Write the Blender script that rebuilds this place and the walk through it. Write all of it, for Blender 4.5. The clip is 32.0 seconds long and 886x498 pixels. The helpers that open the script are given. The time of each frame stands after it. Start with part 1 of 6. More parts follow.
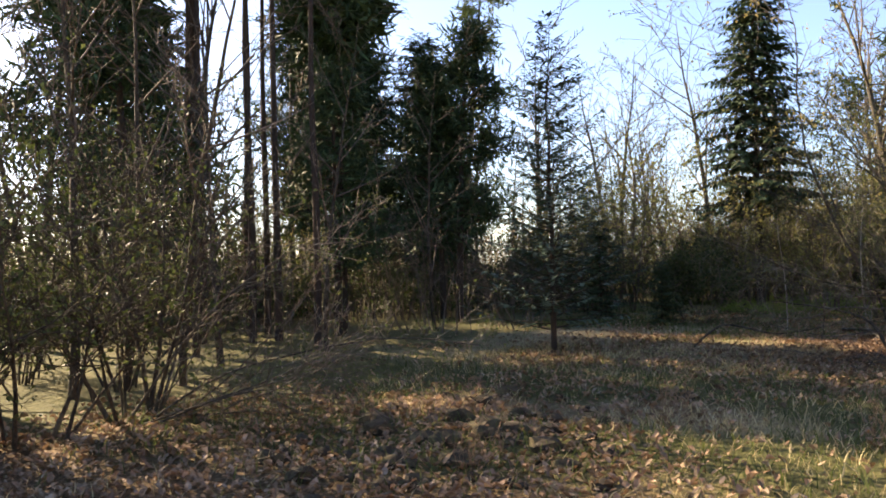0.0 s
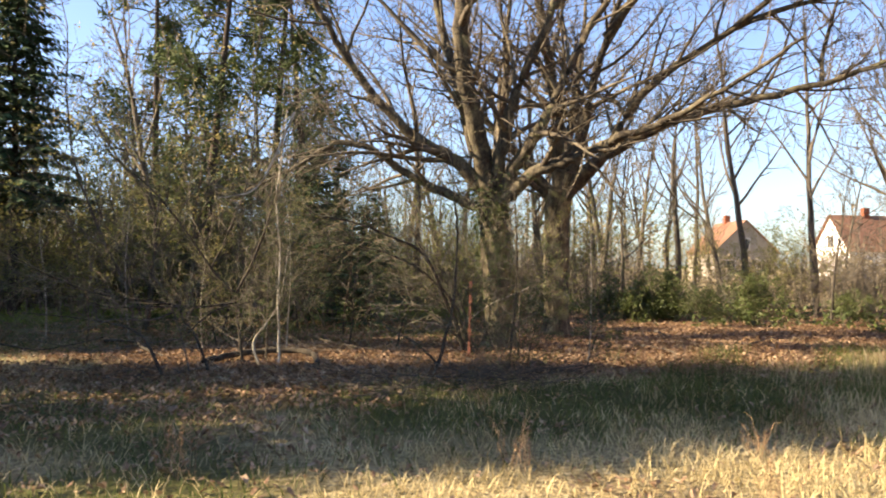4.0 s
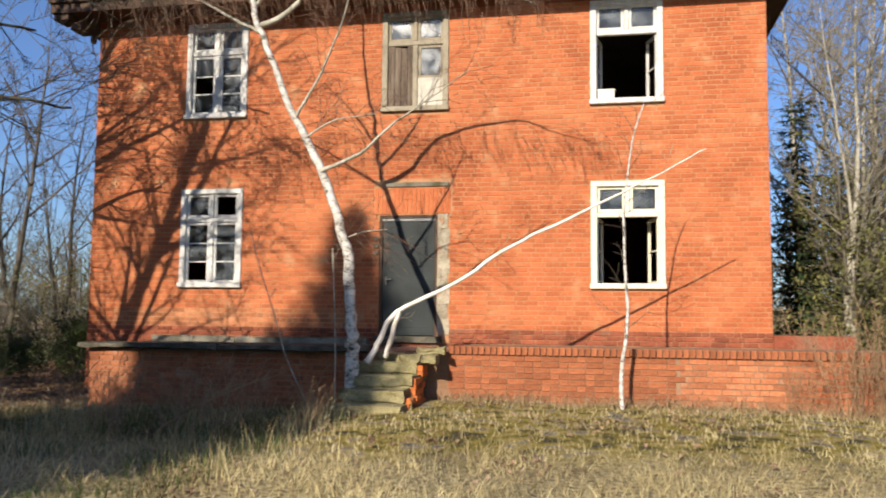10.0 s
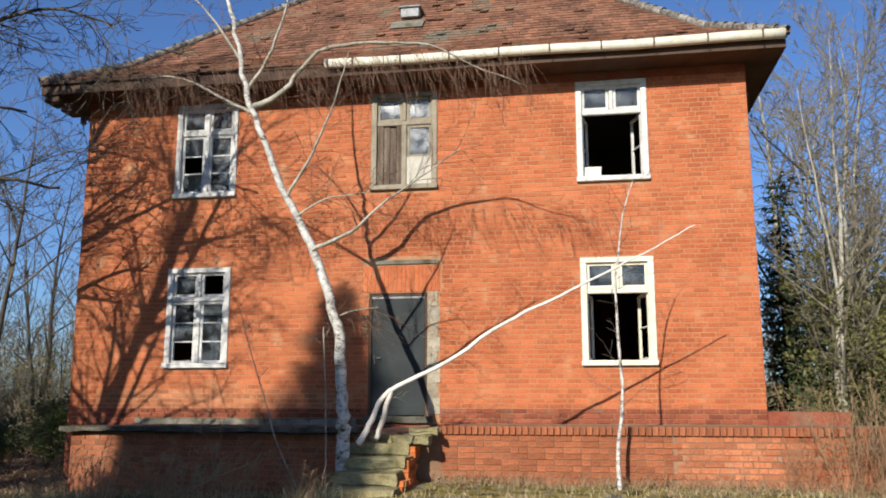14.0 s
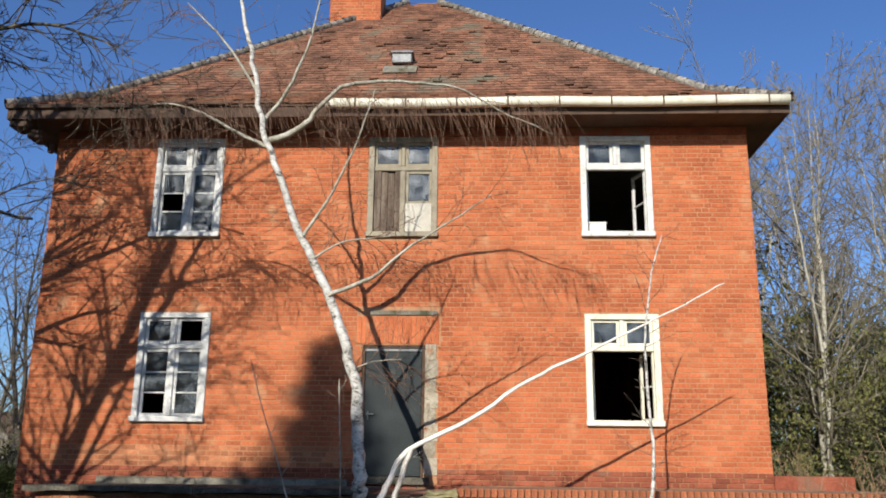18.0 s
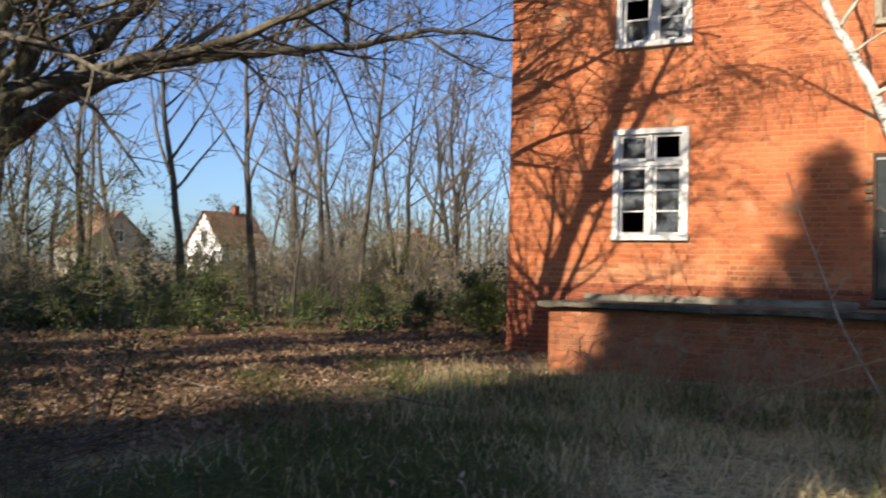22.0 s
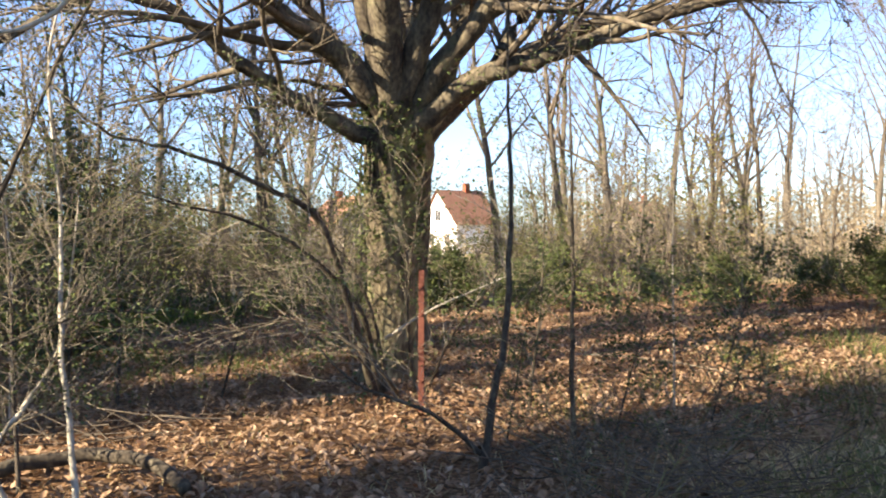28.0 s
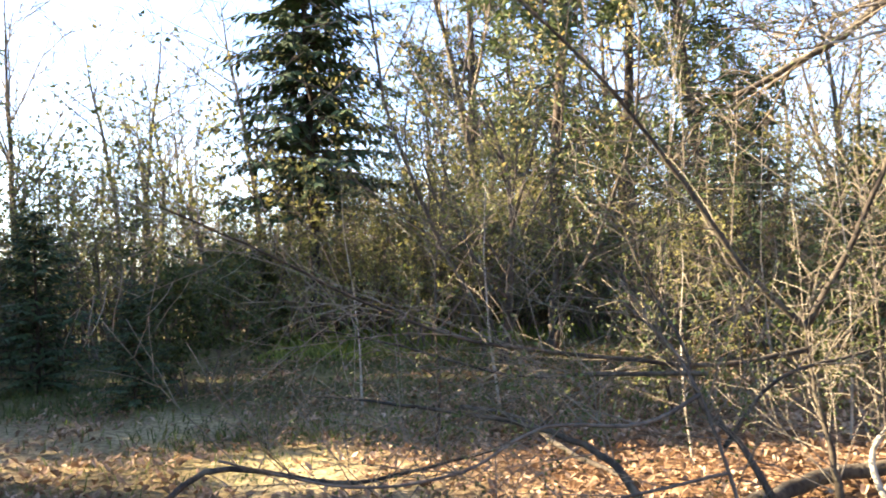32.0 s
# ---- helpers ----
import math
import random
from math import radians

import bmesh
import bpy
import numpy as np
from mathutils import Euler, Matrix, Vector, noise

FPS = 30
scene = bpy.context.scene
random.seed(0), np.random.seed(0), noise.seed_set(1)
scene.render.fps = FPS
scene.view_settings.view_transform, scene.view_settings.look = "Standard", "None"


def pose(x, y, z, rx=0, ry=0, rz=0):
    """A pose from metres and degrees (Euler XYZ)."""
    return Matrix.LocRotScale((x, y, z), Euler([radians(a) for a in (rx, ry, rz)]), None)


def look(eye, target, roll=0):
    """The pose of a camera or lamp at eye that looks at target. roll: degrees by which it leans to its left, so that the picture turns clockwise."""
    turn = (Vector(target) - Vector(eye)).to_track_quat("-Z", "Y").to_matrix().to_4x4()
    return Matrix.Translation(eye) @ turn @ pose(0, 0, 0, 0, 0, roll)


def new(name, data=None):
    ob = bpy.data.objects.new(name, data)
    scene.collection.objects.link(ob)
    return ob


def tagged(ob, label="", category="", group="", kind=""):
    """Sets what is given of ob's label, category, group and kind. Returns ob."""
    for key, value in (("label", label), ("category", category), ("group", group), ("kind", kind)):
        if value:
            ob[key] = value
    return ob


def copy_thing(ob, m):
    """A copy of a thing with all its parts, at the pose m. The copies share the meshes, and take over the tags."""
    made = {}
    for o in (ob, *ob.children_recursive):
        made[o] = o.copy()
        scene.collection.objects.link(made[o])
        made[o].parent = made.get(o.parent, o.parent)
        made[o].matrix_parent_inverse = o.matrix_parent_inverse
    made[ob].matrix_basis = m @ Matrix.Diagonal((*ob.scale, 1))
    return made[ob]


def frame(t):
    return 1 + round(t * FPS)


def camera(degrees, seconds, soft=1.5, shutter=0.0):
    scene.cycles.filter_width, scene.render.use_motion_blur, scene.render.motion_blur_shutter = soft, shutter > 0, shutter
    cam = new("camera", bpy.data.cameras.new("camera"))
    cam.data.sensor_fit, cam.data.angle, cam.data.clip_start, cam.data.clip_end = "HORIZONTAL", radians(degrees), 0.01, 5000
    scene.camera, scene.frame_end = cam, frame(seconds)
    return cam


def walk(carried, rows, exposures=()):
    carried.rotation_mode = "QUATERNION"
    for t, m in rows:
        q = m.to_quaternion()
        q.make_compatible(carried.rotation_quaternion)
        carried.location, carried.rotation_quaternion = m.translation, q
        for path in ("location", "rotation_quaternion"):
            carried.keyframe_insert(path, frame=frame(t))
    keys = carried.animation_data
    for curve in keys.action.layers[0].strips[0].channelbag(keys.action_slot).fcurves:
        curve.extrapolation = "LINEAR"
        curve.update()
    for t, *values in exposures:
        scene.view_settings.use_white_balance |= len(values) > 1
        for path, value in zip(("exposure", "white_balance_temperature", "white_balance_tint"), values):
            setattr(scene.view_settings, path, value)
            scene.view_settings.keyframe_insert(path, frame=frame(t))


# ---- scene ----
cam = camera(55.5, 32.0, soft=1.85, shutter=0.2)
PATH = [
    (0, (10.686, -14.602, 1.417), (7.111, -16.395, 1.487), -1.3),
    (0.5, (10.708, -14.575, 1.408), (7.105, -16.31, 1.519), -0.4),
    (1, (10.408, -14.823, 1.422), (6.706, -16.324, 1.62), 0.9),
    (1.5, (10.254, -14.965, 1.428), (6.514, -16.378, 1.526), -2.0),
    (2, (10.103, -15.056, 1.436), (6.225, -16.033, 1.508), -0.0),
    (2.5, (10.078, -15.091, 1.419), (6.081, -15.198, 1.521), -0.3),
    (3, (9.975, -15.131, 1.416), (6.006, -14.643, 1.495), 0.2),
    (3.5, (9.83, -15.058, 1.426), (5.964, -14.031, 1.477), 0.1),
    (4, (9.808, -14.944, 1.432), (6.089, -13.474, 1.511), 0.4),
    (4.5, (9.866, -14.872, 1.431), (6.279, -13.103, 1.52), -0.2),
    (6.5, (10.177, -14.76, 1.414), (6.894, -12.477, 1.518), -0.4),
    (7, (10.039, -14.787, 1.421), (6.878, -12.343, 1.6), -2.4),
    (7.5, (9.876, -14.792, 1.429), (6.933, -12.089, 1.605), -1.9),
    (8, (9.714, -14.768, 1.436), (7.05, -11.801, 1.746), 0.3),
    (8.5, (9.612, -14.708, 1.437), (7.401, -11.387, 1.718), -1.9),
    (9, (9.572, -14.676, 1.443), (7.732, -11.133, 1.69), -0.7),
    (9.5, (9.518, -14.611, 1.44), (8.219, -10.839, 1.724), -0.4),
    (10, (9.426, -14.523, 1.415), (8.67, -10.609, 1.746), 0.6),
    (10.5, (9.376, -14.465, 1.417), (8.933, -10.507, 1.791), 0.2),
    (11, (9.4, -14.445, 1.408), (8.915, -10.499, 1.856), -0.3),
    (11.5, (9.428, -14.446, 1.409), (8.901, -10.534, 2.058), 0.1),
    (12, (9.415, -14.445, 1.414), (8.902, -10.536, 2.089), 0.8),
    (12.5, (9.348, -14.447, 1.425), (8.852, -10.548, 2.166), 0.5),
    (13, (9.305, -14.47, 1.441), (8.805, -10.585, 2.254), -0.4),
    (13.5, (9.309, -14.493, 1.437), (8.748, -10.602, 2.176), -0.3),
    (14, (9.267, -14.504, 1.427), (8.606, -10.621, 2.121), -0.0),
    (14.5, (8.982, -14.414, 1.417), (8.221, -10.553, 2.131), 1.0),
    (15, (8.604, -14.266, 1.417), (8.097, -10.397, 2.295), 0.8),
    (15.5, (8.321, -14.217, 1.419), (8.077, -10.335, 2.353), -0.2),
    (17.5, (7.69, -14.144, 1.417), (7.467, -10.249, 2.298), 1.7),
    (18, (7.518, -14.095, 1.415), (7.32, -10.218, 2.379), 0.7),
    (18.5, (7.269, -14.076, 1.409), (7.104, -10.161, 2.213), 2.0),
    (19, (7.02, -14.044, 1.406), (6.83, -10.071, 1.835), 2.0),
    (19.5, (6.757, -14.006, 1.413), (6.572, -10.036, 1.863), 1.0),
    (20, (6.515, -13.924, 1.421), (5.828, -9.997, 1.744), 2.6),
    (20.5, (6.268, -13.908, 1.414), (5.161, -10.071, 1.639), -0.2),
    (21, (6.013, -13.92, 1.408), (4.713, -10.149, 1.705), -0.0),
    (21.5, (5.697, -13.901, 1.414), (4.299, -10.16, 1.645), 1.0),
    (22, (5.295, -13.802, 1.418), (3.522, -10.218, 1.511), 1.3),
    (22.5, (4.816, -13.879, 1.422), (2.445, -10.658, 1.372), -0.4),
    (23, (4.425, -13.978, 1.435), (1.809, -10.952, 1.415), 1.3),
    (23.5, (4.138, -14.064, 1.408), (1.266, -11.28, 1.393), 1.9),
    (24, (4.021, -14.245, 1.382), (0.808, -11.863, 1.335), 1.2),
    (24.5, (3.769, -14.367, 1.41), (0.695, -11.811, 1.286), 0.0),
    (25, (3.478, -14.459, 1.417), (0.595, -11.691, 1.254), 1.3),
    (25.5, (3.272, -14.542, 1.419), (0.622, -11.548, 1.304), 5.0),
    (27.5, (2.547, -14.892, 1.431), (0.17, -11.676, 1.34), -0.5),
    (28, (2.323, -14.882, 1.422), (-0.253, -11.822, 1.385), -1.3),
    (28.5, (2.263, -14.826, 1.415), (-0.612, -12.045, 1.412), -0.6),
    (29, (2.221, -14.847, 1.402), (-0.837, -12.269, 1.416), -0.8),
    (29.5, (2.191, -14.892, 1.425), (-1.063, -12.566, 1.45), -1.0),
    (30, (2.175, -14.955, 1.439), (-1.351, -13.067, 1.497), -1.5),
    (30.5, (2.227, -15.103, 1.415), (-1.531, -13.74, 1.562), -1.3),
    (31, (2.238, -15.243, 1.415), (-1.669, -14.4, 1.576), -0.8),
    (31.5, (2.171, -15.426, 1.439), (-1.796, -14.93, 1.553), -2.0),
    (32, (1.992, -15.444, 1.415), (-2.003, -15.281, 1.508), -2.3),
]
EXPOSURE = [
    (0.0, 2.05, 10300, 19), (1.0, 2.15, 11000, 19), (2.0, 2.02, 12000, 18), (3.0, 2.0, 11000, 17), (4.5, 1.95, 9600, 16), (6.5, 1.55, 8300, 14), (9.0, 1.0, 7700, 12), (10.0, 0.58, 7400, 11), (11.0, 0.4, 7200, 11), (13.0, 0.36, 6800, 9),
    (18.0, 0.36, 6600, 8), (19.0, 0.3, 7000, 10), (21.0, 0.5, 7200, 11), (23.0, 1.5, 8200, 13), (24.0, 2.1, 8800, 14), (25.0, 2.45, 9000, 15), (28.0, 2.15, 8700, 15), (29.0, 2.15, 8800, 15), (30.0, 2.7, 9400, 16), (31.0, 3.05, 9600, 17), (32.0, 3.2, 9600, 17)]
walk(cam, [(t, look(eye, target, roll)) for t, eye, target, roll in PATH], EXPOSURE)

# ---- sky and sun ----
SUN = Vector((-0.27, -0.94, 0.49)).normalized()
world = bpy.data.worlds.new("sky")
scene.world = world
world.use_nodes = True
wt = world.node_tree
sky = wt.nodes.new("ShaderNodeTexSky")
sky.sky_type = "NISHITA"
sky.sun_disc = False
sky.sun_elevation = radians(26.6)
sky.sun_rotation = radians(196)
sky.dust_density = 0.9
sky.ozone_density = 1.9
clear = wt.nodes.new("ShaderNodeMixRGB")
clear.blend_type = "MULTIPLY"
clear.inputs[0].default_value = 1.0
clear.inputs[2].default_value = (0.66, 0.94, 1.44, 1)
wt.links.new(sky.outputs[0], clear.inputs[1])
wt.links.new(clear.outputs[0], wt.nodes["Background"].inputs[0])
wt.nodes["Background"].inputs[1].default_value = 0.077
sun_data = bpy.data.lights.new("sun", "SUN")
sun_data.energy = 5.0
sun_data.angle = radians(0.4)
sun_data.color = (1.0, 0.965, 0.91)
sun = new("sun", sun_data)
sun.matrix_world = look(tuple(SUN * 60), (0, 0, 0))


# ---- materials ----
def shade(name, cols, scale=4.0, fine=40.0, rough=0.9, bump=0.3, bump_scale=None, spread=0.0, island=0.0, metal=0.0, stretch=(1, 1, 1), spec=0.3, stain=None, thin=0.0):
    """Noise-mixed colours at two scales with bump; spread and island shift the value from object to object or piece to piece."""
    m = bpy.data.materials.new(name)
    m.use_nodes = True
    t = m.node_tree
    n, l = t.nodes, t.links
    b = n["Principled BSDF"]
    tc = n.new("ShaderNodeTexCoord")
    mp = n.new("ShaderNodeMapping")
    mp.inputs["Scale"].default_value = stretch
    l.new(tc.outputs["Object"], mp.inputs[0])
    n1 = n.new("ShaderNodeTexNoise")
    n1.inputs["Scale"].default_value = scale
    n1.inputs["Detail"].default_value = 5
    n2 = n.new("ShaderNodeTexNoise")
    n2.inputs["Scale"].default_value = fine
    n2.inputs["Detail"].default_value = 4
    l.new(mp.outputs[0], n1.inputs[0])
    l.new(mp.outputs[0], n2.inputs[0])
    mix = n.new("ShaderNodeMath")
    mix.operation = "MULTIPLY_ADD"
    mix.inputs[1].default_value = 0.45
    l.new(n2.outputs[0], mix.inputs[0])
    half = n.new("ShaderNodeMath")
    half.operation = "MULTIPLY"
    half.inputs[1].default_value = 0.55
    l.new(n1.outputs[0], half.inputs[0])
    l.new(half.outputs[0], mix.inputs[2])
    ramp = n.new("ShaderNodeValToRGB")
    el = ramp.color_ramp.elements
    lo, hi = 0.36, 0.64
    el[0].position, el[1].position = lo, hi
    el[0].color, el[1].color = (*cols[0], 1), (*cols[-1], 1)
    for i, c in enumerate(cols[1:-1]):
        e = el.new(lo + (hi - lo) * (i + 1) / (len(cols) - 1))
        e.color = (*c, 1)
    l.new(mix.outputs[0], ramp.inputs[0])
    out = ramp.outputs[0]
    for amount, source in ((spread, "obj"), (island, "geo")):
        if amount:
            if source == "obj":
                src = n.new("ShaderNodeObjectInfo").outputs["Random"]
            else:
                src = n.new("ShaderNodeNewGeometry").outputs["Random Per Island"]
            hsv = n.new("ShaderNodeHueSaturation")
            mr = n.new("ShaderNodeMapRange")
            mr.inputs[3].default_value = 1 - amount
            mr.inputs[4].default_value = 1 + amount
            l.new(src, mr.inputs[0])
            l.new(mr.outputs[0], hsv.inputs["Value"])
            l.new(out, hsv.inputs["Color"])
            out = hsv.outputs[0]
    if stain:
        col, sc, edge = stain
        n3 = n.new("ShaderNodeTexNoise")
        n3.inputs["Scale"].default_value = sc
        n3.inputs["Detail"].default_value = 6
        l.new(tc.outputs["Object"], n3.inputs[0])
        r3 = n.new("ShaderNodeValToRGB")
        r3.color_ramp.elements[0].position = edge
        r3.color_ramp.elements[1].position = edge + 0.12
        l.new(n3.outputs[0], r3.inputs[0])
        mx = n.new("ShaderNodeMixRGB")
        mx.inputs[2].default_value = (*col, 1)
        l.new(r3.outputs[0], mx.inputs[0])
        l.new(out, mx.inputs[1])
        out = mx.outputs[0]
    l.new(out, b.inputs["Base Color"])
    b.inputs["Roughness"].default_value = rough
    b.inputs["Metallic"].default_value = metal
    b.inputs["Specular IOR Level"].default_value = spec
    if bump:
        bp = n.new("ShaderNodeBump")
        bp.inputs["Strength"].default_value = bump
        bp.inputs["Distance"].default_value = 0.02
        if bump_scale:
            n4 = n.new("ShaderNodeTexNoise")
            n4.inputs["Scale"].default_value = bump_scale
            n4.inputs["Detail"].default_value = 5
            l.new(mp.outputs[0], n4.inputs[0])
            l.new(n4.outputs[0], bp.inputs["Height"])
        else:
            l.new(mix.outputs[0], bp.inputs["Height"])
        l.new(bp.outputs[0], b.inputs["Normal"])
    if thin:
        tr = n.new("ShaderNodeBsdfTranslucent")
        l.new(out, tr.inputs[0])
        ms = n.new("ShaderNodeMixShader")
        ms.inputs[0].default_value = thin
        l.new(b.outputs[0], ms.inputs[1])
        l.new(tr.outputs[0], ms.inputs[2])
        l.new(ms.outputs[0], n["Material Output"].inputs[0])
    return m


M_BRICK = shade("brick", [(0.30, 0.074, 0.028), (0.44, 0.118, 0.044), (0.50, 0.16, 0.066)], 1.1, 30, 0.9, 0.4, island=0.17, spread=0.1, stain=((0.46, 0.22, 0.11), 2.2, 0.60))
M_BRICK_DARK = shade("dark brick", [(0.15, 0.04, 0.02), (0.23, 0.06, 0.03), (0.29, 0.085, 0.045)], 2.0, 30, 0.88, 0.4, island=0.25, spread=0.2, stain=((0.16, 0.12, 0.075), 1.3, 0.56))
M_BRICK_TERR = shade("terrace brick", [(0.19, 0.055, 0.024), (0.31, 0.10, 0.042), (0.40, 0.155, 0.075)], 1.5, 30, 0.9, 0.4, island=0.25, spread=0.22, stain=((0.34, 0.22, 0.14), 2.4, 0.60))
M_MORTAR = shade("mortar", [(0.33, 0.15, 0.07), (0.44, 0.23, 0.12)], 2.0, 60, 0.95, 0.3)
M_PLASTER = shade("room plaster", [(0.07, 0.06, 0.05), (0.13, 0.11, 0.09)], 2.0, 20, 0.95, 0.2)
M_CONCRETE = shade("weathered concrete", [(0.096, 0.084, 0.064), (0.192, 0.172, 0.128), (0.272, 0.248, 0.192)], 3.0, 40, 0.95, 0.5, stain=((0.085, 0.08, 0.045), 2.5, 0.52), spread=0.1)
M_JAMB = shade("patched pale mortar", [(0.20, 0.16, 0.11), (0.31, 0.265, 0.19), (0.40, 0.35, 0.27)], 5.0, 40, 0.95, 0.5, stain=((0.33, 0.13, 0.06), 4.0, 0.6), spread=0.15)
M_STEP = shade("yellowish mossy stone", [(0.15, 0.125, 0.06), (0.27, 0.23, 0.115), (0.36, 0.31, 0.17)], 4.0, 40, 0.95, 0.5, stain=((0.09, 0.085, 0.03), 3.5, 0.56), spread=0.15)
M_LEDGE = shade("dark weathered stone", [(0.03, 0.028, 0.02), (0.07, 0.062, 0.045), (0.15, 0.135, 0.10)], 4.0, 40, 0.95, 0.5)
M_MORTAR_OLD = shade("old brown mortar", [(0.19, 0.10, 0.055), (0.30, 0.18, 0.11)], 3.0, 50, 0.95, 0.4)
M_WHITE = shade("old white paint", [(0.408, 0.391, 0.348), (0.561, 0.544, 0.501), (0.646, 0.629, 0.586)], 6.0, 60, 0.6, 0.3, stain=((0.30, 0.26, 0.20), 9.0, 0.62))
M_CREAM = shade("cream paint", [(0.60, 0.56, 0.42), (0.72, 0.68, 0.54)], 6.0, 60, 0.55, 0.2, stain=((0.38, 0.32, 0.22), 7.0, 0.66))
M_BROWNPAINT = shade("weathered brown paint", [(0.20, 0.165, 0.115), (0.33, 0.285, 0.205)], 6.0, 50, 0.75, 0.3)
M_BOARD = shade("grey brown boarding", [(0.045, 0.03, 0.022), (0.11, 0.078, 0.055), (0.20, 0.155, 0.115)], 3.0, 30, 0.85, 0.4, stretch=(6, 6, 0.7))
M_PANEL = shade("pale fibreboard", [(0.40, 0.36, 0.29), (0.56, 0.52, 0.43)], 5.0, 50, 0.85, 0.2)
M_DOOR = shade("grey green door paint", [(0.018, 0.022, 0.022), (0.034, 0.040, 0.039)], 2.5, 40, 0.55, 0.15, stain=((0.08, 0.085, 0.075), 5.0, 0.68), spec=0.15)
M_TILE = shade("roof tile", [(0.10, 0.05, 0.03), (0.205, 0.094, 0.055), (0.32, 0.13, 0.066)], 0.9, 20, 0.9, 0.4, island=0.3, stain=((0.15, 0.125, 0.085), 0.9, 0.54))
M_TILE_GREY = shade("grey ridge tile", [(0.09, 0.075, 0.058), (0.19, 0.165, 0.13), (0.36, 0.33, 0.28)], 9.0, 40, 0.95, 0.7, spread=0.3)
M_WOOD_DARK = shade("dark soffit boards", [(0.05, 0.03, 0.02), (0.10, 0.06, 0.04)], 3.0, 40, 0.85, 0.3)
M_GUTTER = shade("pale gutter", [(0.55, 0.50, 0.38), (0.72, 0.68, 0.54)], 4.0, 40, 0.5, 0.1, stain=((0.32, 0.26, 0.16), 5.0, 0.62))
M_ZINC = shade("grey zinc", [(0.12, 0.12, 0.12), (0.26, 0.26, 0.25)], 5.0, 40, 0.6, 0.2, metal=0.4)
M_BIRCH = shade("birch bark", [(0.05, 0.04, 0.033), (0.36, 0.33, 0.285), (0.55, 0.525, 0.47), (0.63, 0.60, 0.555)], 7.0, 22, 0.75, 0.4, stretch=(1.1, 1.1, 1.9), stain=((0.06, 0.048, 0.038), 11.0, 0.64))
M_DEADWHITE = shade("bleached dead wood", [(0.52, 0.46, 0.38), (0.68, 0.62, 0.54), (0.78, 0.74, 0.67)], 6.0, 40, 0.8, 0.3)
M_OAKBARK = shade("oak bark", [(0.03, 0.024, 0.017), (0.10, 0.082, 0.052), (0.24, 0.215, 0.13)], 5.0, 30, 0.95, 1.0, stretch=(1, 1, 0.3), stain=((0.21, 0.22, 0.10), 2.6, 0.53))
# Darker copy of the oak bark: the limbs' backlit shade is in the colour.
M_OAKLIMB_SHADED = shade("shaded oak limb bark", [(0.025, 0.02, 0.015), (0.07, 0.058, 0.04), (0.15, 0.13, 0.085)], 6.0, 34, 0.95, 1.0, stretch=(1, 1, 0.5), stain=((0.16, 0.16, 0.085), 3.0, 0.6))
# Dark brown bark, deepened so that backlit shade is part of its colour.
M_DARKBARK = shade("dark shaded bark", [(0.022, 0.018, 0.013), (0.055, 0.045, 0.032), (0.12, 0.105, 0.07)], 6.0, 34, 0.95, 0.8, stretch=(1, 1, 0.5))
M_BARK = shade("grey bark", [(0.035, 0.03, 0.024), (0.08, 0.068, 0.052), (0.14, 0.12, 0.09)], 3.0, 30, 0.95, 0.8, stretch=(1, 1, 0.4), spread=0.25)
M_OAKTWIG = shade("oak twigs", [(0.045, 0.036, 0.026), (0.095, 0.078, 0.055), (0.17, 0.145, 0.10)], 2.0, 20, 0.9, 0.0)
M_TWIG = shade("bare twigs", [(0.05, 0.04, 0.03), (0.10, 0.082, 0.06), (0.175, 0.145, 0.105)], 2.0, 20, 0.9, 0.0, spread=0.2)
M_TWIG_PALE = shade("pale twigs", [(0.20, 0.17, 0.12), (0.34, 0.29, 0.21)], 3.0, 20, 0.85, 0.0)
M_PALEBARK = shade("pale grey sapling bark", [(0.17, 0.155, 0.11), (0.34, 0.31, 0.24), (0.48, 0.45, 0.37)], 6.0, 30, 0.85, 0.5, stretch=(1, 1, 0.6))
M_PINEBARK = shade("dark pine bark", [(0.03, 0.024, 0.018), (0.075, 0.055, 0.04)], 4.0, 24, 0.95, 0.8, stretch=(1, 1, 0.4))
M_NEEDLE = shade("spruce needles", [(0.016, 0.036, 0.014), (0.035, 0.07, 0.026), (0.06, 0.10, 0.04)], 1.5, 12, 0.75, 0.0, spread=0.2, island=0.3)
M_NEEDLE_BLUE = shade("blue green needles", [(0.03, 0.065, 0.04), (0.06, 0.11, 0.07), (0.09, 0.145, 0.10)], 1.5, 12, 0.7, 0.0, island=0.3)
M_NEEDLE_PINE = shade("pine needles", [(0.035, 0.06, 0.018), (0.075, 0.105, 0.035), (0.12, 0.145, 0.055)], 1.0, 12, 0.75, 0.0, spread=0.15, island=0.3, thin=0.2)
M_SHRUB = shade("evergreen leaves", [(0.026, 0.042, 0.012), (0.062, 0.086, 0.024), (0.105, 0.122, 0.042)], 2.0, 14, 0.55, 0.0, spread=0.25, island=0.35, thin=0.3)
M_OLIVE = shade("olive brown leaves", [(0.09, 0.095, 0.028), (0.17, 0.17, 0.055), (0.27, 0.24, 0.09)], 2.0, 14, 0.7, 0.0, spread=0.2, island=0.35, thin=0.4)
M_YELLOW = shade("withered yellow leaves", [(0.24, 0.19, 0.06), (0.38, 0.31, 0.11), (0.48, 0.41, 0.18)], 3.0, 14, 0.75, 0.0, island=0.3, thin=0.4)
M_LEAF = shade("fallen leaves", [(0.12, 0.070, 0.040), (0.255, 0.16, 0.092), (0.37, 0.255, 0.16)], 1.2, 30, 0.85, 0.0, island=0.45, thin=0.15)
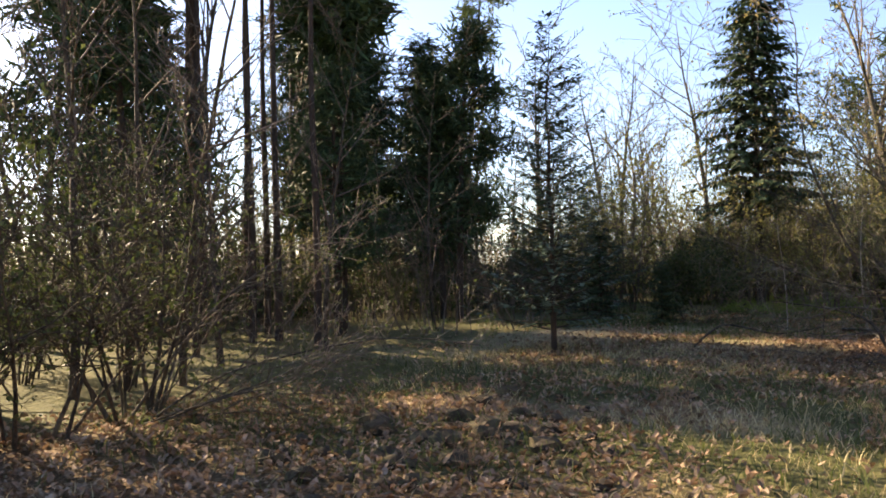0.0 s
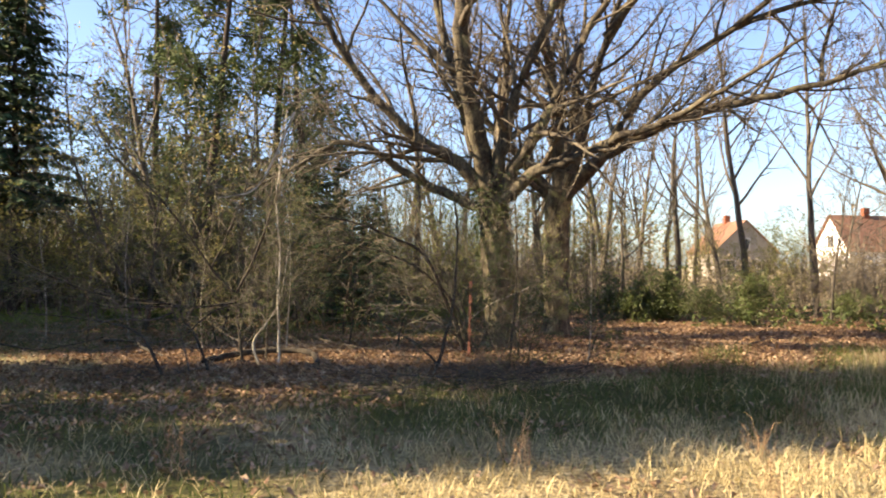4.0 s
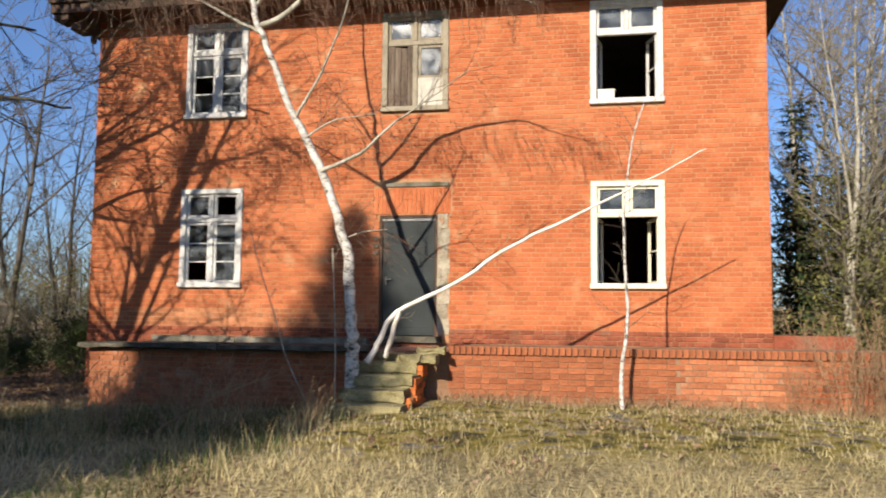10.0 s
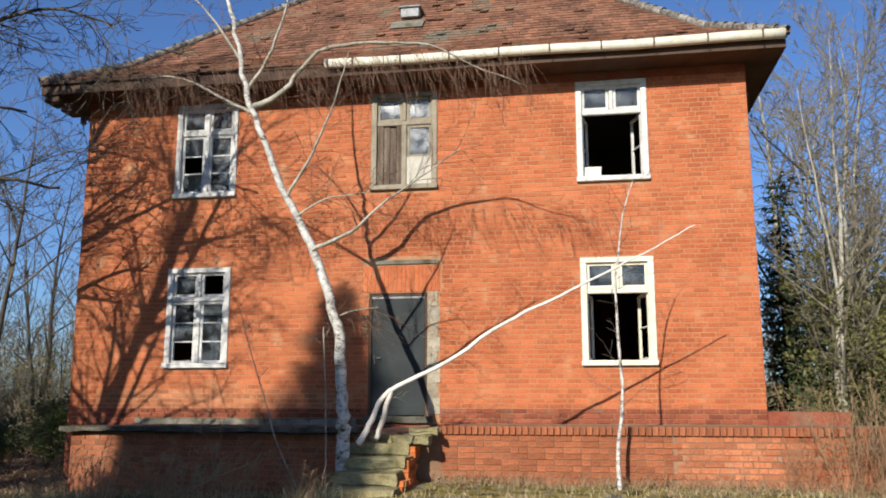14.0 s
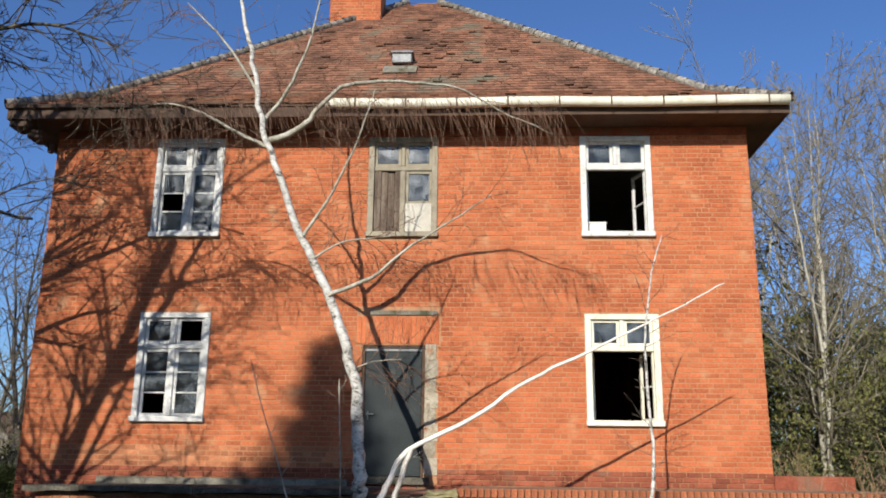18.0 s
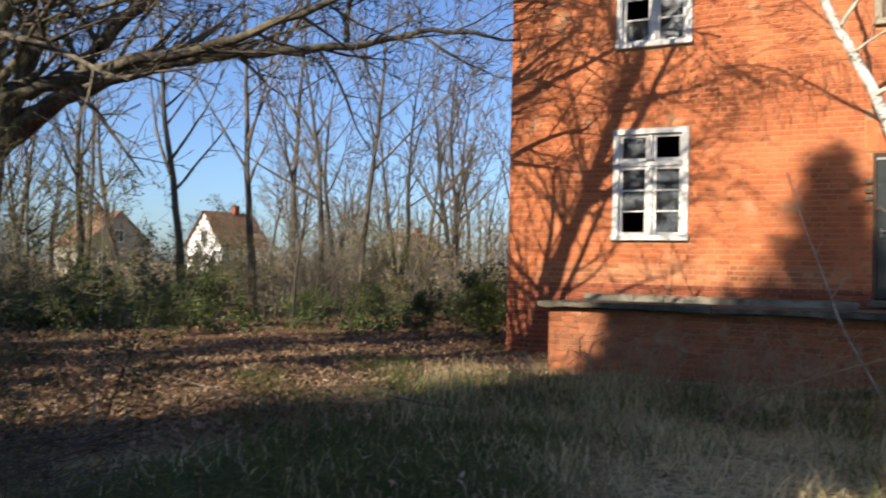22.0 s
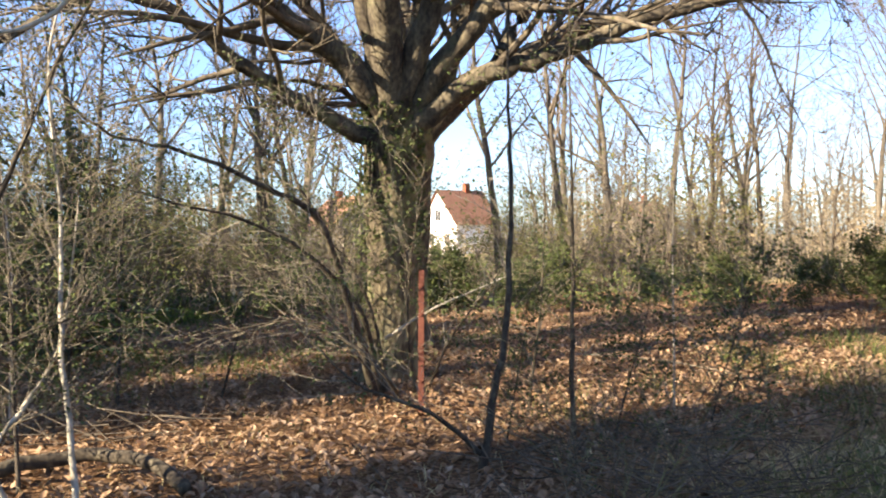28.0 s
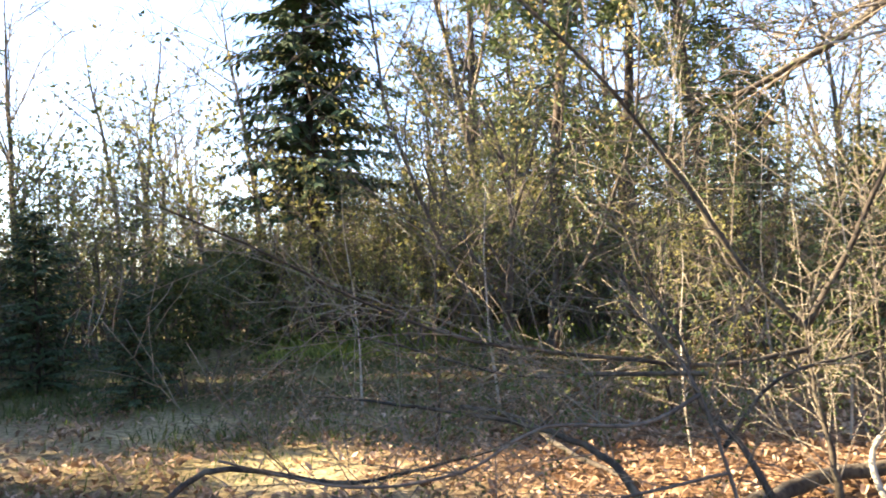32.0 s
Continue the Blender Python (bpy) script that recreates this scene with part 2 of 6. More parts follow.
M_LEAF_PALE = shade("pale fallen leaves", [(0.19, 0.125, 0.075), (0.31, 0.215, 0.14), (0.42, 0.32, 0.22)], 1.2, 30, 0.85, 0.0, island=0.4, thin=0.15)
M_GRASS_DRY = shade("dry grass", [(0.26, 0.205, 0.10), (0.46, 0.38, 0.20), (0.60, 0.51, 0.30)], 0.8, 15, 0.85, 0.0, island=0.3, thin=0.25)
# Fresh green, brighter than the other grass to carry sunlight in its colour.
M_GRASS_SUNLIT = shade("fresh grass brightened as sunlit", [(0.07, 0.12, 0.022), (0.13, 0.2, 0.04), (0.19, 0.26, 0.07)], 0.8, 15, 0.8, 0.0, island=0.3, thin=0.4)
M_GRASS = shade("green grass", [(0.04, 0.058, 0.015), (0.082, 0.112, 0.03), (0.14, 0.165, 0.055)], 0.8, 15, 0.8, 0.0, island=0.3, thin=0.35)
M_WEED = shade("dry brown weeds", [(0.20, 0.12, 0.065), (0.34, 0.23, 0.13)], 3.0, 20, 0.9, 0.0, island=0.2)
M_SOIL = shade("dark mossy earth", [(0.028, 0.02, 0.012), (0.06, 0.045, 0.025), (0.10, 0.085, 0.035)], 6.0, 40, 0.97, 0.5)
M_BRUSH = shade("far tan brush", [(0.15, 0.12, 0.075), (0.25, 0.20, 0.125), (0.34, 0.28, 0.18)], 0.6, 6, 0.9, 0.0, island=0.3, thin=0.3)
M_BRUSHSTEM = shade("tan brush stems", [(0.095, 0.08, 0.056), (0.18, 0.155, 0.112), (0.26, 0.23, 0.17)], 0.8, 8, 0.9, 0.0)
M_BIRCHTWIG = shade("red brown birch twigs", [(0.09, 0.05, 0.03), (0.17, 0.095, 0.06), (0.25, 0.15, 0.10)], 2.0, 20, 0.85, 0.0)
M_RUST = shade("rusty red iron", [(0.07, 0.021, 0.013), (0.13, 0.042, 0.026)], 6.0, 50, 0.8, 0.4)
M_RENDER_WHITE = shade("white render", [(0.72, 0.72, 0.70), (0.82, 0.82, 0.80)], 1.0, 10, 0.9, 0.1)
M_RENDER_GREY = shade("grey beige render", [(0.21, 0.185, 0.15), (0.29, 0.265, 0.22)], 1.0, 10, 0.9, 0.1)
# Red-orange tile, paled so that distance haze is mixed into its colour.
M_FAR_TILE = shade("hazy red orange roof", [(0.33, 0.165, 0.11), (0.42, 0.225, 0.15)], 2.0, 12, 0.85, 0.2)
M_DARKPANE = shade("dark window", [(0.03, 0.035, 0.04), (0.05, 0.055, 0.06)], 2.0, 12, 0.2, 0.0)
M_CLOTH = shade("pale plastic box", [(0.62, 0.60, 0.54), (0.74, 0.72, 0.66)], 4.0, 20, 0.6, 0.1)


def glass(name):
    """Old window glass, part clear and part clouded with dust."""
    m = bpy.data.materials.new(name)
    m.use_nodes = True
    n, l = m.node_tree.nodes, m.node_tree.links
    b = n["Principled BSDF"]
    b.inputs["Base Color"].default_value = (0.45, 0.48, 0.48, 1)
    b.inputs["Roughness"].default_value = 0.05
    b.inputs["Transmission Weight"].default_value = 1.0
    b.inputs["IOR"].default_value = 1.5
    dust = n.new("ShaderNodeBsdfPrincipled")
    dust.inputs["Base Color"].default_value = (0.115, 0.13, 0.14, 1)
    dust.inputs["Roughness"].default_value = 0.25
    tc = n.new("ShaderNodeTexCoord")
    no = n.new("ShaderNodeTexNoise")
    no.inputs["Scale"].default_value = 3.5
    no.inputs["Detail"].default_value = 5
    l.new(tc.outputs["Object"], no.inputs[0])
    mr = n.new("ShaderNodeMapRange")
    mr.inputs[1].default_value = 0.42
    mr.inputs[2].default_value = 0.62
    mr.inputs[3].default_value = 0.08
    mr.inputs[4].default_value = 0.7
    l.new(no.outputs[0], mr.inputs[0])
    ms = n.new("ShaderNodeMixShader")
    l.new(mr.outputs[0], ms.inputs[0])
    l.new(b.outputs[0], ms.inputs[1])
    l.new(dust.outputs[0], ms.inputs[2])
    l.new(ms.outputs[0], n["Material Output"].inputs[0])
    return m


M_GLASS = glass("dusty glass")


def ground_material():
    m = bpy.data.materials.new("forest floor")
    m.use_nodes = True
    t = m.node_tree
    n, l = t.nodes, t.links
    b = n["Principled BSDF"]
    b.inputs["Roughness"].default_value = 0.97
    b.inputs["Specular IOR Level"].default_value = 0.1
    tc = n.new("ShaderNodeTexCoord")

    def noise_node(scale, detail=6):
        k = n.new("ShaderNodeTexNoise")
        k.inputs["Scale"].default_value = scale
        k.inputs["Detail"].default_value = detail
        l.new(tc.outputs["Object"], k.inputs[0])
        return k.outputs[0]

    def ramp(src, stops):
        r = n.new("ShaderNodeValToRGB")
        el = r.color_ramp.elements
        el[0].position, el[0].color = stops[0][0], (*stops[0][1], 1)
        el[1].position, el[1].color = stops[-1][0], (*stops[-1][1], 1)
        for p, c in stops[1:-1]:
            e = el.new(p)
            e.color = (*c, 1)
        l.new(src, r.inputs[0])
        return r.outputs[0]

    zone = n.new("ShaderNodeVertexColor")
    zone.layer_name = "zone"
    sep = n.new("ShaderNodeSeparateColor")
    l.new(zone.outputs[0], sep.inputs[0])
    leaf = ramp(noise_node(28), [(0.3, (0.05, 0.03, 0.017)), (0.48, (0.12, 0.068, 0.036)), (0.6, (0.22, 0.13, 0.07)), (0.72, (0.33, 0.21, 0.125))])
    dry = ramp(noise_node(16), [(0.3, (0.10, 0.08, 0.04)), (0.5, (0.30, 0.24, 0.125)), (0.68, (0.46, 0.38, 0.21))])
    green = ramp(noise_node(14), [(0.3, (0.035, 0.038, 0.014)), (0.55, (0.075, 0.08, 0.028)), (0.7, (0.14, 0.125, 0.055))])
    moss = ramp(noise_node(3.5, 10), [(0.34, (0.05, 0.045, 0.03)), (0.42, (0.12, 0.10, 0.025)), (0.5, (0.21, 0.165, 0.04)), (0.56, (0.27, 0.21, 0.09)), (0.62, (0.15, 0.135, 0.115)), (0.7, (0.10, 0.09, 0.06))])

    def mix(fac, a, c):
        x = n.new("ShaderNodeMixRGB")
        l.new(fac, x.inputs[0])
        l.new(a, x.inputs[1])
        l.new(c, x.inputs[2])
        return x.outputs[0]

    c = mix(sep.outputs[0], dry, leaf)
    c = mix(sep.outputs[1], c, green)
    c = mix(sep.outputs[2], c, moss)
    l.new(c, b.inputs["Base Color"])
    bp = n.new("ShaderNodeBump")
    bp.inputs["Strength"].default_value = 0.9
    bp.inputs["Distance"].default_value = 0.04
    l.new(noise_node(22, 8), bp.inputs["Height"])
    l.new(bp.outputs[0], b.inputs["Normal"])
    return m


M_GROUND = ground_material()


# ---- mesh helpers ----
def mesh_ob(name, verts, faces, material, parent=None, smooth=False):
    me = bpy.data.meshes.new(name)
    me.from_pydata(verts, [], faces)
    me.materials.append(material)
    if smooth:
        me.polygons.foreach_set("use_smooth", [True] * len(me.polygons))
    me.update()
    ob = new(name, me)
    if parent is not None:
        ob.parent = parent
    return ob


def part(name, bm, material, parent, label=""):
    me = bpy.data.meshes.new(name)
    bm.to_mesh(me)
    bm.free()
    me.materials.append(material)
    ob = new(name, me)
    if parent is not None:
        ob.parent = parent
    return tagged(ob, label)


def empty(name, at, label, category, group="", kind=""):
    ob = new(name)
    ob.location = at
    ob.empty_display_size = 0.1
    return tagged(ob, label, category, group, kind)


def add_box(bm, x0, x1, y0, y1, z0, z1, bevel=0.0):
    r = bmesh.ops.create_cube(bm, size=1.0, matrix=Matrix.LocRotScale(((x0 + x1) / 2, (y0 + y1) / 2, (z0 + z1) / 2), None, (x1 - x0, y1 - y0, z1 - z0)))
    if bevel:
        es = list({e for v in r["verts"] for e in v.link_edges})
        bmesh.ops.bevel(bm, geom=es, offset=bevel, segments=1, affect="EDGES")
    return bm


def boxes(rows, bevel=0.0):
    bm = bmesh.new()
    for r in rows:
        add_box(bm, *r, bevel=bevel)
    return bm


def rough(bm, amp, cuts=3, seed=0.0):
    """Chips and warps the faces of stone or old concrete."""
    bmesh.ops.subdivide_edges(bm, edges=list(bm.edges), cuts=cuts, use_grid_fill=True)
    for v in bm.verts:
        q = v.co * 5.0 + Vector((seed, 0, 0))
        v.co += Vector((noise.noise(q), noise.noise(q + Vector((7, 0, 0))), noise.noise(q + Vector((0, 9, 0))))) * amp + Vector((noise.noise(q * 4), noise.noise(q * 4 + Vector((3, 0, 0))), noise.noise(q * 4 + Vector((0, 5, 0))))) * amp * 0.5
    return bm


class Tubes:
    """Collects tapered tubes."""

    def __init__(self):
        self.v, self.f = [], []

    def add(self, pts, rads, sides):
        base = len(self.v)
        up = Vector((0.13, 0.31, 0.94))
        k = len(pts)
        for i, p in enumerate(pts):
            d = (pts[min(i + 1, k - 1)] - pts[max(i - 1, 0)])
            a = d.cross(up if abs(d.normalized().dot(up)) < 0.95 else Vector((1, 0, 0))).normalized()
            b = d.normalized().cross(a)
            r = rads[i]
            for j in range(sides):
                w = 6.2832 * j / sides
                self.v.append(p + a * (r * math.cos(w)) + b * (r * math.sin(w)))
        for i in range(k - 1):
            o = base + i * sides
            for j in range(sides):
                j2 = (j + 1) % sides
                self.f.append((o + j, o + j2, o + sides + j2, o + sides + j))
        self.f.append(tuple(base + (k - 1) * sides + j for j in range(sides)))

    def make(self, name, material, parent, smooth=True):
        return mesh_ob(name, [tuple(v) for v in self.v], self.f, material, parent, smooth)


def rand_dir(rng):
    while True:
        v = Vector((rng.uniform(-1, 1), rng.uniform(-1, 1), rng.uniform(-1, 1)))
        if 0.05 < v.length < 1:
            return v.normalized()


def side_dir(d, angle, rng):
    """A direction at that angle from d, turned at random about it."""
    s = d.cross(rand_dir(rng))
    if s.length < 0.05:
        s = d.orthogonal()
    return (d * math.cos(angle) + s.normalized() * math.sin(angle)).normalized()


def grow(acc, rng, p, d, length, r, level, top, kids=(7, 5, 4), wander=0.16, lift=0.05, shrink=0.55, start=0.3, sides=(8, 5, 3, 3), tips=None, angle=(0.5, 1.1), fine=0.003):
    """One branch and, below the top level, its side branches."""
    steps = max(3, int(length / (0.55, 0.4, 0.28, 0.22)[min(level, 3)]))
    steps = min(steps, (14, 7, 4, 3)[min(level, 3)])
    pts, rads = [p.copy()], [r]
    for i in range(steps):
        d = (d + rand_dir(rng) * wander + Vector((0, 0, lift))).normalized()
        p = p + d * (length / steps)
        pts.append(p.copy())
        rads.append(max(r * (1 - (0.93 if level == 0 else 0.8) * (i + 1) / steps), fine))
    acc[min(level, len(acc) - 1)].add(pts, rads, sides[min(level, 3)])
    if tips is not None and level >= top:
        tips.append((pts[-1], d))
        tips.append((pts[len(pts) // 2], d))
    if level < top:
        k = kids[min(level, len(kids) - 1)]
        for j in range(k):
            s = start + (1 - start) * (j + rng.random()) / k
            i = min(int(s * steps), steps - 1)
            q = pts[i].lerp(pts[i + 1], s * steps - i)
            dd = (pts[i + 1] - pts[i]).normalized()
            grow(acc, rng, q, side_dir(dd, rng.uniform(*angle), rng), length * shrink * rng.uniform(0.6, 1.15) * (1.15 - 0.45 * s), max(rads[i] * 0.55, fine * 1.2), level + 1, top, kids, wander, lift, shrink, start, sides, tips, angle, fine)
    return pts, rads


def limb(acc, rng, points, r0, r1, sides=7, twigs=8, top=3, length=1.6, level=1, least=0.006, **kw):
    """A limb along given points, with side branches along its outer part."""
    P = [Vector(q) for q in points]
    pts, rads = [], []
    n = 5
    total = (len(P) - 1) * n
    for i in range(len(P) - 1):
        a, b = P[max(i - 1, 0)], P[i]
        c, e = P[i + 1], P[min(i + 2, len(P) - 1)]
        for j in range(n):
            u = j / n
            q = 0.5 * (2 * b + (c - a) * u + (2 * a - 5 * b + 4 * c - e) * u * u + (3 * b - a - 3 * c + e) * u ** 3)
            pts.append(q + rand_dir(rng) * min(0.03, r0 * 0.25))
            rads.append(r0 + (r1 - r0) * ((i * n + j) / total) ** 0.85)
    pts.append(P[-1])
    rads.append(r1)
    acc[0].add(pts, rads, sides)
    for j in range(twigs):
        s = 0.22 + 0.78 * (j + rng.random()) / twigs
        i = min(int(s * total), total - 1)
        dd = (pts[i + 1] - pts[i]).normalized()
        grow(acc, rng, pts[i], side_dir(dd, rng.uniform(0.5, 1.1), rng), length * rng.uniform(0.5, 1.2), max(rads[i] * 0.5 if level < 2 else min(rads[i] * 0.5, 0.0045), least), level, top, **kw)
    return pts


def leaf_mesh(name, spots, size, material, parent, rng, per=1, flat=False, jitter=0.1, long=1.6, wide=0.5):
    """Many small folded leaves, one mesh."""
    v, f = [], []
    for p in spots:
        for _ in range(per):
            q = Vector(p) + rand_dir(rng) * jitter * rng.random()
            a = rand_dir(rng)
            if flat:
                a.z *= 0.35
            b = a.cross(rand_dir(rng))
            if b.length < 0.05:
                b = a.orthogonal()
            a.normalize()
            b.normalize()
            s = size * rng.uniform(0.6, 1.4)
            nrm = a.cross(b) * (s * 0.25)
            o = len(v)
            v += [tuple(q), tuple(q + a * s * long * 0.5 + b * s * wide + nrm), tuple(q + a * s * long), tuple(q + a * s * long * 0.5 - b * s * wide + nrm)]
            f += [(o, o + 1, o + 2), (o, o + 2, o + 3)]
    return mesh_ob(name, v, f, material, parent)


def smooth(a, b, x):
    t = min(max((x - a) / (b - a), 0), 1)
    return t * t * (3 - 2 * t)


# ---- ground ----
def ground_z(x, y):
    mound = 0.22 * smooth(-9.5, -3.5, y) * smooth(3.5, 7.5, x) * (1 - smooth(15, 24, x))
    near = 0.06 * noise.noise(Vector((x * 0.35, y * 0.35, 0.2))) + 0.045 * noise.noise(Vector((x * 1.3, y * 1.3, 4.2)))
    hill = 3.2 * smooth(16, 34, x) * smooth(4, 22, y)
    return mound + near + hill


def leaf_zone(x, y):
    """How far leaf litter covers the ground here."""
    w = 0.9 * noise.noise(Vector((x * 0.45, y * 0.45, 7.0)))
    if y > 9 or x < -15:
        return 0.25 * smooth(-0.1, 0.4, noise.noise(Vector((x * 0.2, y * 0.2, 3.0))))
    a = smooth(1.6, -0.4, x + w + 0.55 * max(0.0, -y - 11.0)) * smooth(-14.6, -12.6, y + w)
    if y < -12.2:
        a = max(a, smooth(2.4, 0.9, x + w) * smooth(-16.6, -14.6, y + w))
    b = smooth(4.2, 2.2, math.hypot((x - 6.6) * 0.8, y + 18.6) + w)
    c = 0.7 * smooth(5.5, 1.5, x + w) * smooth(-20.5, -18.0, y + w) * smooth(-12.6, -14.4, y) * smooth(-0.5, 0.1, noise.noise(Vector((x * 0.7, y * 0.7, 21.0))))
    return max(a, b, c, 0.3 * smooth(0.1, 0.5, noise.noise(Vector((x * 0.8, y * 0.8, 3.0)))))


def green_zone(x, y):
    w = 0.7 * noise.noise(Vector((x * 0.6, y * 0.6, 17.0)))
    a = smooth(0.2, 1.2, x + w) * smooth(4.8, 2.6, x + w) * smooth(-14.0, -12.6, y) * smooth(-5.2, -7.0, y)
    # Rank grass before the terrace; its dark green also deepens the tree shade there.
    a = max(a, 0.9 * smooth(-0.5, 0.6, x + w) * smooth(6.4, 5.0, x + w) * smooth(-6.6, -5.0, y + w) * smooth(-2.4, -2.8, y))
    b = 0.45 * smooth(3.0, -2.0, x) * smooth(-15.0, -16.5, y) * smooth(-0.1, 0.35, noise.noise(Vector((x * 0.3, y * 0.3, 9.0))))
    c = 0.8 * smooth(-5.5, -8.0, x) * smooth(-8.0, -9.5, y)
    d = 0.95 * smooth(7.2, 5.0, x + w) * smooth(-2.5, 1.0, x) * smooth(-13.2, -14.6, y + 0.5 * w) * smooth(-0.55, -0.1, noise.noise(Vector((x * 0.5, y * 0.5, 12.0))))
    e = 0.85 * smooth(8.5, 6.5, x) * smooth(-20.2, -21.5, y + w)
    return max(a, b, c, d, e)


def moss_zone(x, y):
    w = 0.8 * noise.noise(Vector((x * 0.7, y * 0.7, 27.0)))
    return smooth(-7.2, -5.6, y + w) * smooth(4.6, 6.0, x + w)


def axis(points):
    out = []
    for a, b, s in points:
        k = max(1, round((b - a) / s))
        out += [a + (b - a) * i / k for i in range(k)]
    return out + [points[-1][1]]


XS = axis([(-900, -120, 130), (-120, -30, 9), (-30, -14, 1.6), (-14, 16, 0.3), (16, 40, 1.5), (40, 120, 10), (120, 900, 130)])
YS = axis([(-900, -120, 130), (-120, -36, 9), (-36, -23, 1.3), (-23, 0, 0.3), (0, 30, 1.5), (30, 120, 9), (120, 900, 130)])
gv = [(x, y, ground_z(x, y)) for y in YS for x in XS]
nx = len(XS)
gf = [(j * nx + i, j * nx + i + 1, (j + 1) * nx + i + 1, (j + 1) * nx + i) for j in range(len(YS) - 1) for i in range(nx - 1)]
ground = mesh_ob("ground", gv, gf, M_GROUND, None, True)
tagged(ground, "uneven forest floor of dead leaves, dry grass and moss", "ground", kind="structure")
zone = ground.data.color_attributes.new("zone", "FLOAT_COLOR", "POINT")
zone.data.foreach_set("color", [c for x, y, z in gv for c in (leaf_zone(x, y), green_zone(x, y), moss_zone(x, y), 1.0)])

# ---- brick house ----
HX0, HX1, HY1 = -0.25, 12.1, 11.2
WALL_TOP = 7.0
WINDOWS = [(1.60, 1.95), (9.19, 1.95), (1.62, 5.13), (5.46, 5.13), (9.19, 5.13)]
WIN_W, WIN_H = 1.23, 1.84
DOOR = (5.46, 6.52, 1.06, 3.25)
HOLES = [(x, x + WIN_W, z, z + WIN_H) for x, z in WINDOWS] + [DOOR]
house = empty("house", (6, 5, 0.2), "abandoned two-storey red brick house with a hipped tile roof", "house")


def in_house(ob):
    ob.parent = house
    ob.matrix_parent_inverse = Matrix.Translation((-6, -5, -0.2))
    return ob


def wall_with_holes(x0, x1, z0, z1, y0, y1, holes):
    xs = sorted({x0, x1, *[h[0] for h in holes], *[h[1] for h in holes]})
    zs = sorted({z0, z1, *[h[2] for h in holes], *[h[3] for h in holes]})
    bm = bmesh.new()
    for a, b in zip(xs, xs[1:]):
        for c, d in zip(zs, zs[1:]):
            if not any(h[0] - 1e-4 < (a + b) / 2 < h[1] + 1e-4 and h[2] < (c + d) / 2 < h[3] for h in holes):
                add_box(bm, a, b, y0, y1, c, d)
    bmesh.ops.remove_doubles(bm, verts=bm.verts, dist=1e-4)
    seen = {}
    for fc in bm.faces:
        seen.setdefault(frozenset(fc.verts), []).append(fc)
    bmesh.ops.delete(bm, geom=[fc for fs in seen.values() if len(fs) > 1 for fc in fs], context="FACES_ONLY")
    return bm


in_house(part("wall_front", wall_with_holes(HX0, HX1, 0.0, WALL_TOP, 0.0, 0.38, HOLES), M_MORTAR, None, "red brick front wall"))
in_house(part("wall_left", boxes([(HX0, HX0 + 0.36, 0.38, HY1, 0.0, WALL_TOP)]), M_BRICK, None))
in_house(part("wall_right", boxes([(HX1 - 0.36, HX1, 0.38, HY1, 0.0, WALL_TOP)]), M_BRICK, None))
in_house(part("wall_back", boxes([(HX0 + 0.36, HX1 - 0.36, HY1 - 0.36, HY1, 0.0, WALL_TOP)]), M_BRICK, None))
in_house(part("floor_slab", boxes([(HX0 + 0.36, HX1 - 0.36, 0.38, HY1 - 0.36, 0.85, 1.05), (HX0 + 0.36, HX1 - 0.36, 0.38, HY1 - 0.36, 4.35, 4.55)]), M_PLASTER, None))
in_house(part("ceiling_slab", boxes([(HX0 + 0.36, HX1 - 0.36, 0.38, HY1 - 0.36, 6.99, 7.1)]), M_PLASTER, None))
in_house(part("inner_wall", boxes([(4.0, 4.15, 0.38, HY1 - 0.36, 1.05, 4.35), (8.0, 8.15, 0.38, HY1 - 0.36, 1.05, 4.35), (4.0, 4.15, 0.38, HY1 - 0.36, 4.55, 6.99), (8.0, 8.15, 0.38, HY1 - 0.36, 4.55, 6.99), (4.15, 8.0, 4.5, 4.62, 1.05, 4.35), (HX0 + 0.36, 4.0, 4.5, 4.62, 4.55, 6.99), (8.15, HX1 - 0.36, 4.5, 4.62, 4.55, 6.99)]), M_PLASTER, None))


def brick_course(x0, x1, z0, z1, y, holes, rng, proud=0.006, length=0.25, height=0.0832, flip=1, axis_y=False):
    """Bricks of a wall face, laid in courses of stretchers and headers, each with its own offset."""
    v, f = [], []
    rows = int((z1 - z0) / height)
    for r in range(rows):
        za, zb = z0 + r * height + 0.006, z0 + (r + 1) * height - 0.006
        step = length if r % 2 == 0 else length / 2
        x = x0 - rng.uniform(0.0, 0.02) - (0.0, 0.066)[r % 2]
        while x < x1 - 0.01:
            step = length * (1.0 if rng.random() < 0.68 else 0.5)
            a, b = max(x + 0.005, x0), min(x + step - 0.005, x1)
            x += step
            if b - a < 0.03:
                continue
            spans = [(a, b)]
            for h in holes:
                if zb > h[2] and za < h[3]:
                    nxt = []
                    for s, e in spans:
                        if e <= h[0] or s >= h[1]:
                            nxt.append((s, e))
                            continue
                        if s < h[0]:
                            nxt.append((s, h[0]))
                        if e > h[1]:
                            nxt.append((h[1], e))
                    spans = nxt
            for s, e in spans:
                if e - s < 0.025:
                    continue
                p = proud + rng.uniform(-0.003, 0.004)
                if rng.random() < 0.012:
                    p = 0.001
                o = len(v)
                c = 0.004
                tilt = rng.uniform(-0.0015, 0.0015)
                for px, pz, py in ((s, za, 0.004), (e, za, 0.004), (e, zb, 0.004), (s, zb, 0.004), (s + c, za + c + tilt, -p), (e - c, za + c - tilt, -p), (e - c, zb - c, -p), (s + c, zb - c, -p)):
                    v.append((px, y + py * flip, pz))
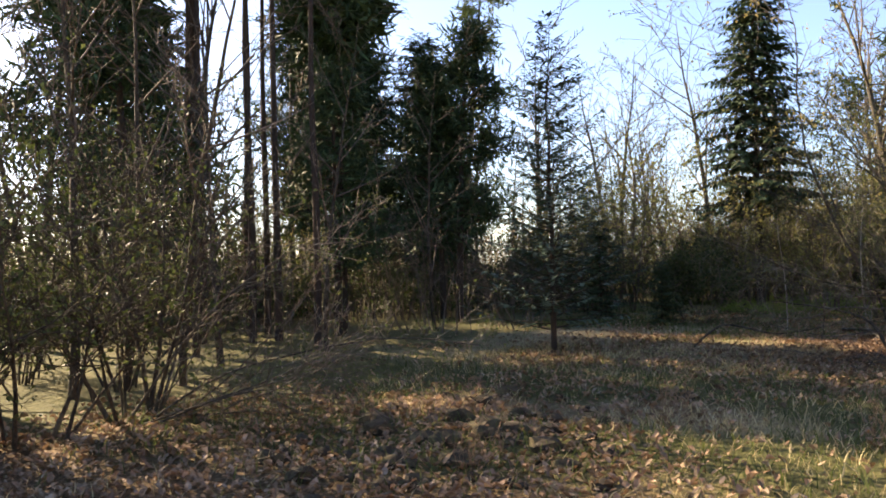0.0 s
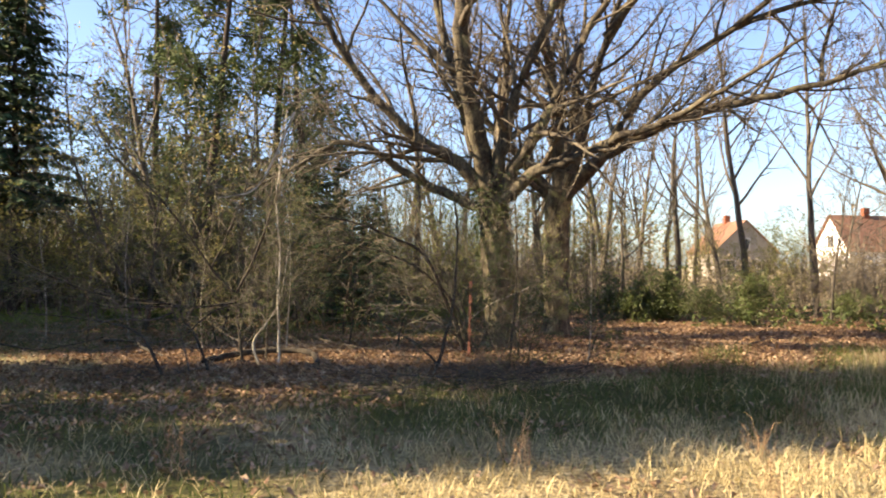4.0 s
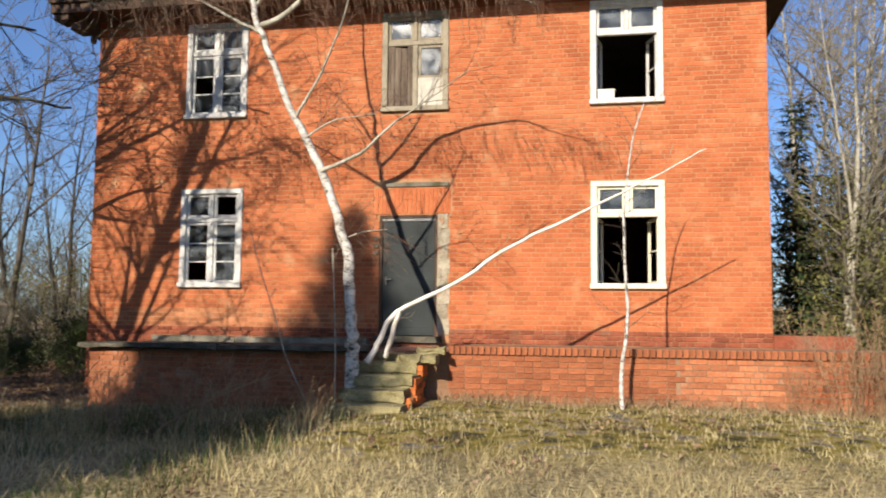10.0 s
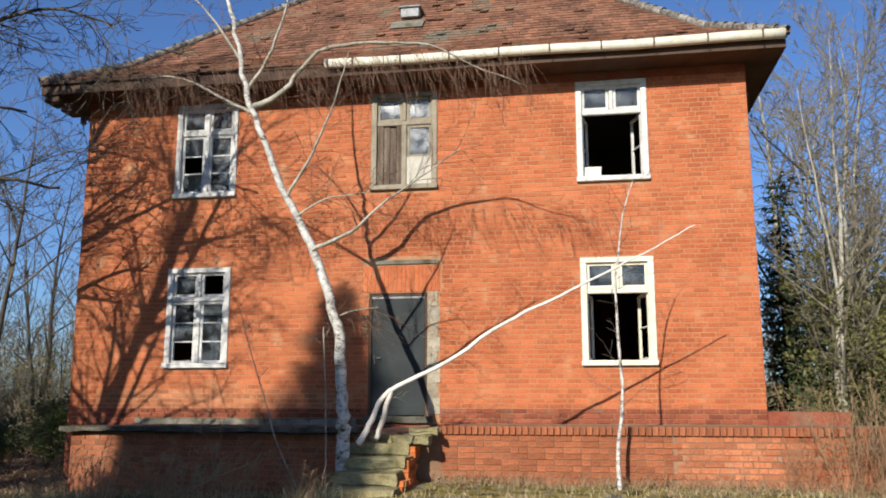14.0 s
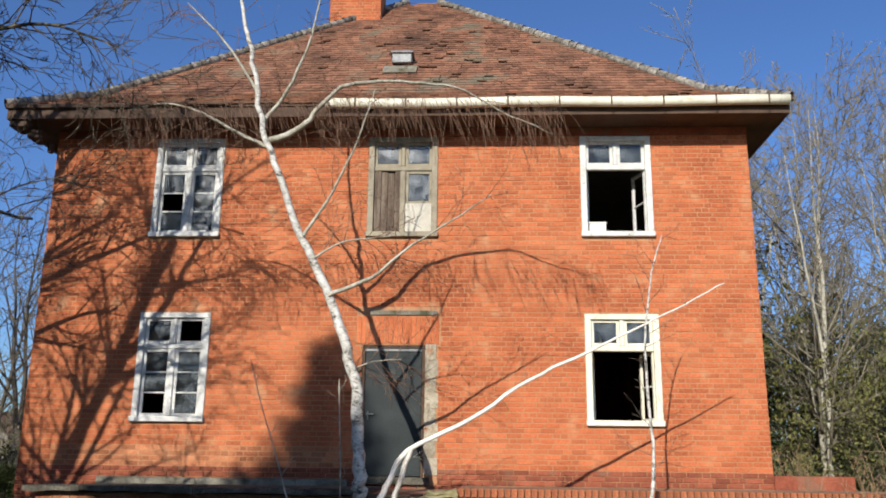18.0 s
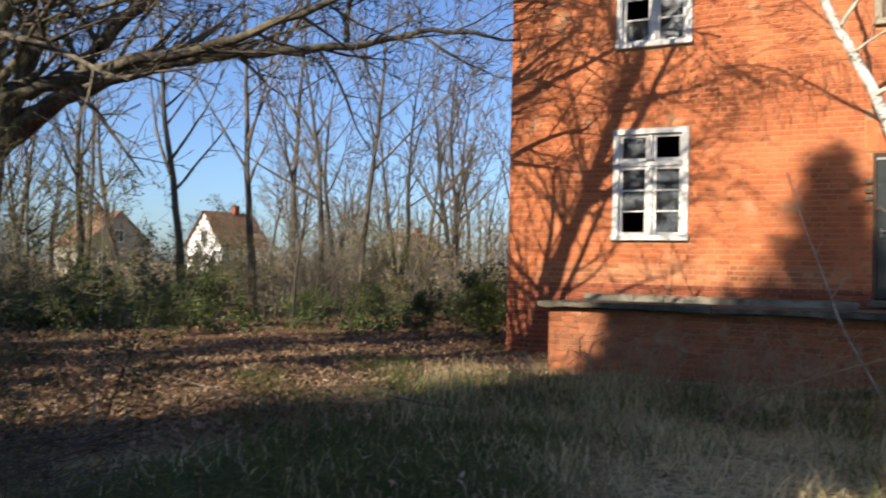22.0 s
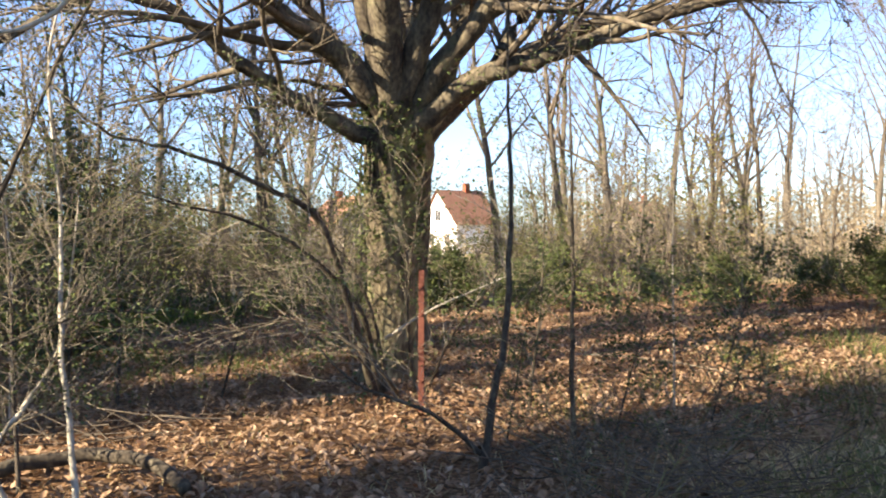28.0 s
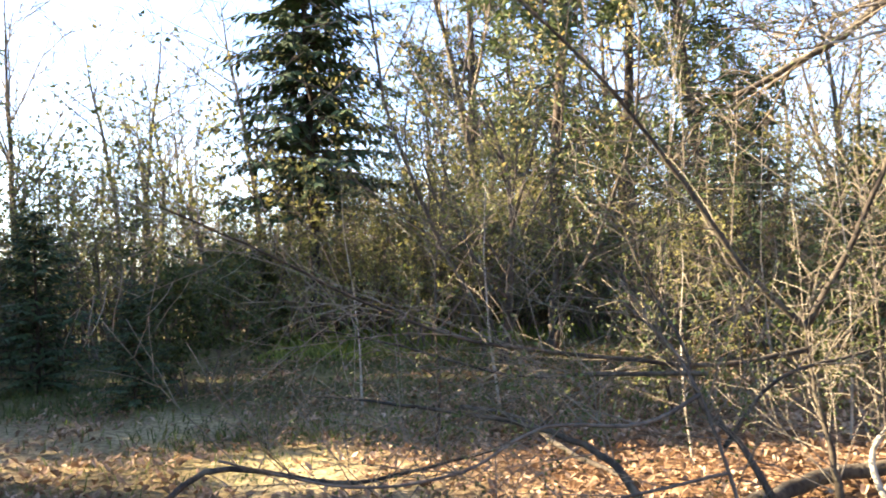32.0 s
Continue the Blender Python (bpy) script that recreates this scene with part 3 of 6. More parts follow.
                f += [(o + 4, o + 5, o + 6, o + 7), (o, o + 1, o + 5, o + 4), (o + 1, o + 2, o + 6, o + 5), (o + 2, o + 3, o + 7, o + 6), (o + 3, o, o + 4, o + 7)]
    return v, f


rng = random.Random(11)
WORN = (0.3, 5.2, 1.24, 1.573)
arch_hole = (5.35, 6.78, 3.25, 3.86)
bv, bf = brick_course(HX0, HX1, 1.24, WALL_TOP, 0.0, [(a - 0.005, b + 0.005, c - 0.005, d + 0.005) for a, b, c, d in HOLES] + [(6.52, 6.74, 1.06, 3.3), arch_hole, WORN], rng)
face = in_house(mesh_ob("brickwork", bv, bf, M_BRICK))
tagged(face, "orange-red facing bricks with pale joints", kind="stuff")
bv, bf = brick_course(HX0, HX1, -0.0075, 1.241, -0.012, [DOOR, (6.52, 6.74, 1.06, 3.3)], rng)
tagged(in_house(mesh_ob("plinth_bricks", bv, bf, M_BRICK_DARK)), "dark red plinth bricks", kind="stuff")
M_BRICK_WORN = shade("worn tan brick", [(0.27, 0.08, 0.035), (0.38, 0.13, 0.055), (0.44, 0.19, 0.095)], 2.5, 30, 0.92, 0.4, island=0.3, stain=((0.40, 0.30, 0.21), 3.0, 0.66))
bv, bf = brick_course(WORN[0] + 0.004, WORN[1] - 0.004, WORN[2], WORN[3], 0.0, [], rng, 0.003)
tagged(in_house(mesh_ob("worn_brickwork", bv, bf, M_BRICK_WORN)), "worn tan bricks with pale joints above the ledge", kind="stuff")
# soldier arch over the door, lintel strip and rough jamb
rows = [(5.36 + i * 0.0775 + 0.005, 5.36 + (i + 1) * 0.0775 - 0.005, -0.012, 0.02, 3.27, 3.52 + (0.25 if i % 1 == 0 else 0)) for i in range(18)]
for r in rows:
    o = in_house(part("brick", boxes([(r[0], r[1], r[2] + rng.uniform(0, 0.004), r[3], r[4], 3.74)], 0.004), M_BRICK, None))
in_house(part("lintel", boxes([(5.58, 6.72, -0.03, 0.05, 3.76, 3.84)], 0.008), M_CONCRETE, None, "narrow pale stone lintel strip"))
for i in range(8):
    z = 1.15 + i * 0.265
    in_house(part("jamb_stone", rough(boxes([(6.525, 6.745 - 0.04 * (i % 2), -0.015, 0.1, z, z + 0.264)]), 0.012, 3, i), M_JAMB, None, "grey patched mortar jamb"))
for z in (2.55, 2.8, 2.66):
    in_house(part("hinge_block", boxes([(5.36, 5.45, -0.05, 0.03, z, z + 0.07)], 0.01), M_CONCRETE, None))


def window(x, z, style, label):
    """A wooden casement with outer frame, transom light, two leaves and panes."""
    w = empty("window", (x, 0, z), label, "")
    w.parent = house
    w.matrix_parent_inverse = Matrix.Translation((-6, -5, -0.2))
    W, H = WIN_W, WIN_H
    paint = {"white": M_WHITE, "cream": M_CREAM, "brown": M_BROWNPAINT}[style[0]]
    y0, y1 = -0.028, 0.12
    part("frame", boxes([(0, 0.105, y0, y1, 0.09, H - 0.09), (W - 0.105, W, y0, y1, 0.09, H - 0.09), (0, W, y0, y1, H - 0.09, H)], 0.008), paint, w)
    part("sill", boxes([(-0.015, W + 0.015, y0 - 0.05, y1, 0.0, 0.09)], 0.01), paint, w)
    zt = H - 0.62
    part("transom", boxes([(0.105, W - 0.105, 0.0, 0.09, zt, zt + 0.085)], 0.012), paint, w)
    mid = W / 2
    a, b, s = 0.105, W - 0.105, 0.05
    ya, yb = 0.03, 0.075

    def leaf(x0, x1, z0, z1, bars, name, gone=(), turn=0.0, hinge=None):
        rows = [(x0, x0 + s, ya, yb, z0, z1), (x1 - s, x1, ya, yb, z0, z1), (x0 + s, x1 - s, ya, yb, z0, z0 + s), (x0 + s, x1 - s, ya, yb, z1 - s, z1)]
        cuts = [z0 + s + (z1 - z0 - 2 * s) * i / (bars + 1) for i in range(bars + 2)]
        rows += [(x0 + s, x1 - s, ya + 0.008, yb - 0.008, c - 0.013, c + 0.013) for c in cuts[1:-1]]
        sash = part(name, boxes(rows, 0.005), paint, w)
        for i in range(bars + 1):
            if i in gone:
                continue
            p = part("pane", boxes([(x0 + s, x1 - s, 0.050, 0.054, cuts[i] + 0.012, cuts[i + 1] - 0.012)]), M_GLASS, sash)
        if turn:
            h = Matrix.Translation((hinge, 0.05, 0)) @ Matrix.Rotation(radians(turn), 4, "Z") @ Matrix.Translation((-hinge, -0.05, 0))
            sash.matrix_basis = h
        return sash

    kind = style[1]
    part("mullion", boxes([(mid - 0.035, mid + 0.035, 0.0, 0.085, zt + 0.085, H - 0.09)], 0.012), paint, w)
    if kind == "closed":
        part("post", boxes([(mid - 0.045, mid + 0.045, -0.004, 0.085, 0.09, zt)], 0.014), paint, w)
        leaf(a, mid - 0.04, zt + 0.09, H - 0.09, 0, "top_leaf")
        leaf(mid + 0.04, b, zt + 0.09, H - 0.09, 0, "top_leaf", gone=style[2][2])
        leaf(a, mid - 0.045, 0.09, zt, 2, "casement", gone=style[2][0])
        leaf(mid + 0.045, b, 0.09, zt, 2, "casement", gone=style[2][1])
    elif kind == "boarded":
        part("post", boxes([(mid - 0.05, mid + 0.05, -0.004, 0.085, 0.09, zt)], 0.014), paint, w)
        leaf(a, mid - 0.04, zt + 0.09, H - 0.09, 0, "top_leaf")
        leaf(mid + 0.04, b, zt + 0.09, H - 0.09, 0, "top_leaf")
        for i in range(4):
            bx = a + 0.01 + i * 0.118
            part("board", boxes([(bx, bx + 0.112, 0.02 + 0.004 * (i % 2), 0.04, 0.1, zt - 0.02 * (i % 3))], 0.003), M_BOARD, w, "weathered upright board")
        leaf(mid + 0.05, b, 0.62, zt, 0, "casement")
        part("panel", boxes([(mid + 0.05, b, 0.015, 0.03, 0.1, 0.62)], 0.004), M_PANEL, w, "pale fibreboard panel")
    else:
        leaf(a, mid - 0.04, zt + 0.09, H - 0.09, 0, "top_leaf")
        leaf(mid + 0.04, b, zt + 0.09, H - 0.09, 0, "top_leaf")
        leaf(mid + 0.045, b, 0.09, zt, 1, "casement", gone=(0, 1), turn=-72, hinge=b)
        leaf(a, mid - 0.045, 0.09, zt, 1, "casement", gone=(0, 1), turn=80, hinge=a)
    return w


window(1.60, 1.95, ("white", "closed", ((0,), (), (0,))), "white wooden casement window with broken and dusty panes")
window(1.62, 5.13, ("white", "closed", ((1,), (), ())), "weathered white casement window with dusty panes upstairs")
window(5.46, 5.13, ("brown", "boarded"), "half-boarded wooden window with grey boards and panel")
window(9.19, 1.95, ("cream", "open"), "cream-framed window standing open onto a dark room")
window(9.19, 5.13, ("white", "open"), "white-framed window standing open onto a dark room")
# door
door = empty("door", (5.46, 0.0, 1.06), "closed grey-green sheet door in a dark frame", "")
door.parent = house
door.matrix_parent_inverse = Matrix.Translation((-6, -5, -0.2))
DW, DH = 1.06, 2.19
part("door_frame", boxes([(0, 0.05, 0.02, 0.16, 0, DH - 0.05), (DW - 0.05, DW, 0.02, 0.16, 0, DH - 0.05), (0, DW, 0.02, 0.16, DH - 0.05, DH)], 0.006), M_WOOD_DARK, door)
leafd = part("door_leaf", boxes([(0.055, DW - 0.055, 0.05, 0.095, 0.06, DH - 0.1)], 0.006), M_DOOR, door)
part("top_rail", boxes([(0.05, DW - 0.05, 0.03, 0.09, DH - 0.1, DH - 0.055)], 0.006), M_ZINC, door)
part("handle", boxes([(0.11, 0.13, 0.02, 0.05, 0.95, 1.1), (0.09, 0.22, 0.0, 0.02, 1.04, 1.06)], 0.004), M_ZINC, leafd)
part("kick_strip", boxes([(0.055, DW - 0.055, 0.035, 0.05, 0.06, 0.2)], 0.004), M_DOOR, leafd)
part("threshold", rough(boxes([(-0.05, DW + 0.1, -0.1, 0.2, -0.06, 0.045)]), 0.02, 4), M_LEDGE, door)
# pale box on the open upstairs sill
box = part("box", boxes([(-0.14, 0.14, -0.08, 0.08, 0.0, 0.15), (-0.15, 0.15, -0.09, 0.09, 0.13, 0.16)], 0.008), M_CLOTH, None)
box.location = (9.46, 0.03, 5.225)
tagged(box, "small pale box standing on an open window sill", "box")

# ---- roof ----
EY0, EX0, EX1, EZ = -0.68, -0.92, 12.68, 7.36
RY, RZ = 5.6, 12.9
RX0, RX1 = 5.5, 6.35


def roof_z(d):
    """Height of the roof at a distance in from the eaves: flatter near the eaves."""
    return EZ + 0.60 * min(d, 1.1) + (RZ - EZ - 0.66) * max(0.0, d - 1.1) / (RY - EY0 - 1.1)


half = (RY - EY0)
rv = []
for d in (0.0, 1.1, half):
    k = d / half
    z = roof_z(d) - 0.05
    xa, xb = EX0 + (RX0 - EX0) * k, EX1 + (RX1 - EX1) * k
    ya, yb = EY0 + d, HY1 + 0.68 - d
    if d == half:
        yb = ya + 0.02
    rv += [(xa, ya, z), (xb, ya, z), (xb, yb, z), (xa, yb, z)]
rf = []
for lv in (0, 4):
    for j in range(4):
        a, b = lv + j, lv + (j + 1) % 4
        rf.append((a, b, b + 4, a + 4))
rf.append((8, 9, 10, 11))
in_house(mesh_ob("roof_deck", rv, rf, M_TILE))
# flat tiles of the front slope and the two side slopes, row by row
rng = random.Random(5)
tv, tf = [], []
ROWH, TW = 0.155, 0.172


def tile(p, right, up, nrm, w, ln, jit):
    o = len(tv)
    s = rng.uniform(-jit, jit)
    lift = 0.018 + rng.uniform(0, 0.012)
    if rng.random() < 0.03:
        lift += 0.03
        s += rng.uniform(-0.03, 0.03)
    a = p + right * s
    q = [a, a + right * w, a + right * w + up * ln, a + up * ln]
    tv.extend(tuple(c + nrm * (lift if i < 2 else 0.004)) for i, c in enumerate(q))
    tv.extend(tuple(c + nrm * (lift - 0.016)) for c in q[:2])
    tf.append((o, o + 1, o + 2, o + 3))
    tf.append((o + 4, o + 5, o + 1, o))
    tf.append((o, o + 3, o + 4))
    tf.append((o + 1, o + 5, o + 2))


slope_len = [math.hypot(1.1, 0.66), math.hypot(half - 1.1, RZ - EZ - 0.66)]
for side in ("front", "left", "right"):
    d = 0.0
    while d < half - 0.1:
        run = (1.1 / slope_len[0] if d < 1.1 else (half - 1.1) / slope_len[1]) * ROWH
        z0, z1 = roof_z(d), roof_z(d + run)
        k = d / half
        if side == "front":
            xa, xb = EX0 + (RX0 - EX0) * k, EX1 + (RX1 - EX1) * k
            nrm = Vector((0, -(z1 - z0), run)).normalized()
            x = xa + rng.uniform(0, 0.1)
            while x < xb - 0.05:
                if not (rng.random() < 0.004):
                    wav = 0.02 * noise.noise(Vector((x * 0.5, d * 0.5, 2.0)))
                    tile(Vector((x, EY0 + d, z0 + wav)), Vector((1, 0, 0)), Vector((0, run, z1 - z0)).normalized(), nrm, TW - 0.006, ROWH * 1.25, 0.006)
                x += TW
        else:
            sx = 1 if side == "left" else -1
            ex = EX0 if side == "left" else EX1
            rx = RX0 if side == "left" else RX1
            runx = abs(rx - ex) / half * run
            ya, yb = EY0 + d, HY1 + 0.68 - d
            yb = min(yb, ya + 7.0)
            x = ex + (rx - ex) * k
            nrm = Vector((-sx * (z1 - z0), 0, runx)).normalized()
            y = ya
            while y < yb - 0.05:
                tile(Vector((x, y, z0)), Vector((0, 1, 0)), Vector((sx * runx, 0, z1 - z0)).normalized(), nrm, TW - 0.006, ROWH * 1.25, 0.006)
                y += TW
        d += run
tagged(in_house(mesh_ob("roof_tiles", tv, tf, M_TILE)), "weathered brown-red flat tiles with moss", kind="stuff")
# hip ridge tiles
rng = random.Random(8)
for ex, rx in ((EX0, RX0), (EX1, RX1)):
    for i in range(46):
        k0, k1 = i / 46, (i + 1.12) / 46
        a = Vector((ex + (rx - ex) * k0, EY0 + half * k0, roof_z(half * k0) + 0.03))
        b = Vector((ex + (rx - ex) * k1, EY0 + half * k1, roof_z(half * k1) + 0.02))
        t = Tubes()
        t.add([a, b], [0.10 * rng.uniform(0.9, 1.1), 0.088], 8)
        o = in_house(t.make("hip_tile", M_TILE_GREY, None))
# soffit, fascia and gutter
for r in ((EX0 + 0.06, EX1 - 0.06, EY0 + 0.06, -0.002, 7.13, 7.17), (EX0 + 0.06, HX0, 0, HY1, 7.13, 7.17), (HX1, EX1 - 0.06, 0, HY1, 7.13, 7.17)):
    in_house(part("soffit", boxes([r]), M_WOOD_DARK, None, "dark timber eaves boards"))
for r in ((EX0 + 0.03, EX1 - 0.03, EY0 + 0.03, EY0 + 0.06, 7.12, 7.36), (EX0 + 0.03, EX0 + 0.06, EY0 + 0.06, HY1, 7.12, 7.36), (EX1 - 0.06, EX1 - 0.03, EY0 + 0.06, HY1, 7.12, 7.36)):
    in_house(part("fascia", boxes([r]), M_WOOD_DARK, None))
# Dark red strip that puts the soffit's shadow line onto the wall top.
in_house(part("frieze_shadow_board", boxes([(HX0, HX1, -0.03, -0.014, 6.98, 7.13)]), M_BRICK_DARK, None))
gv_, gf_ = [], []
prof = [(-0.075, 0.075), (-0.085, 0.0), (-0.055, -0.06), (0.0, -0.075), (0.055, -0.06), (0.07, 0.0), (0.07, 0.06)]
xs = [4.78 + (12.62 - 4.78) * i / 10 for i in range(11)]
for x in xs:
    for py, pz in prof:
        gv_.append((x, EY0 - 0.06 + py, 7.30 + pz + 0.012 * math.sin(x * 1.7)))
for i in range(10):
    for j in range(len(prof) - 1):
        a = i * len(prof) + j
        gf_.append((a, a + 1, a + 1 + len(prof), a + len(prof)))
gut = in_house(mesh_ob("gutter", gv_, gf_, M_GUTTER, None, True))
sol = gut.modifiers.new("thick", "SOLIDIFY")
sol.thickness = 0.012
tagged(gut, "cream-painted gutter with iron brackets")
for i in range(9):
    x = 5.3 + i * 0.87
    b = part("gutter_bracket", boxes([(x - 0.012, x + 0.012, EY0 - 0.155, EY0 - 0.145, 7.22, 7.39), (x - 0.012, x + 0.012, EY0 - 0.15, EY0 + 0.03, 7.385, 7.395)]), M_WOOD_DARK, gut)
# torn old gutter and hanging boards at the far end of the eaves
in_house(part("old_gutter", boxes([(-0.9, 1.4, EY0 - 0.03, EY0 + 0.02, 7.30, 7.37), (1.3, 3.1, EY0 - 0.05, EY0 + 0.0, 7.33, 7.37)], 0.01), M_WOOD_DARK, None, "rotten dark eaves edge"))
in_house(part("torn_board", boxes([(-0.86, -0.55, -0.6, -0.2, 7.0, 7.12), (-0.6, -0.35, -0.45, -0.05, 6.85, 7.0), (-0.36, -0.28, -0.16, -0.06, 6.68, 6.86)], 0.01), M_WOOD_DARK, None, "splintered eaves board hanging down"))
# chimney and roof vent
ch = in_house(part("chimney", boxes([(3.72, 4.98, 4.4, 5.3, 11.0, 13.7), (3.66, 5.04, 4.34, 5.36, 13.45, 13.62)], 0.01), M_MORTAR, None, "red brick chimney"))
bv, bf = brick_course(3.72, 4.98, 11.6, 13.4, 4.4, [], random.Random(3))
tagged(mesh_ob("chimney_bricks", bv, bf, M_BRICK, ch), kind="stuff")
bm = boxes([(-0.2, 0.2, -0.16, 0.16, 0.0, 0.22), (-0.24, 0.24, -0.2, 0.2, 0.2, 0.25)], 0.015)
vent = in_house(part("roof_vent", bm, M_ZINC, None, "small grey roof vent with pale patch"))
vent.location = (5.83, 1.72, roof_z(1.72 - EY0) - 0.02)
vent2 = in_house(part("flashing", boxes([(-0.32, 0.36, -0.3, 0.1, 0.0, 0.02)], 0.004), M_CONCRETE, None))
vent2.matrix_basis = pose(5.8, 1.45, roof_z(1.45 - EY0) + 0.05, 43, 0, 0)

# ---- terrace, ledge and steps ----
TY = -2.25
terrace = empty("terrace", (6, -1.2, 0.1), "raised brick terrace along the front of the house", "terrace", kind="structure")


def on_terrace(ob):
    ob.parent = terrace
    ob.matrix_parent_inverse = Matrix.Translation((-6, 1.2, -0.1))
    return ob


on_terrace(part("terrace_core", boxes([(1.30, 5.95, TY + 0.02, -0.03, -0.3, 0.90), (7.15, 17.6, TY + 0.02, -0.03, -0.3, 0.985), (5.95, 7.15, TY + 0.02, -0.03, -0.3, 0.93)]), M_MORTAR_OLD, None))
on_terrace(part("wall_end", boxes([(12.1, 13.35, -0.05, 0.25, -0.2, 1.2)], 0.01), M_BRICK_DARK, None, "low brick wall beside the house"))
ledge = on_terrace(part("ledge_slab", rough(boxes([(1.17 + i * 0.8, 1.165 + (i + 1) * 0.8, TY - 0.13 - 0.02 * (i % 3), TY + 0.5, 0.915 + 0.006 * (i % 2), 0.985 + 0.01 * (i % 3)) for i in range(6)]), 0.02, 4), M_LEDGE, None, "dark weathered stone ledge slabs"))
on_terrace(part("terrace_paving", boxes([(1.3, 5.9, TY + 0.5, -0.03, 0.90, 0.96)], 0.01), M_LEDGE, None))
on_terrace(part("back_kerb", rough(boxes([(1.2 + i * 0.82, 2.01 + i * 0.82, -0.2, -0.03, 0.955, 1.06) for i in range(5)]), 0.018), M_CONCRETE, None, "cracked pale concrete edging"))
rng = random.Random(21)
bv, bf = brick_course(1.30, 5.95, -0.05, 0.90, TY + 0.02, [], rng, 0.01)
tagged(on_terrace(mesh_ob("terrace_bricks", bv, bf, M_BRICK_TERR)), "red terrace bricks under the ledge", kind="stuff")
bv, bf = brick_course(10.45, 17.6, -0.02, 0.935, TY + 0.02, [], rng, 0.01)
tagged(on_terrace(mesh_ob("terrace_bricks", bv, bf, M_BRICK_TERR)), "stained red terrace bricks", kind="stuff")
# single bricks of the terrace wall beside the steps
unit = bmesh.new()
add_box(unit, 0, 0.241, 0, 0.05, 0, 0.0745, 0.005)
ume = bpy.data.meshes.new("brick")
unit.to_mesh(ume)
unit.free()
ume.materials.append(M_BRICK_TERR)
hme = ume.copy()
hme.transform(Matrix.Diagonal((0.48, 1, 1, 1)))
count = 0
for r in range(11):
    x = 7.15
    while x < 10.4 and count < 290:
        h = rng.random() < 0.35
        w = 0.125 if h else 0.25
        ob = new("brick", hme if h else ume)
        ob.location = (x, TY + 0.008 + rng.uniform(-0.004, 0.004), r * 0.0832 - 0.018 + rng.uniform(-0.002, 0.002))
        on_terrace(ob)
        x += w
        count += 1
# rowlock coping
for i in range(115):
    x = 7.17 + i * 0.09
    ob = new("coping_brick", hme)
    ob.matrix_basis = Matrix.Translation((x + 0.066, TY - 0.03 + rng.uniform(-0.008, 0.008), 0.905)) @ Matrix.Rotation(radians(-90), 4, "Y")
    on_terrace(ob)
on_terrace(part("coping_mortar", boxes([(7.15, 17.6, TY + 0.03, TY + 0.3, 0.9, 0.99)]), M_CONCRETE, None))

steps = empty("steps", (6.4, -3.1, 0.1), "broken mossy concrete steps with crumbling brick sides", "steps")


def on_steps(ob):
    ob.parent = steps
    ob.matrix_parent_inverse = Matrix.Translation((-6.4, 3.1, -0.1))
    return ob


for i, (ya, zt) in enumerate(((-3.85, 0.27), (-3.5, 0.45), (-3.12, 0.62), (-2.72, 0.79))):
    x0 = 5.86 + 0.03 * (i % 2)
    on_steps(part("tread", rough(boxes([(x0, 6.82 - 0.05 * (i % 2), ya, -2.26, zt - 0.14, zt)]), 0.035, 5, i), M_STEP, None, "mossy concrete tread"))
    on_steps(part("riser", boxes([(x0 + 0.03, 6.78, ya + 0.04, -2.26, zt - 0.19, zt - 0.13)]), M_STEP, None))
rng = random.Random(31)
M_BRICK_LOOSE = shade("loose orange brick", [(0.42, 0.11, 0.03), (0.58, 0.18, 0.05)], 4.0, 30, 0.9, 0.4, spread=0.2)
lme = ume.copy()
lme.materials.clear()
lme.materials.append(M_BRICK_LOOSE)
for i, (ya, zt) in enumerate(((-3.9, 0.24), (-3.55, 0.42), (-3.18, 0.60), (-2.8, 0.76))):
    for k in range(int((zt - 0.02) / 0.08)):
        ob = new("brick", lme)
        ob.matrix_basis = Matrix.Translation((6.84 + rng.uniform(0, 0.03), ya + 0.12, 0.03 + k * 0.08)) @ Matrix.Rotation(radians(90 + rng.uniform(-9, 9)), 4, "Z") @ Matrix.Diagonal((1, 2.1, 1.05, 1))
        on_steps(ob)
ob = on_steps(part("rubble", rough(boxes([(6.55, 6.85, -2.7, -2.4, 0.79, 0.9), (6.75, 7.15, -2.6, -2.3, 0.9, 0.99), (6.2, 6.5, -2.55, -2.3, 0.79, 0.92), (6.88, 7.06, -2.75, -2.55, 0.78, 0.88)]), 0.05), M_STEP, None, "broken concrete lumps"))

# ---- trees: the two oaks ----
V = Vector


def gz(x, y):
    return ground_z(x, y)


def bark_flare(acc, points, r0, r1, sides=26, flare=1.7):
    P = [V(p) for p in points]
    pts, rads = [], []
    n = 14
    total = (len(P) - 1) * n
    for i in range(len(P) - 1):
        for j in range(n):
            u = j / n
            s = (i * n + j) / total
            pts.append(P[i].lerp(P[i + 1], u))
            rads.append((r0 + (r1 - r0) * s) * (1 + (flare - 1) * max(0.0, 1 - s * 7) ** 2))
    pts.append(P[-1])
    rads.append(r1)
    acc.add(pts, rads, sides)


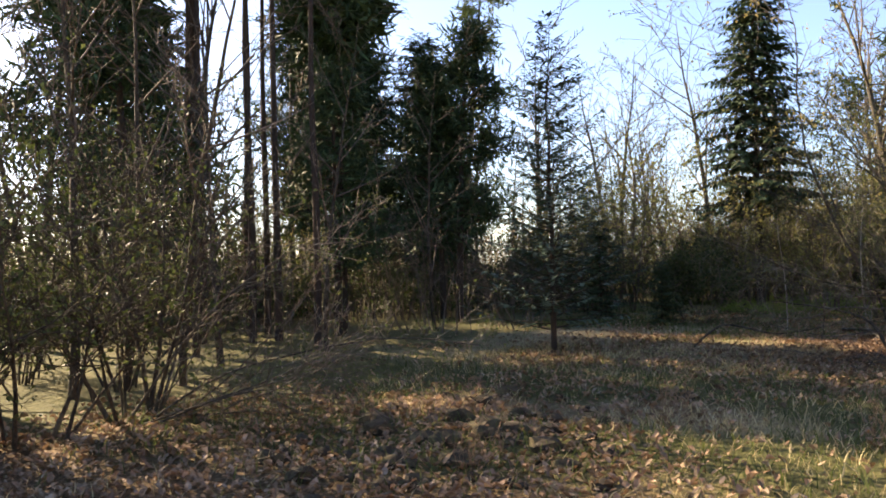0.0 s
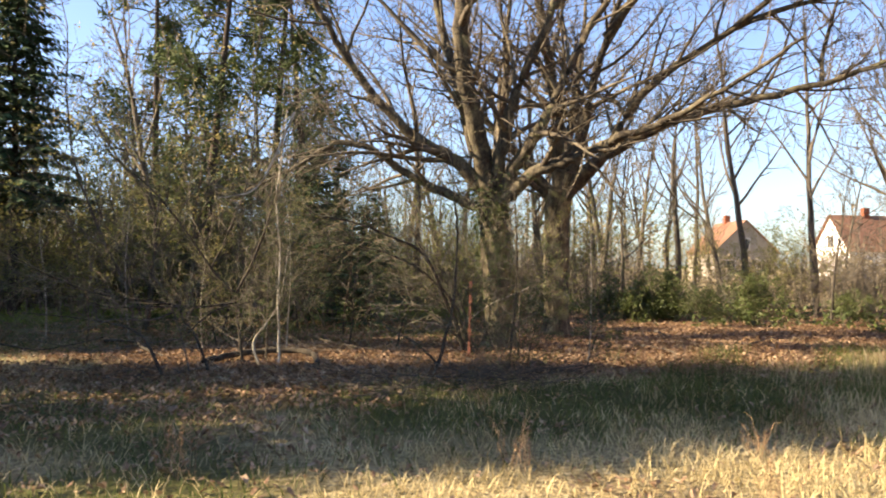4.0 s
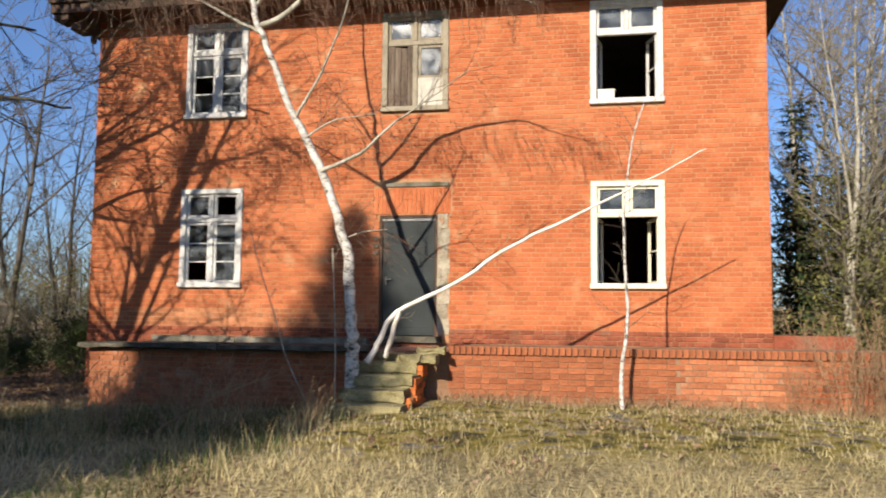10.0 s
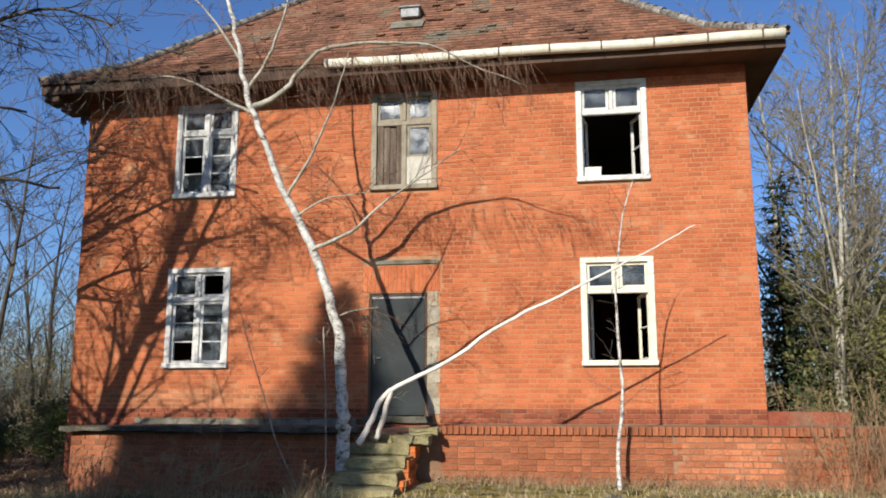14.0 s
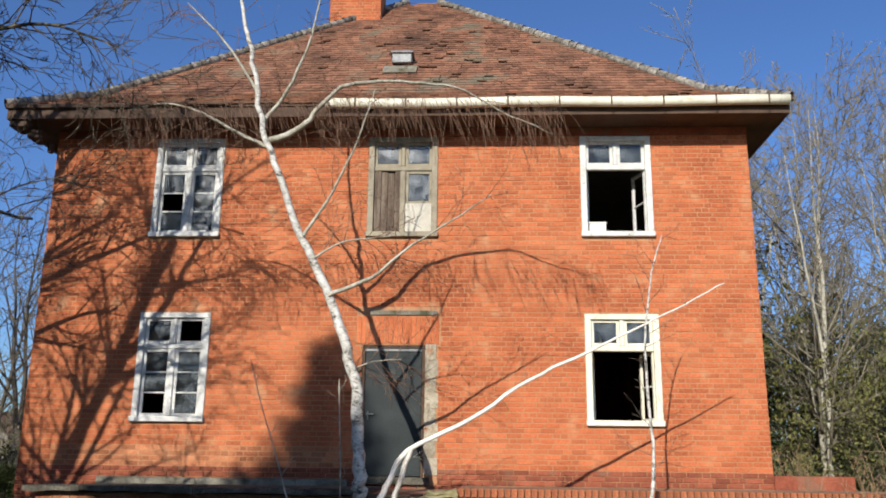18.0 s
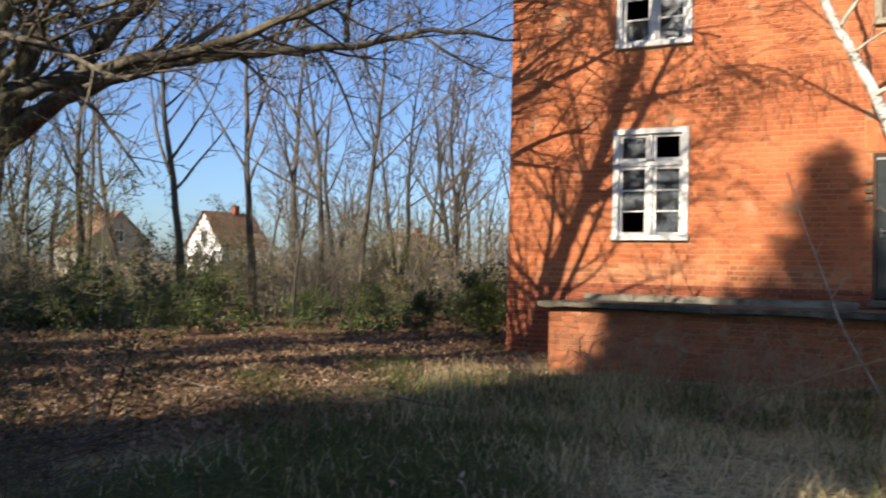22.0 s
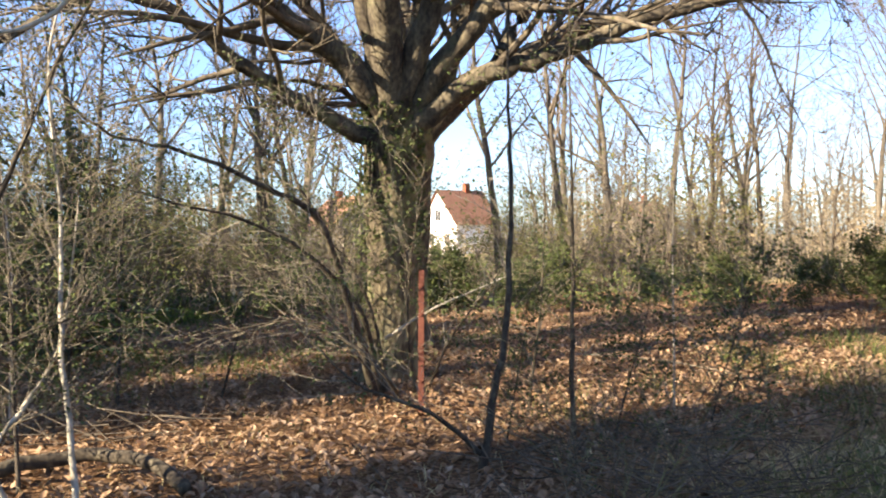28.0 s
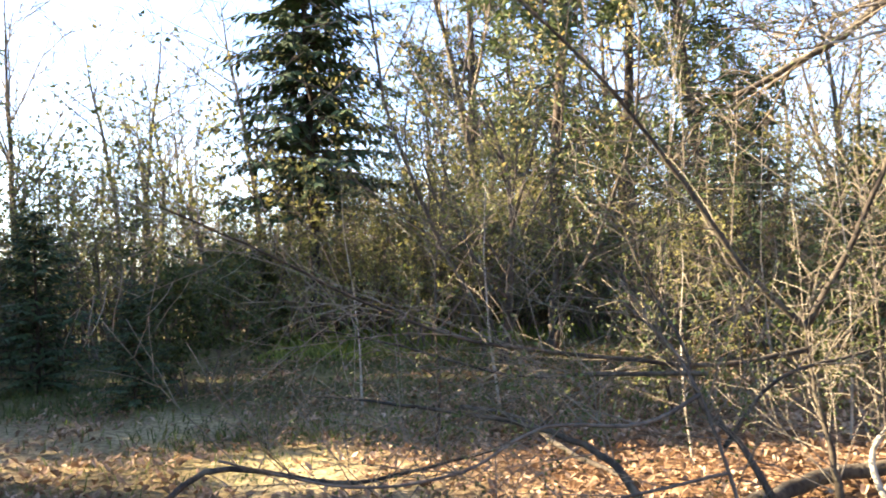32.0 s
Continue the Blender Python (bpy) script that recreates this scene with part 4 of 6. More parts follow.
def oak(name, trunk, r0, r1, limbs, label, seed):
    """An oak: a fluted trunk and hand-laid limbs that bear branches and twigs."""
    rng = random.Random(seed)
    root = empty(name, trunk[0], label, "tree", "old oaks")
    inv = Matrix.Translation([-c for c in trunk[0]])
    stem = Tubes()
    bark_flare(stem, trunk, r0, r1)
    made = [("trunk", stem)]
    for pts, a, b, tw, ln in limbs:
        main, twig = Tubes(), Tubes()
        limb((main, twig, twig, twig), rng, pts, a, b, 8, int(tw * 1.35), 3, ln, kids=(5, 5, 6), wander=0.2, lift=0.03, shrink=0.56, fine=0.005)
        made += [("limb", main), ("twig_spray", twig)]
    for nm, t in made:
        o = t.make(nm, {"trunk": M_OAKBARK, "limb": M_OAKLIMB_SHADED, "twig_spray": M_OAKTWIG}[nm], root)
        o.matrix_parent_inverse = inv
        if nm == "twig_spray":
            o["kind"] = "stuff"
        if nm == "trunk":
            for v in o.data.vertices:
                v.co += v.normal * (0.022 * noise.noise(V((v.co.x * 7, v.co.y * 7, v.co.z * 1.6))) + 0.012 * noise.noise(V((v.co.x * 24, v.co.y * 24, v.co.z * 5))))
    return root


oak("oak", [(-3.88, -8.42, -0.05), (-3.72, -8.55, 1.0), (-3.58, -8.68, 2.0), (-3.42, -8.82, 2.85)], 0.245, 0.27, [
    ([(-3.42, -8.82, 2.6), (-3.0, -9.35, 3.9), (-2.6, -9.75, 5.0), (-2.2, -9.8, 6.3), (-1.4, -9.7, 8.4), (-0.6, -9.6, 10.4), (-0.2, -9.5, 12.0)], 0.17, 0.08, 13, 2.4),
    ([(-3.45, -8.85, 2.6), (-3.5, -9.4, 3.2), (-3.75, -10.1, 3.6), (-3.9, -11.0, 4.5), (-3.7, -11.8, 5.6), (-3.5, -12.4, 6.8)], 0.15, 0.03, 12, 2.2),
    ([(-3.45, -8.8, 2.6), (-3.3, -9.2, 3.5), (-3.35, -9.5, 4.6), (-3.6, -9.8, 6.0), (-3.9, -10.0, 8.0)], 0.16, 0.03, 11, 2.2),
    ([(-3.4, -8.8, 2.6), (-2.9, -8.85, 3.5), (-2.5, -8.8, 4.3), (-2.0, -8.4, 5.6), (-1.7, -8.0, 7.4)], 0.15, 0.03, 11, 2.2),
    ([(-3.4, -8.75, 2.6), (-2.6, -8.5, 3.45), (-2.0, -8.3, 4.2), (-1.5, -8.0, 5.2), (-0.6, -7.4, 6.6)], 0.14, 0.03, 11, 2.0),
    ([(-3.35, -8.7, 2.5), (-2.65, -8.4, 3.0), (-2.1, -8.05, 3.15), (-1.5, -7.68, 3.4), (-0.8, -7.3, 3.6), (0.2, -6.9, 3.95), (1.2, -6.4, 4.5)], 0.13, 0.02, 13, 1.7),
    ([(-3.5, -8.9, 2.4), (-3.7, -9.6, 2.7), (-3.86, -10.2, 3.0), (-4.0, -10.8, 3.4), (-4.2, -11.4, 3.5), (-4.4, -12.0, 3.1), (-4.6, -12.8, 2.7)], 0.10, 0.02, 10, 1.5),
    ([(-3.5, -8.7, 2.6), (-4.0, -8.4, 3.8), (-4.6, -8.0, 5.2), (-5.2, -7.6, 7.2)], 0.15, 0.03, 10, 2.2),
    ([(-2.2, -9.8, 6.3), (-1.6, -9.2, 7.2), (-0.9, -8.6, 8.2), (-0.2, -8.0, 9.4)], 0.12, 0.03, 12, 2.4),
    ([(-2.0, -8.4, 5.6), (-1.0, -7.6, 6.6), (0.0, -7.0, 7.6), (0.8, -6.4, 8.6)], 0.10, 0.03, 12, 2.2),
], "old bare oak with a thick mossy trunk forking low", 4)
oak("oak", [(-5.52, -6.35, -0.05), (-5.4, -6.45, 1.1), (-5.25, -6.5, 2.1), (-5.1, -6.55, 3.0)], 0.25, 0.27, [
    ([(-5.1, -6.5, 2.7), (-4.6, -6.25, 3.3), (-4.1, -5.72, 3.8), (-3.2, -4.8, 4.3), (-2.5, -4.1, 4.5), (-1.6, -3.1, 4.75), (-0.5, -2.6, 5.0), (0.6, -2.0, 4.9)], 0.16, 0.02, 16, 1.9),
    ([(-2.6, -4.35, 5.8), (-1.2, -4.0, 6.5), (0.2, -3.8, 7.0), (1.3, -3.6, 7.3), (2.3, -3.5, 7.0)], 0.06, 0.012, 20, 1.5),
    ([(-1.7, -3.1, 4.72), (-1.75, -3.0, 5.4), (-1.5, -2.9, 6.3), (-1.3, -2.7, 7.4)], 0.055, 0.012, 8, 1.1),
    ([(-5.1, -6.45, 2.8), (-4.3, -5.95, 3.7), (-3.7, -5.45, 4.8), (-2.6, -4.35, 5.8), (-1.4, -3.2, 6.2), (0.0, -2.2, 6.2)], 0.14, 0.02, 14, 1.9),
    ([(-5.1, -6.55, 2.8), (-4.75, -6.8, 4.5), (-4.6, -7.2, 6.0), (-4.5, -7.6, 8.2), (-4.3, -7.8, 11.0)], 0.17, 0.03, 14, 2.6),
    ([(-5.1, -6.6, 2.8), (-5.3, -7.3, 3.6), (-5.8, -8.0, 4.6), (-6.3, -8.8, 6.2)], 0.13, 0.03, 10, 2.0),
    ([(-5.1, -6.5, 2.8), (-5.7, -6.0, 4.0), (-6.3, -5.4, 5.6), (-6.9, -4.8, 7.8)], 0.16, 0.03, 11, 2.4),
    ([(-5.05, -6.5, 2.8), (-4.4, -6.4, 4.2), (-3.9, -6.2, 5.8), (-3.2, -5.8, 7.8)], 0.15, 0.03, 11, 2.4),
    ([(-5.15, -6.5, 2.6), (-5.2, -7.0, 3.0), (-5.3, -7.7, 3.3), (-5.2, -8.6, 3.3)], 0.09, 0.02, 8, 1.4),
    ([(-4.5, -7.6, 7.8), (-3.6, -7.0, 8.8), (-2.6, -6.6, 10.0), (-1.6, -6.2, 11.4)], 0.13, 0.03, 12, 2.4),
    ([(-3.2, -5.8, 7.4), (-2.2, -5.2, 8.4), (-1.2, -4.8, 9.4), (-0.4, -4.4, 10.6)], 0.12, 0.03, 12, 2.2),
    ([(-3.9, -6.2, 5.8), (-2.8, -5.8, 6.9), (-1.6, -5.4, 7.7), (-0.4, -5.0, 8.2)], 0.10, 0.02, 12, 2.0),
], "second old bare oak with a long low limb towards the house", 9)


# ---- generic plants ----
def stuff(ob):
    ob["kind"] = "stuff"
    return ob


rng = random.Random(44)
spots = []
for _ in range(900):
    k, w = rng.random() ** 0.7, rng.uniform(-2.6, 1.0)
    r = 0.27 + rng.random() * 0.1
    spots.append((-3.88 + 0.46 * k + r * math.cos(w), -8.42 - 0.4 * k + r * math.sin(w), 0.5 + 2.3 * k))
tagged(leaf_mesh("trunk_ivy", spots, 0.026, M_SHRUB, None, rng, 2, False, 0.06), "sparse small-leaved ivy climbing the oak trunk", "ivy", kind="stuff")


def plant(name, at, label, category, group=""):
    return empty(name, at, label, category, group)


def bare_tree(name, seed, height, r, label, material=None, kids=(15, 6, 4), start=0.3, fork=False, group="bare woodland trees", fine=0.0065, twig=None):
    """A slim leafless tree at the origin."""
    rng = random.Random(seed)
    root = plant(name, (0, 0, 0), label, "tree", group)
    a, b, c = Tubes(), Tubes(), Tubes()
    grow((a, c, c, c), rng, V((0, 0, -0.1)), V((rng.uniform(-0.06, 0.06), rng.uniform(-0.06, 0.06), 1)), height, r, 0, 3, kids, 0.085, 0.05, 0.38, start, (7, 4, 3, 3), angle=(0.45, 1.05), fine=fine)
    if fork:
        grow((b, c, c, c), rng, V((0.05, 0.05, -0.1)), V((rng.uniform(-0.25, 0.25), rng.uniform(-0.25, 0.25), 1)), height * 0.85, r * 0.8, 0, 3, kids, 0.085, 0.05, 0.38, start, (7, 4, 3, 3), angle=(0.45, 1.05), fine=fine)
    a.make("trunk", material or M_BARK, root)
    if fork:
        b.make("second_trunk", material or M_BARK, root)
    stuff(c.make("bare_crown", twig or M_TWIG, root))
    return root


def place(ob, x, y, turn=0.0, size=1.0, lean=(0, 0), label=""):
    o = copy_thing(ob, Matrix.Translation((x, y, gz(x, y))) @ Euler((radians(lean[0]), radians(lean[1]), radians(turn))).to_matrix().to_4x4())
    o.scale = (size, size, size)
    if label:
        o["label"] = label
    return o


def settle(ob, x, y, turn=0.0, size=1.0):
    ob.location = (x, y, gz(x, y))
    ob.rotation_euler = (0, 0, radians(turn))
    ob.scale = (size, size, size)
    return ob


def frond_quads(v, f, p, d, side, length, width, rng):
    o = len(v)
    dr = V((0, 0, -1)) * length * rng.uniform(0.05, 0.4)
    a = p + side * width
    b = p - side * width
    t = p + d * length + dr
    m = p + d * length * 0.45 + dr * 0.3
    v.extend((tuple(p), tuple(m + side * width), tuple(t), tuple(m - side * width)))
    f.append((o, o + 1, o + 2, o + 3))


def conifer(name, seed, height, radius, label, needles, bare=0.04, spacing=0.26, frond=0.22, dense=9, droop=0.25, taper=0.85, ragged=0.25, group="conifers", trunk_r=None):
    """A spruce or fir: whorls of drooping boughs, each a spine with many needle sprays."""
    rng = random.Random(seed)
    root = plant(name, (0, 0, 0), label, "tree", group)
    t, boughs = Tubes(), Tubes()
    tr = trunk_r or height * 0.013
    sway = [V((rng.uniform(-0.01, 0.01) * height * i / 8, rng.uniform(-0.01, 0.01) * height * i / 8, height * i / 8 - 0.1)) for i in range(9)]
    t.add(sway, [tr * (1 - 0.93 * i / 8) for i in range(9)], 8)
    v, f = [], []
    z = height * bare
    while z < height * 0.985:
        k = z / height
        reach = radius * (1 - k) ** taper + 0.05
        if k < 0.15:
            reach *= 0.75 + 1.6 * k
        n = dense if k < 0.8 else max(4, dense - 3)
        off = rng.random() * 6.28
        for i in range(n):
            if rng.random() < 0.08:
                continue
            w = off + 6.2832 * i / n + rng.uniform(-0.3, 0.3)
            L = reach * rng.uniform(1 - ragged, 1 + ragged)
            d = V((math.cos(w), math.sin(w), rng.uniform(-0.1, 0.3) * (1 - 0.5 * k) + 0.35 * k))
            p = V((0, 0, z + rng.uniform(-0.5, 0.5) * spacing))
            pts = [p]
            m = max(3, int(L / 0.22))
            for j in range(m):
                d = (d + V((0, 0, -droop / m)) + rand_dir(rng) * 0.06).normalized()
                p = p + d * (L / m)
                pts.append(p)
            boughs.add(pts, [max(0.004, tr * 0.28 * (1 - k) * (1 - j / (m + 1))) for j in range(m + 1)], 3)
            side = d.cross(V((0, 0, 1))).normalized()
            steps = max(3, int(L / (frond * 0.30)))
            for j in range(steps):
                s = 0.12 + 0.88 * (j + rng.random()) / steps
                q = pts[0].lerp(pts[-1], s)
                fi = min(int(s * m), m - 1)
                q = pts[fi].lerp(pts[fi + 1], s * m - fi)
                fl = frond * rng.uniform(0.6, 1.2) * (1.15 - 0.55 * s)
                for sg in (-1, 1):
                    dd = (d * 0.65 + side * sg * rng.uniform(0.5, 1.0) + V((0, 0, rng.uniform(-0.45, 0.1)))).normalized()
                    frond_quads(v, f, q, dd, (dd.cross(V((rng.uniform(-0.5, 0.5), rng.uniform(-0.5, 0.5), 1)))).normalized(), fl, fl * 0.16, rng)
            frond_quads(v, f, pts[-1], d, side, frond * 0.8, frond * 0.12, rng)
        z += spacing * (1 - 0.45 * k)
    t.make("trunk", M_PINEBARK, root)
    stuff(boughs.make("boughwork", M_PINEBARK, root))
    stuff(mesh_ob("needle_foliage", v, f, needles, root))
    return root


def pine(name, seed, height, r, label, needles, crown_from=0.4, spread=2.2, per=9, size=0.17, group="tall pines", density=3.4):
    """A pine: a straight trunk and open boughs that end in needle tufts."""
    rng = random.Random(seed)
    root = plant(name, (0, 0, 0), label, "tree", group)
    t, b, c = Tubes(), Tubes(), Tubes()
    tips = []
    pts, rads = [], []
    p, d = V((0, 0, -0.1)), V((rng.uniform(-0.03, 0.03), rng.uniform(-0.03, 0.03), 1))
    for i in range(15):
        pts.append(p.copy())
        rads.append(r * (1 - 0.85 * i / 14))
        d = (d + rand_dir(rng) * 0.03 + V((0, 0, 0.05))).normalized()
        p = p + d * height / 14
    t.add(pts, rads, 9)
    n = int(height * density)
    for i in range(n):
        k = crown_from + (1 - crown_from) * (i + rng.random()) / n
        fi = min(int(k * 14), 13)
        q = pts[fi].lerp(pts[fi + 1], k * 14 - fi)
        w = rng.random() * 6.2832
        L = spread * (1.15 - k) ** 0.75 * rng.uniform(0.45, 1.2)
        grow((b, b, c), rng, q, V((math.cos(w), math.sin(w), rng.uniform(-0.15, 0.4))).normalized(), L, 0.035 * (1.2 - k) + 0.01, 1, 2, (7, 6), 0.14, -0.02, 0.5, 0.25, (8, 4, 3, 3), tips, (0.5, 1.0))
    t.make("trunk", M_PINEBARK, root)
    n0 = len(b.v)
    b.v, b.f = b.v + c.v, b.f + [tuple(i + n0 for i in q) for q in c.f]
    stuff(b.make("boughwork", M_PINEBARK, root))
    stuff(leaf_mesh("needle_foliage", [q for q, _ in tips], size, needles, root, rng, per, False, size * 2.2, 2.0, 0.13))
    return root


def shrub(name, seed, height, width, stems, label, leaves=None, leaf=0.035, per=5, group="undergrowth", bark=None, lean=0.5, top=2, kids=(7, 6, 4), r=0.016, wander=0.2, category="shrub"):
    """A many-stemmed shrub, leafy or bare."""
    rng = random.Random(seed)
    root = plant(name, (0, 0, 0), label, category, group)
    a, c = Tubes(), Tubes()
    tips = []
    for i in range(stems):
        w = rng.random() * 6.2832
        s = rng.random() ** 0.6 * width * 0.28
        d = V((math.cos(w) * lean * rng.random() * 1.3, math.sin(w) * lean * rng.random() * 1.3, 1)).normalized()
        grow((a, c, c), rng, V((math.cos(w) * s, math.sin(w) * s, -0.06)), d, height * rng.uniform(0.6, 1.1), r * rng.uniform(0.6, 1.3), 0, top, kids, wander, 0.02, 0.5, 0.2, (5, 3, 3, 3), tips, fine=0.0036)
    n0 = len(a.v)
    a.v, a.f = a.v + c.v, a.f + [tuple(i + n0 for i in q) for q in c.f]
    stuff(a.make("bare_crown", bark or M_TWIG, root))
    if leaves:
        stuff(leaf_mesh("foliage", [q for q, _ in tips], leaf, leaves, root, rng, per, False, leaf * 4.5))
    return root


# woodland stock
T1 = settle(bare_tree("bare_tree", 101, 10.5, 0.13, "slim bare grey tree among dead leaves"), -11.3, 3.7)
T2 = settle(bare_tree("bare_tree", 102, 12.0, 0.13, "tall slim bare grey woodland tree"), -10.2, 5.4)
T3 = settle(bare_tree("bare_tree", 103, 11.0, 0.125, "tall straight bare tree", start=0.4), -8.7, 8.5)
T4 = settle(bare_tree("bare_tree", 104, 9.0, 0.11, "forked bare tree with two stems", fork=True), -8.6, 10.9)
T5 = settle(bare_tree("bare_tree", 105, 7.0, 0.06, "thin young bare tree in woodland", kids=(14, 6, 4), start=0.22), -13.5, 0.5)
F1 = settle(bare_tree("bare_tree", 111, 10.0, 0.13, "distant slim bare woodland tree", kids=(12, 4, 3), fine=0.012), -24, 6)
F2 = settle(bare_tree("bare_tree", 112, 12.0, 0.15, "distant tall bare woodland tree", kids=(12, 4, 3), fine=0.012), -27, 14)
F3 = settle(bare_tree("bare_tree", 113, 8.5, 0.11, "distant forked bare woodland tree", kids=(11, 4, 3), fine=0.011, fork=True), -30, -2)
STOCK, FAR_STOCK = [T1, T2, T3, T4, T5], [F1, F2, F3]
rng = random.Random(77)
wood = []
for i in range(95):
    zone_i = i % 4
    if zone_i == 0:
        x, y = rng.uniform(-48, -12), rng.uniform(-4, 18)
    elif zone_i == 1:
        x, y = rng.uniform(-34, -7), rng.uniform(14, 48)
    elif zone_i == 2:
        x, y = rng.uniform(-48, -15), rng.uniform(-14, -2)
    else:
        x, y = rng.uniform(-50, -20), rng.uniform(-40, -14)
    # keep the view of the white house open
    if 0.9 < (y + 14.5) / max(0.1, (8 - x)) < 1.2:
        continue
    wood.append((x, y))
for x, y in wood:
    place(rng.choice(STOCK if math.hypot(x - 3, y + 13) < 19 else FAR_STOCK), x, y, rng.uniform(0, 360), rng.uniform(0.75, 1.25), (rng.uniform(-4, 4), rng.uniform(-4, 4)))
for x, y, s in ((-6.2, 1.8, 0.7), (-7.6, 13.5, 0.9), (-3.6, 6.5, 0.75), (-2.6, 9.5, 0.8), (-1.6, 7.0, 0.7), (-4.8, 16, 1.0), (-2.9, 3.6, 0.55), (-12.6, 9.0, 1.0)):
    place(rng.choice((T3, T5)), x, y, rng.uniform(0, 360), s)

# conifers of the clearing
settle(conifer("young_spruce", 1, 5.3, 1.35, "young blue-green spruce with open upswept boughs", M_NEEDLE_BLUE, 0.08, 0.19, 0.17, 7, -0.25, 0.7, 0.4, trunk_r=0.055), -1.75, -18.95, 20)
settle(conifer("spruce", 2, 10.3, 2.2, "tall dark spruce with drooping boughs", M_NEEDLE, 0.26, 0.27, 0.36, 10, 0.45, 0.72, 0.35), -14.3, -17.25)
SP3 = settle(conifer("fir", 3, 9.2, 2.1, "dense dark fir with ragged boughs", M_NEEDLE, 0.12, 0.3, 0.38, 11, 0.15, 0.55, 0.35), -14.0, -27.6)
place(SP3, -16.6, -28.4, 130, 0.92)
DF = settle(pine("dark_fir", 31, 7.4, 0.1, "dark fir with a dense domed crown on thin trunks", M_NEEDLE, 0.28, 1.75, 8, 0.16, "conifers", 5.4), -7.9, -23.5)
place(DF, -8.6, -24.3, 200, 0.9, label="dark fir with a dense domed crown on thin trunks")
place(DF, -10.2, -25.4, 80, 0.8)
SP4 = settle(conifer("small_spruce", 4, 3.4, 1.2, "small green spruce in the clearing", M_NEEDLE, 0.05, 0.2, 0.2, 9, 0.15, 0.7, 0.3), -9.4, -20.4, 0, 0.75)
place(SP4, -7.4, -18.5, 90, 0.42, label="knee-high young spruce beside dead leaves")
place(SP4, -8.8, -9.4, 140, 0.95, label="dark young spruce behind the oaks")
place(SP4, -10.6, -10.4, 230, 1.25, label="dark young spruce behind the oaks")
settle(conifer("tall_spruce", 7, 17.8, 7.0, "very tall dark pointed spruce at the clearing edge", M_NEEDLE, 0.64, 0.24, 0.36, 16, 0.35, 1.0, 0.12, trunk_r=0.19), -2.95, -27.4)
P1 = settle(pine("pine", 5, 17.5, 0.22, "tall dark pine with a dense crown", M_NEEDLE, 0.25, 2.8), -11.8, -29.5)
place(P1, -15.2, -33.0, 220, 0.9)
# Crowns stand above view, added to shade the terrace foot and the ground before it.
P3 = settle(pine("high_crowned_pine", 8, 13.3, 0.085, "tall slim pine, its dark high crown added for shade", M_NEEDLE, 0.7, 2.1, 9, 0.32, density=11), -2.6, -24.9)
for x, y, s, w in ((-3.4, -25.8, 0.93, 140), (-3.2, -26.1, 1.03, 260), (-2.3, -25.3, 1.0, 80), (-1.7, -26.0, 1.01, 10), (-4.2, -24.4, 0.68, 30), (-1.5, -23.2, 0.88, 110)):
    place(P3, x, y, w, s)
P4 = settle(pine("dense_pine", 9, 10.4, 0.16, "dark pine with dense boughs low on the trunk", M_NEEDLE, 0.26, 2.5, 9, 0.2, density=4.8), -9.6, -28.2)
place(P4, -12.4, -29.6, 260)
for x, y, s, w in ((-3.8, -24.3, 0.55, 300), (-0.5, -26.6, 0.82, 210), (-2.4, -29.8, 1.0, 330)):
    place(P4, x, y, w, s)
P2 = settle(pine("pine", 6, 13.5, 0.17, "green pine behind the thicket", M_NEEDLE_PINE, 0.15, 2.6), -15.8, -12.4)
place(P2, -19.0, -10.0, 70, 1.1)
place(P2, -14.0, -9.6, 170, 0.85)
place(P2, -21.5, -13.5, 300, 1.05)
place(P1, -20.0, -37.0, 40, 0.9)
place(P2, -26, -32, 60, 1.2)
place(SP3, -20, -34, 60, 1.3)
place(SP3, 22.0, 9.0, 10, 0.6)

# leafy thicket between spruce and oaks
S1 = settle(shrub("evergreen_shrub", 11, 2.0, 2.2, 9, "dark evergreen shrub in the undergrowth", M_SHRUB, 0.055, 5), -11.4, -10.6)
S2 = settle(shrub("olive_shrub", 12, 3.6, 2.6, 7, "olive-brown leafy thicket at the wood edge", M_OLIVE, 0.042, 5, r=0.022), -12.6, -15.2)
S3 = settle(shrub("bare_shrub", 13, 2.8, 2.6, 10, "bare twiggy shrub among dead leaves", None, r=0.016, top=3, kids=(4, 3, 2)), -9.4, -11.6)
settle(shrub("low_evergreen", 14, 0.9, 2.0, 14, "low dark green bramble under trees", M_SHRUB, 0.05, 6, lean=0.9, r=0.009), -9.5, -1.5)
S5 = settle(shrub("yellow_leaved_tree", 15, 7.0, 1.2, 2, "slender tree with withered yellow-green leaves", M_YELLOW, 0.042, 4, r=0.06, lean=0.15, category="tree", kids=(13, 6, 4), top=2), -9.8, -14.4, 0, 1.15)
place(S5, -11.6, -13.2, 130, 1.15, label="tall young tree holding pale withered leaves")
rng = random.Random(19)
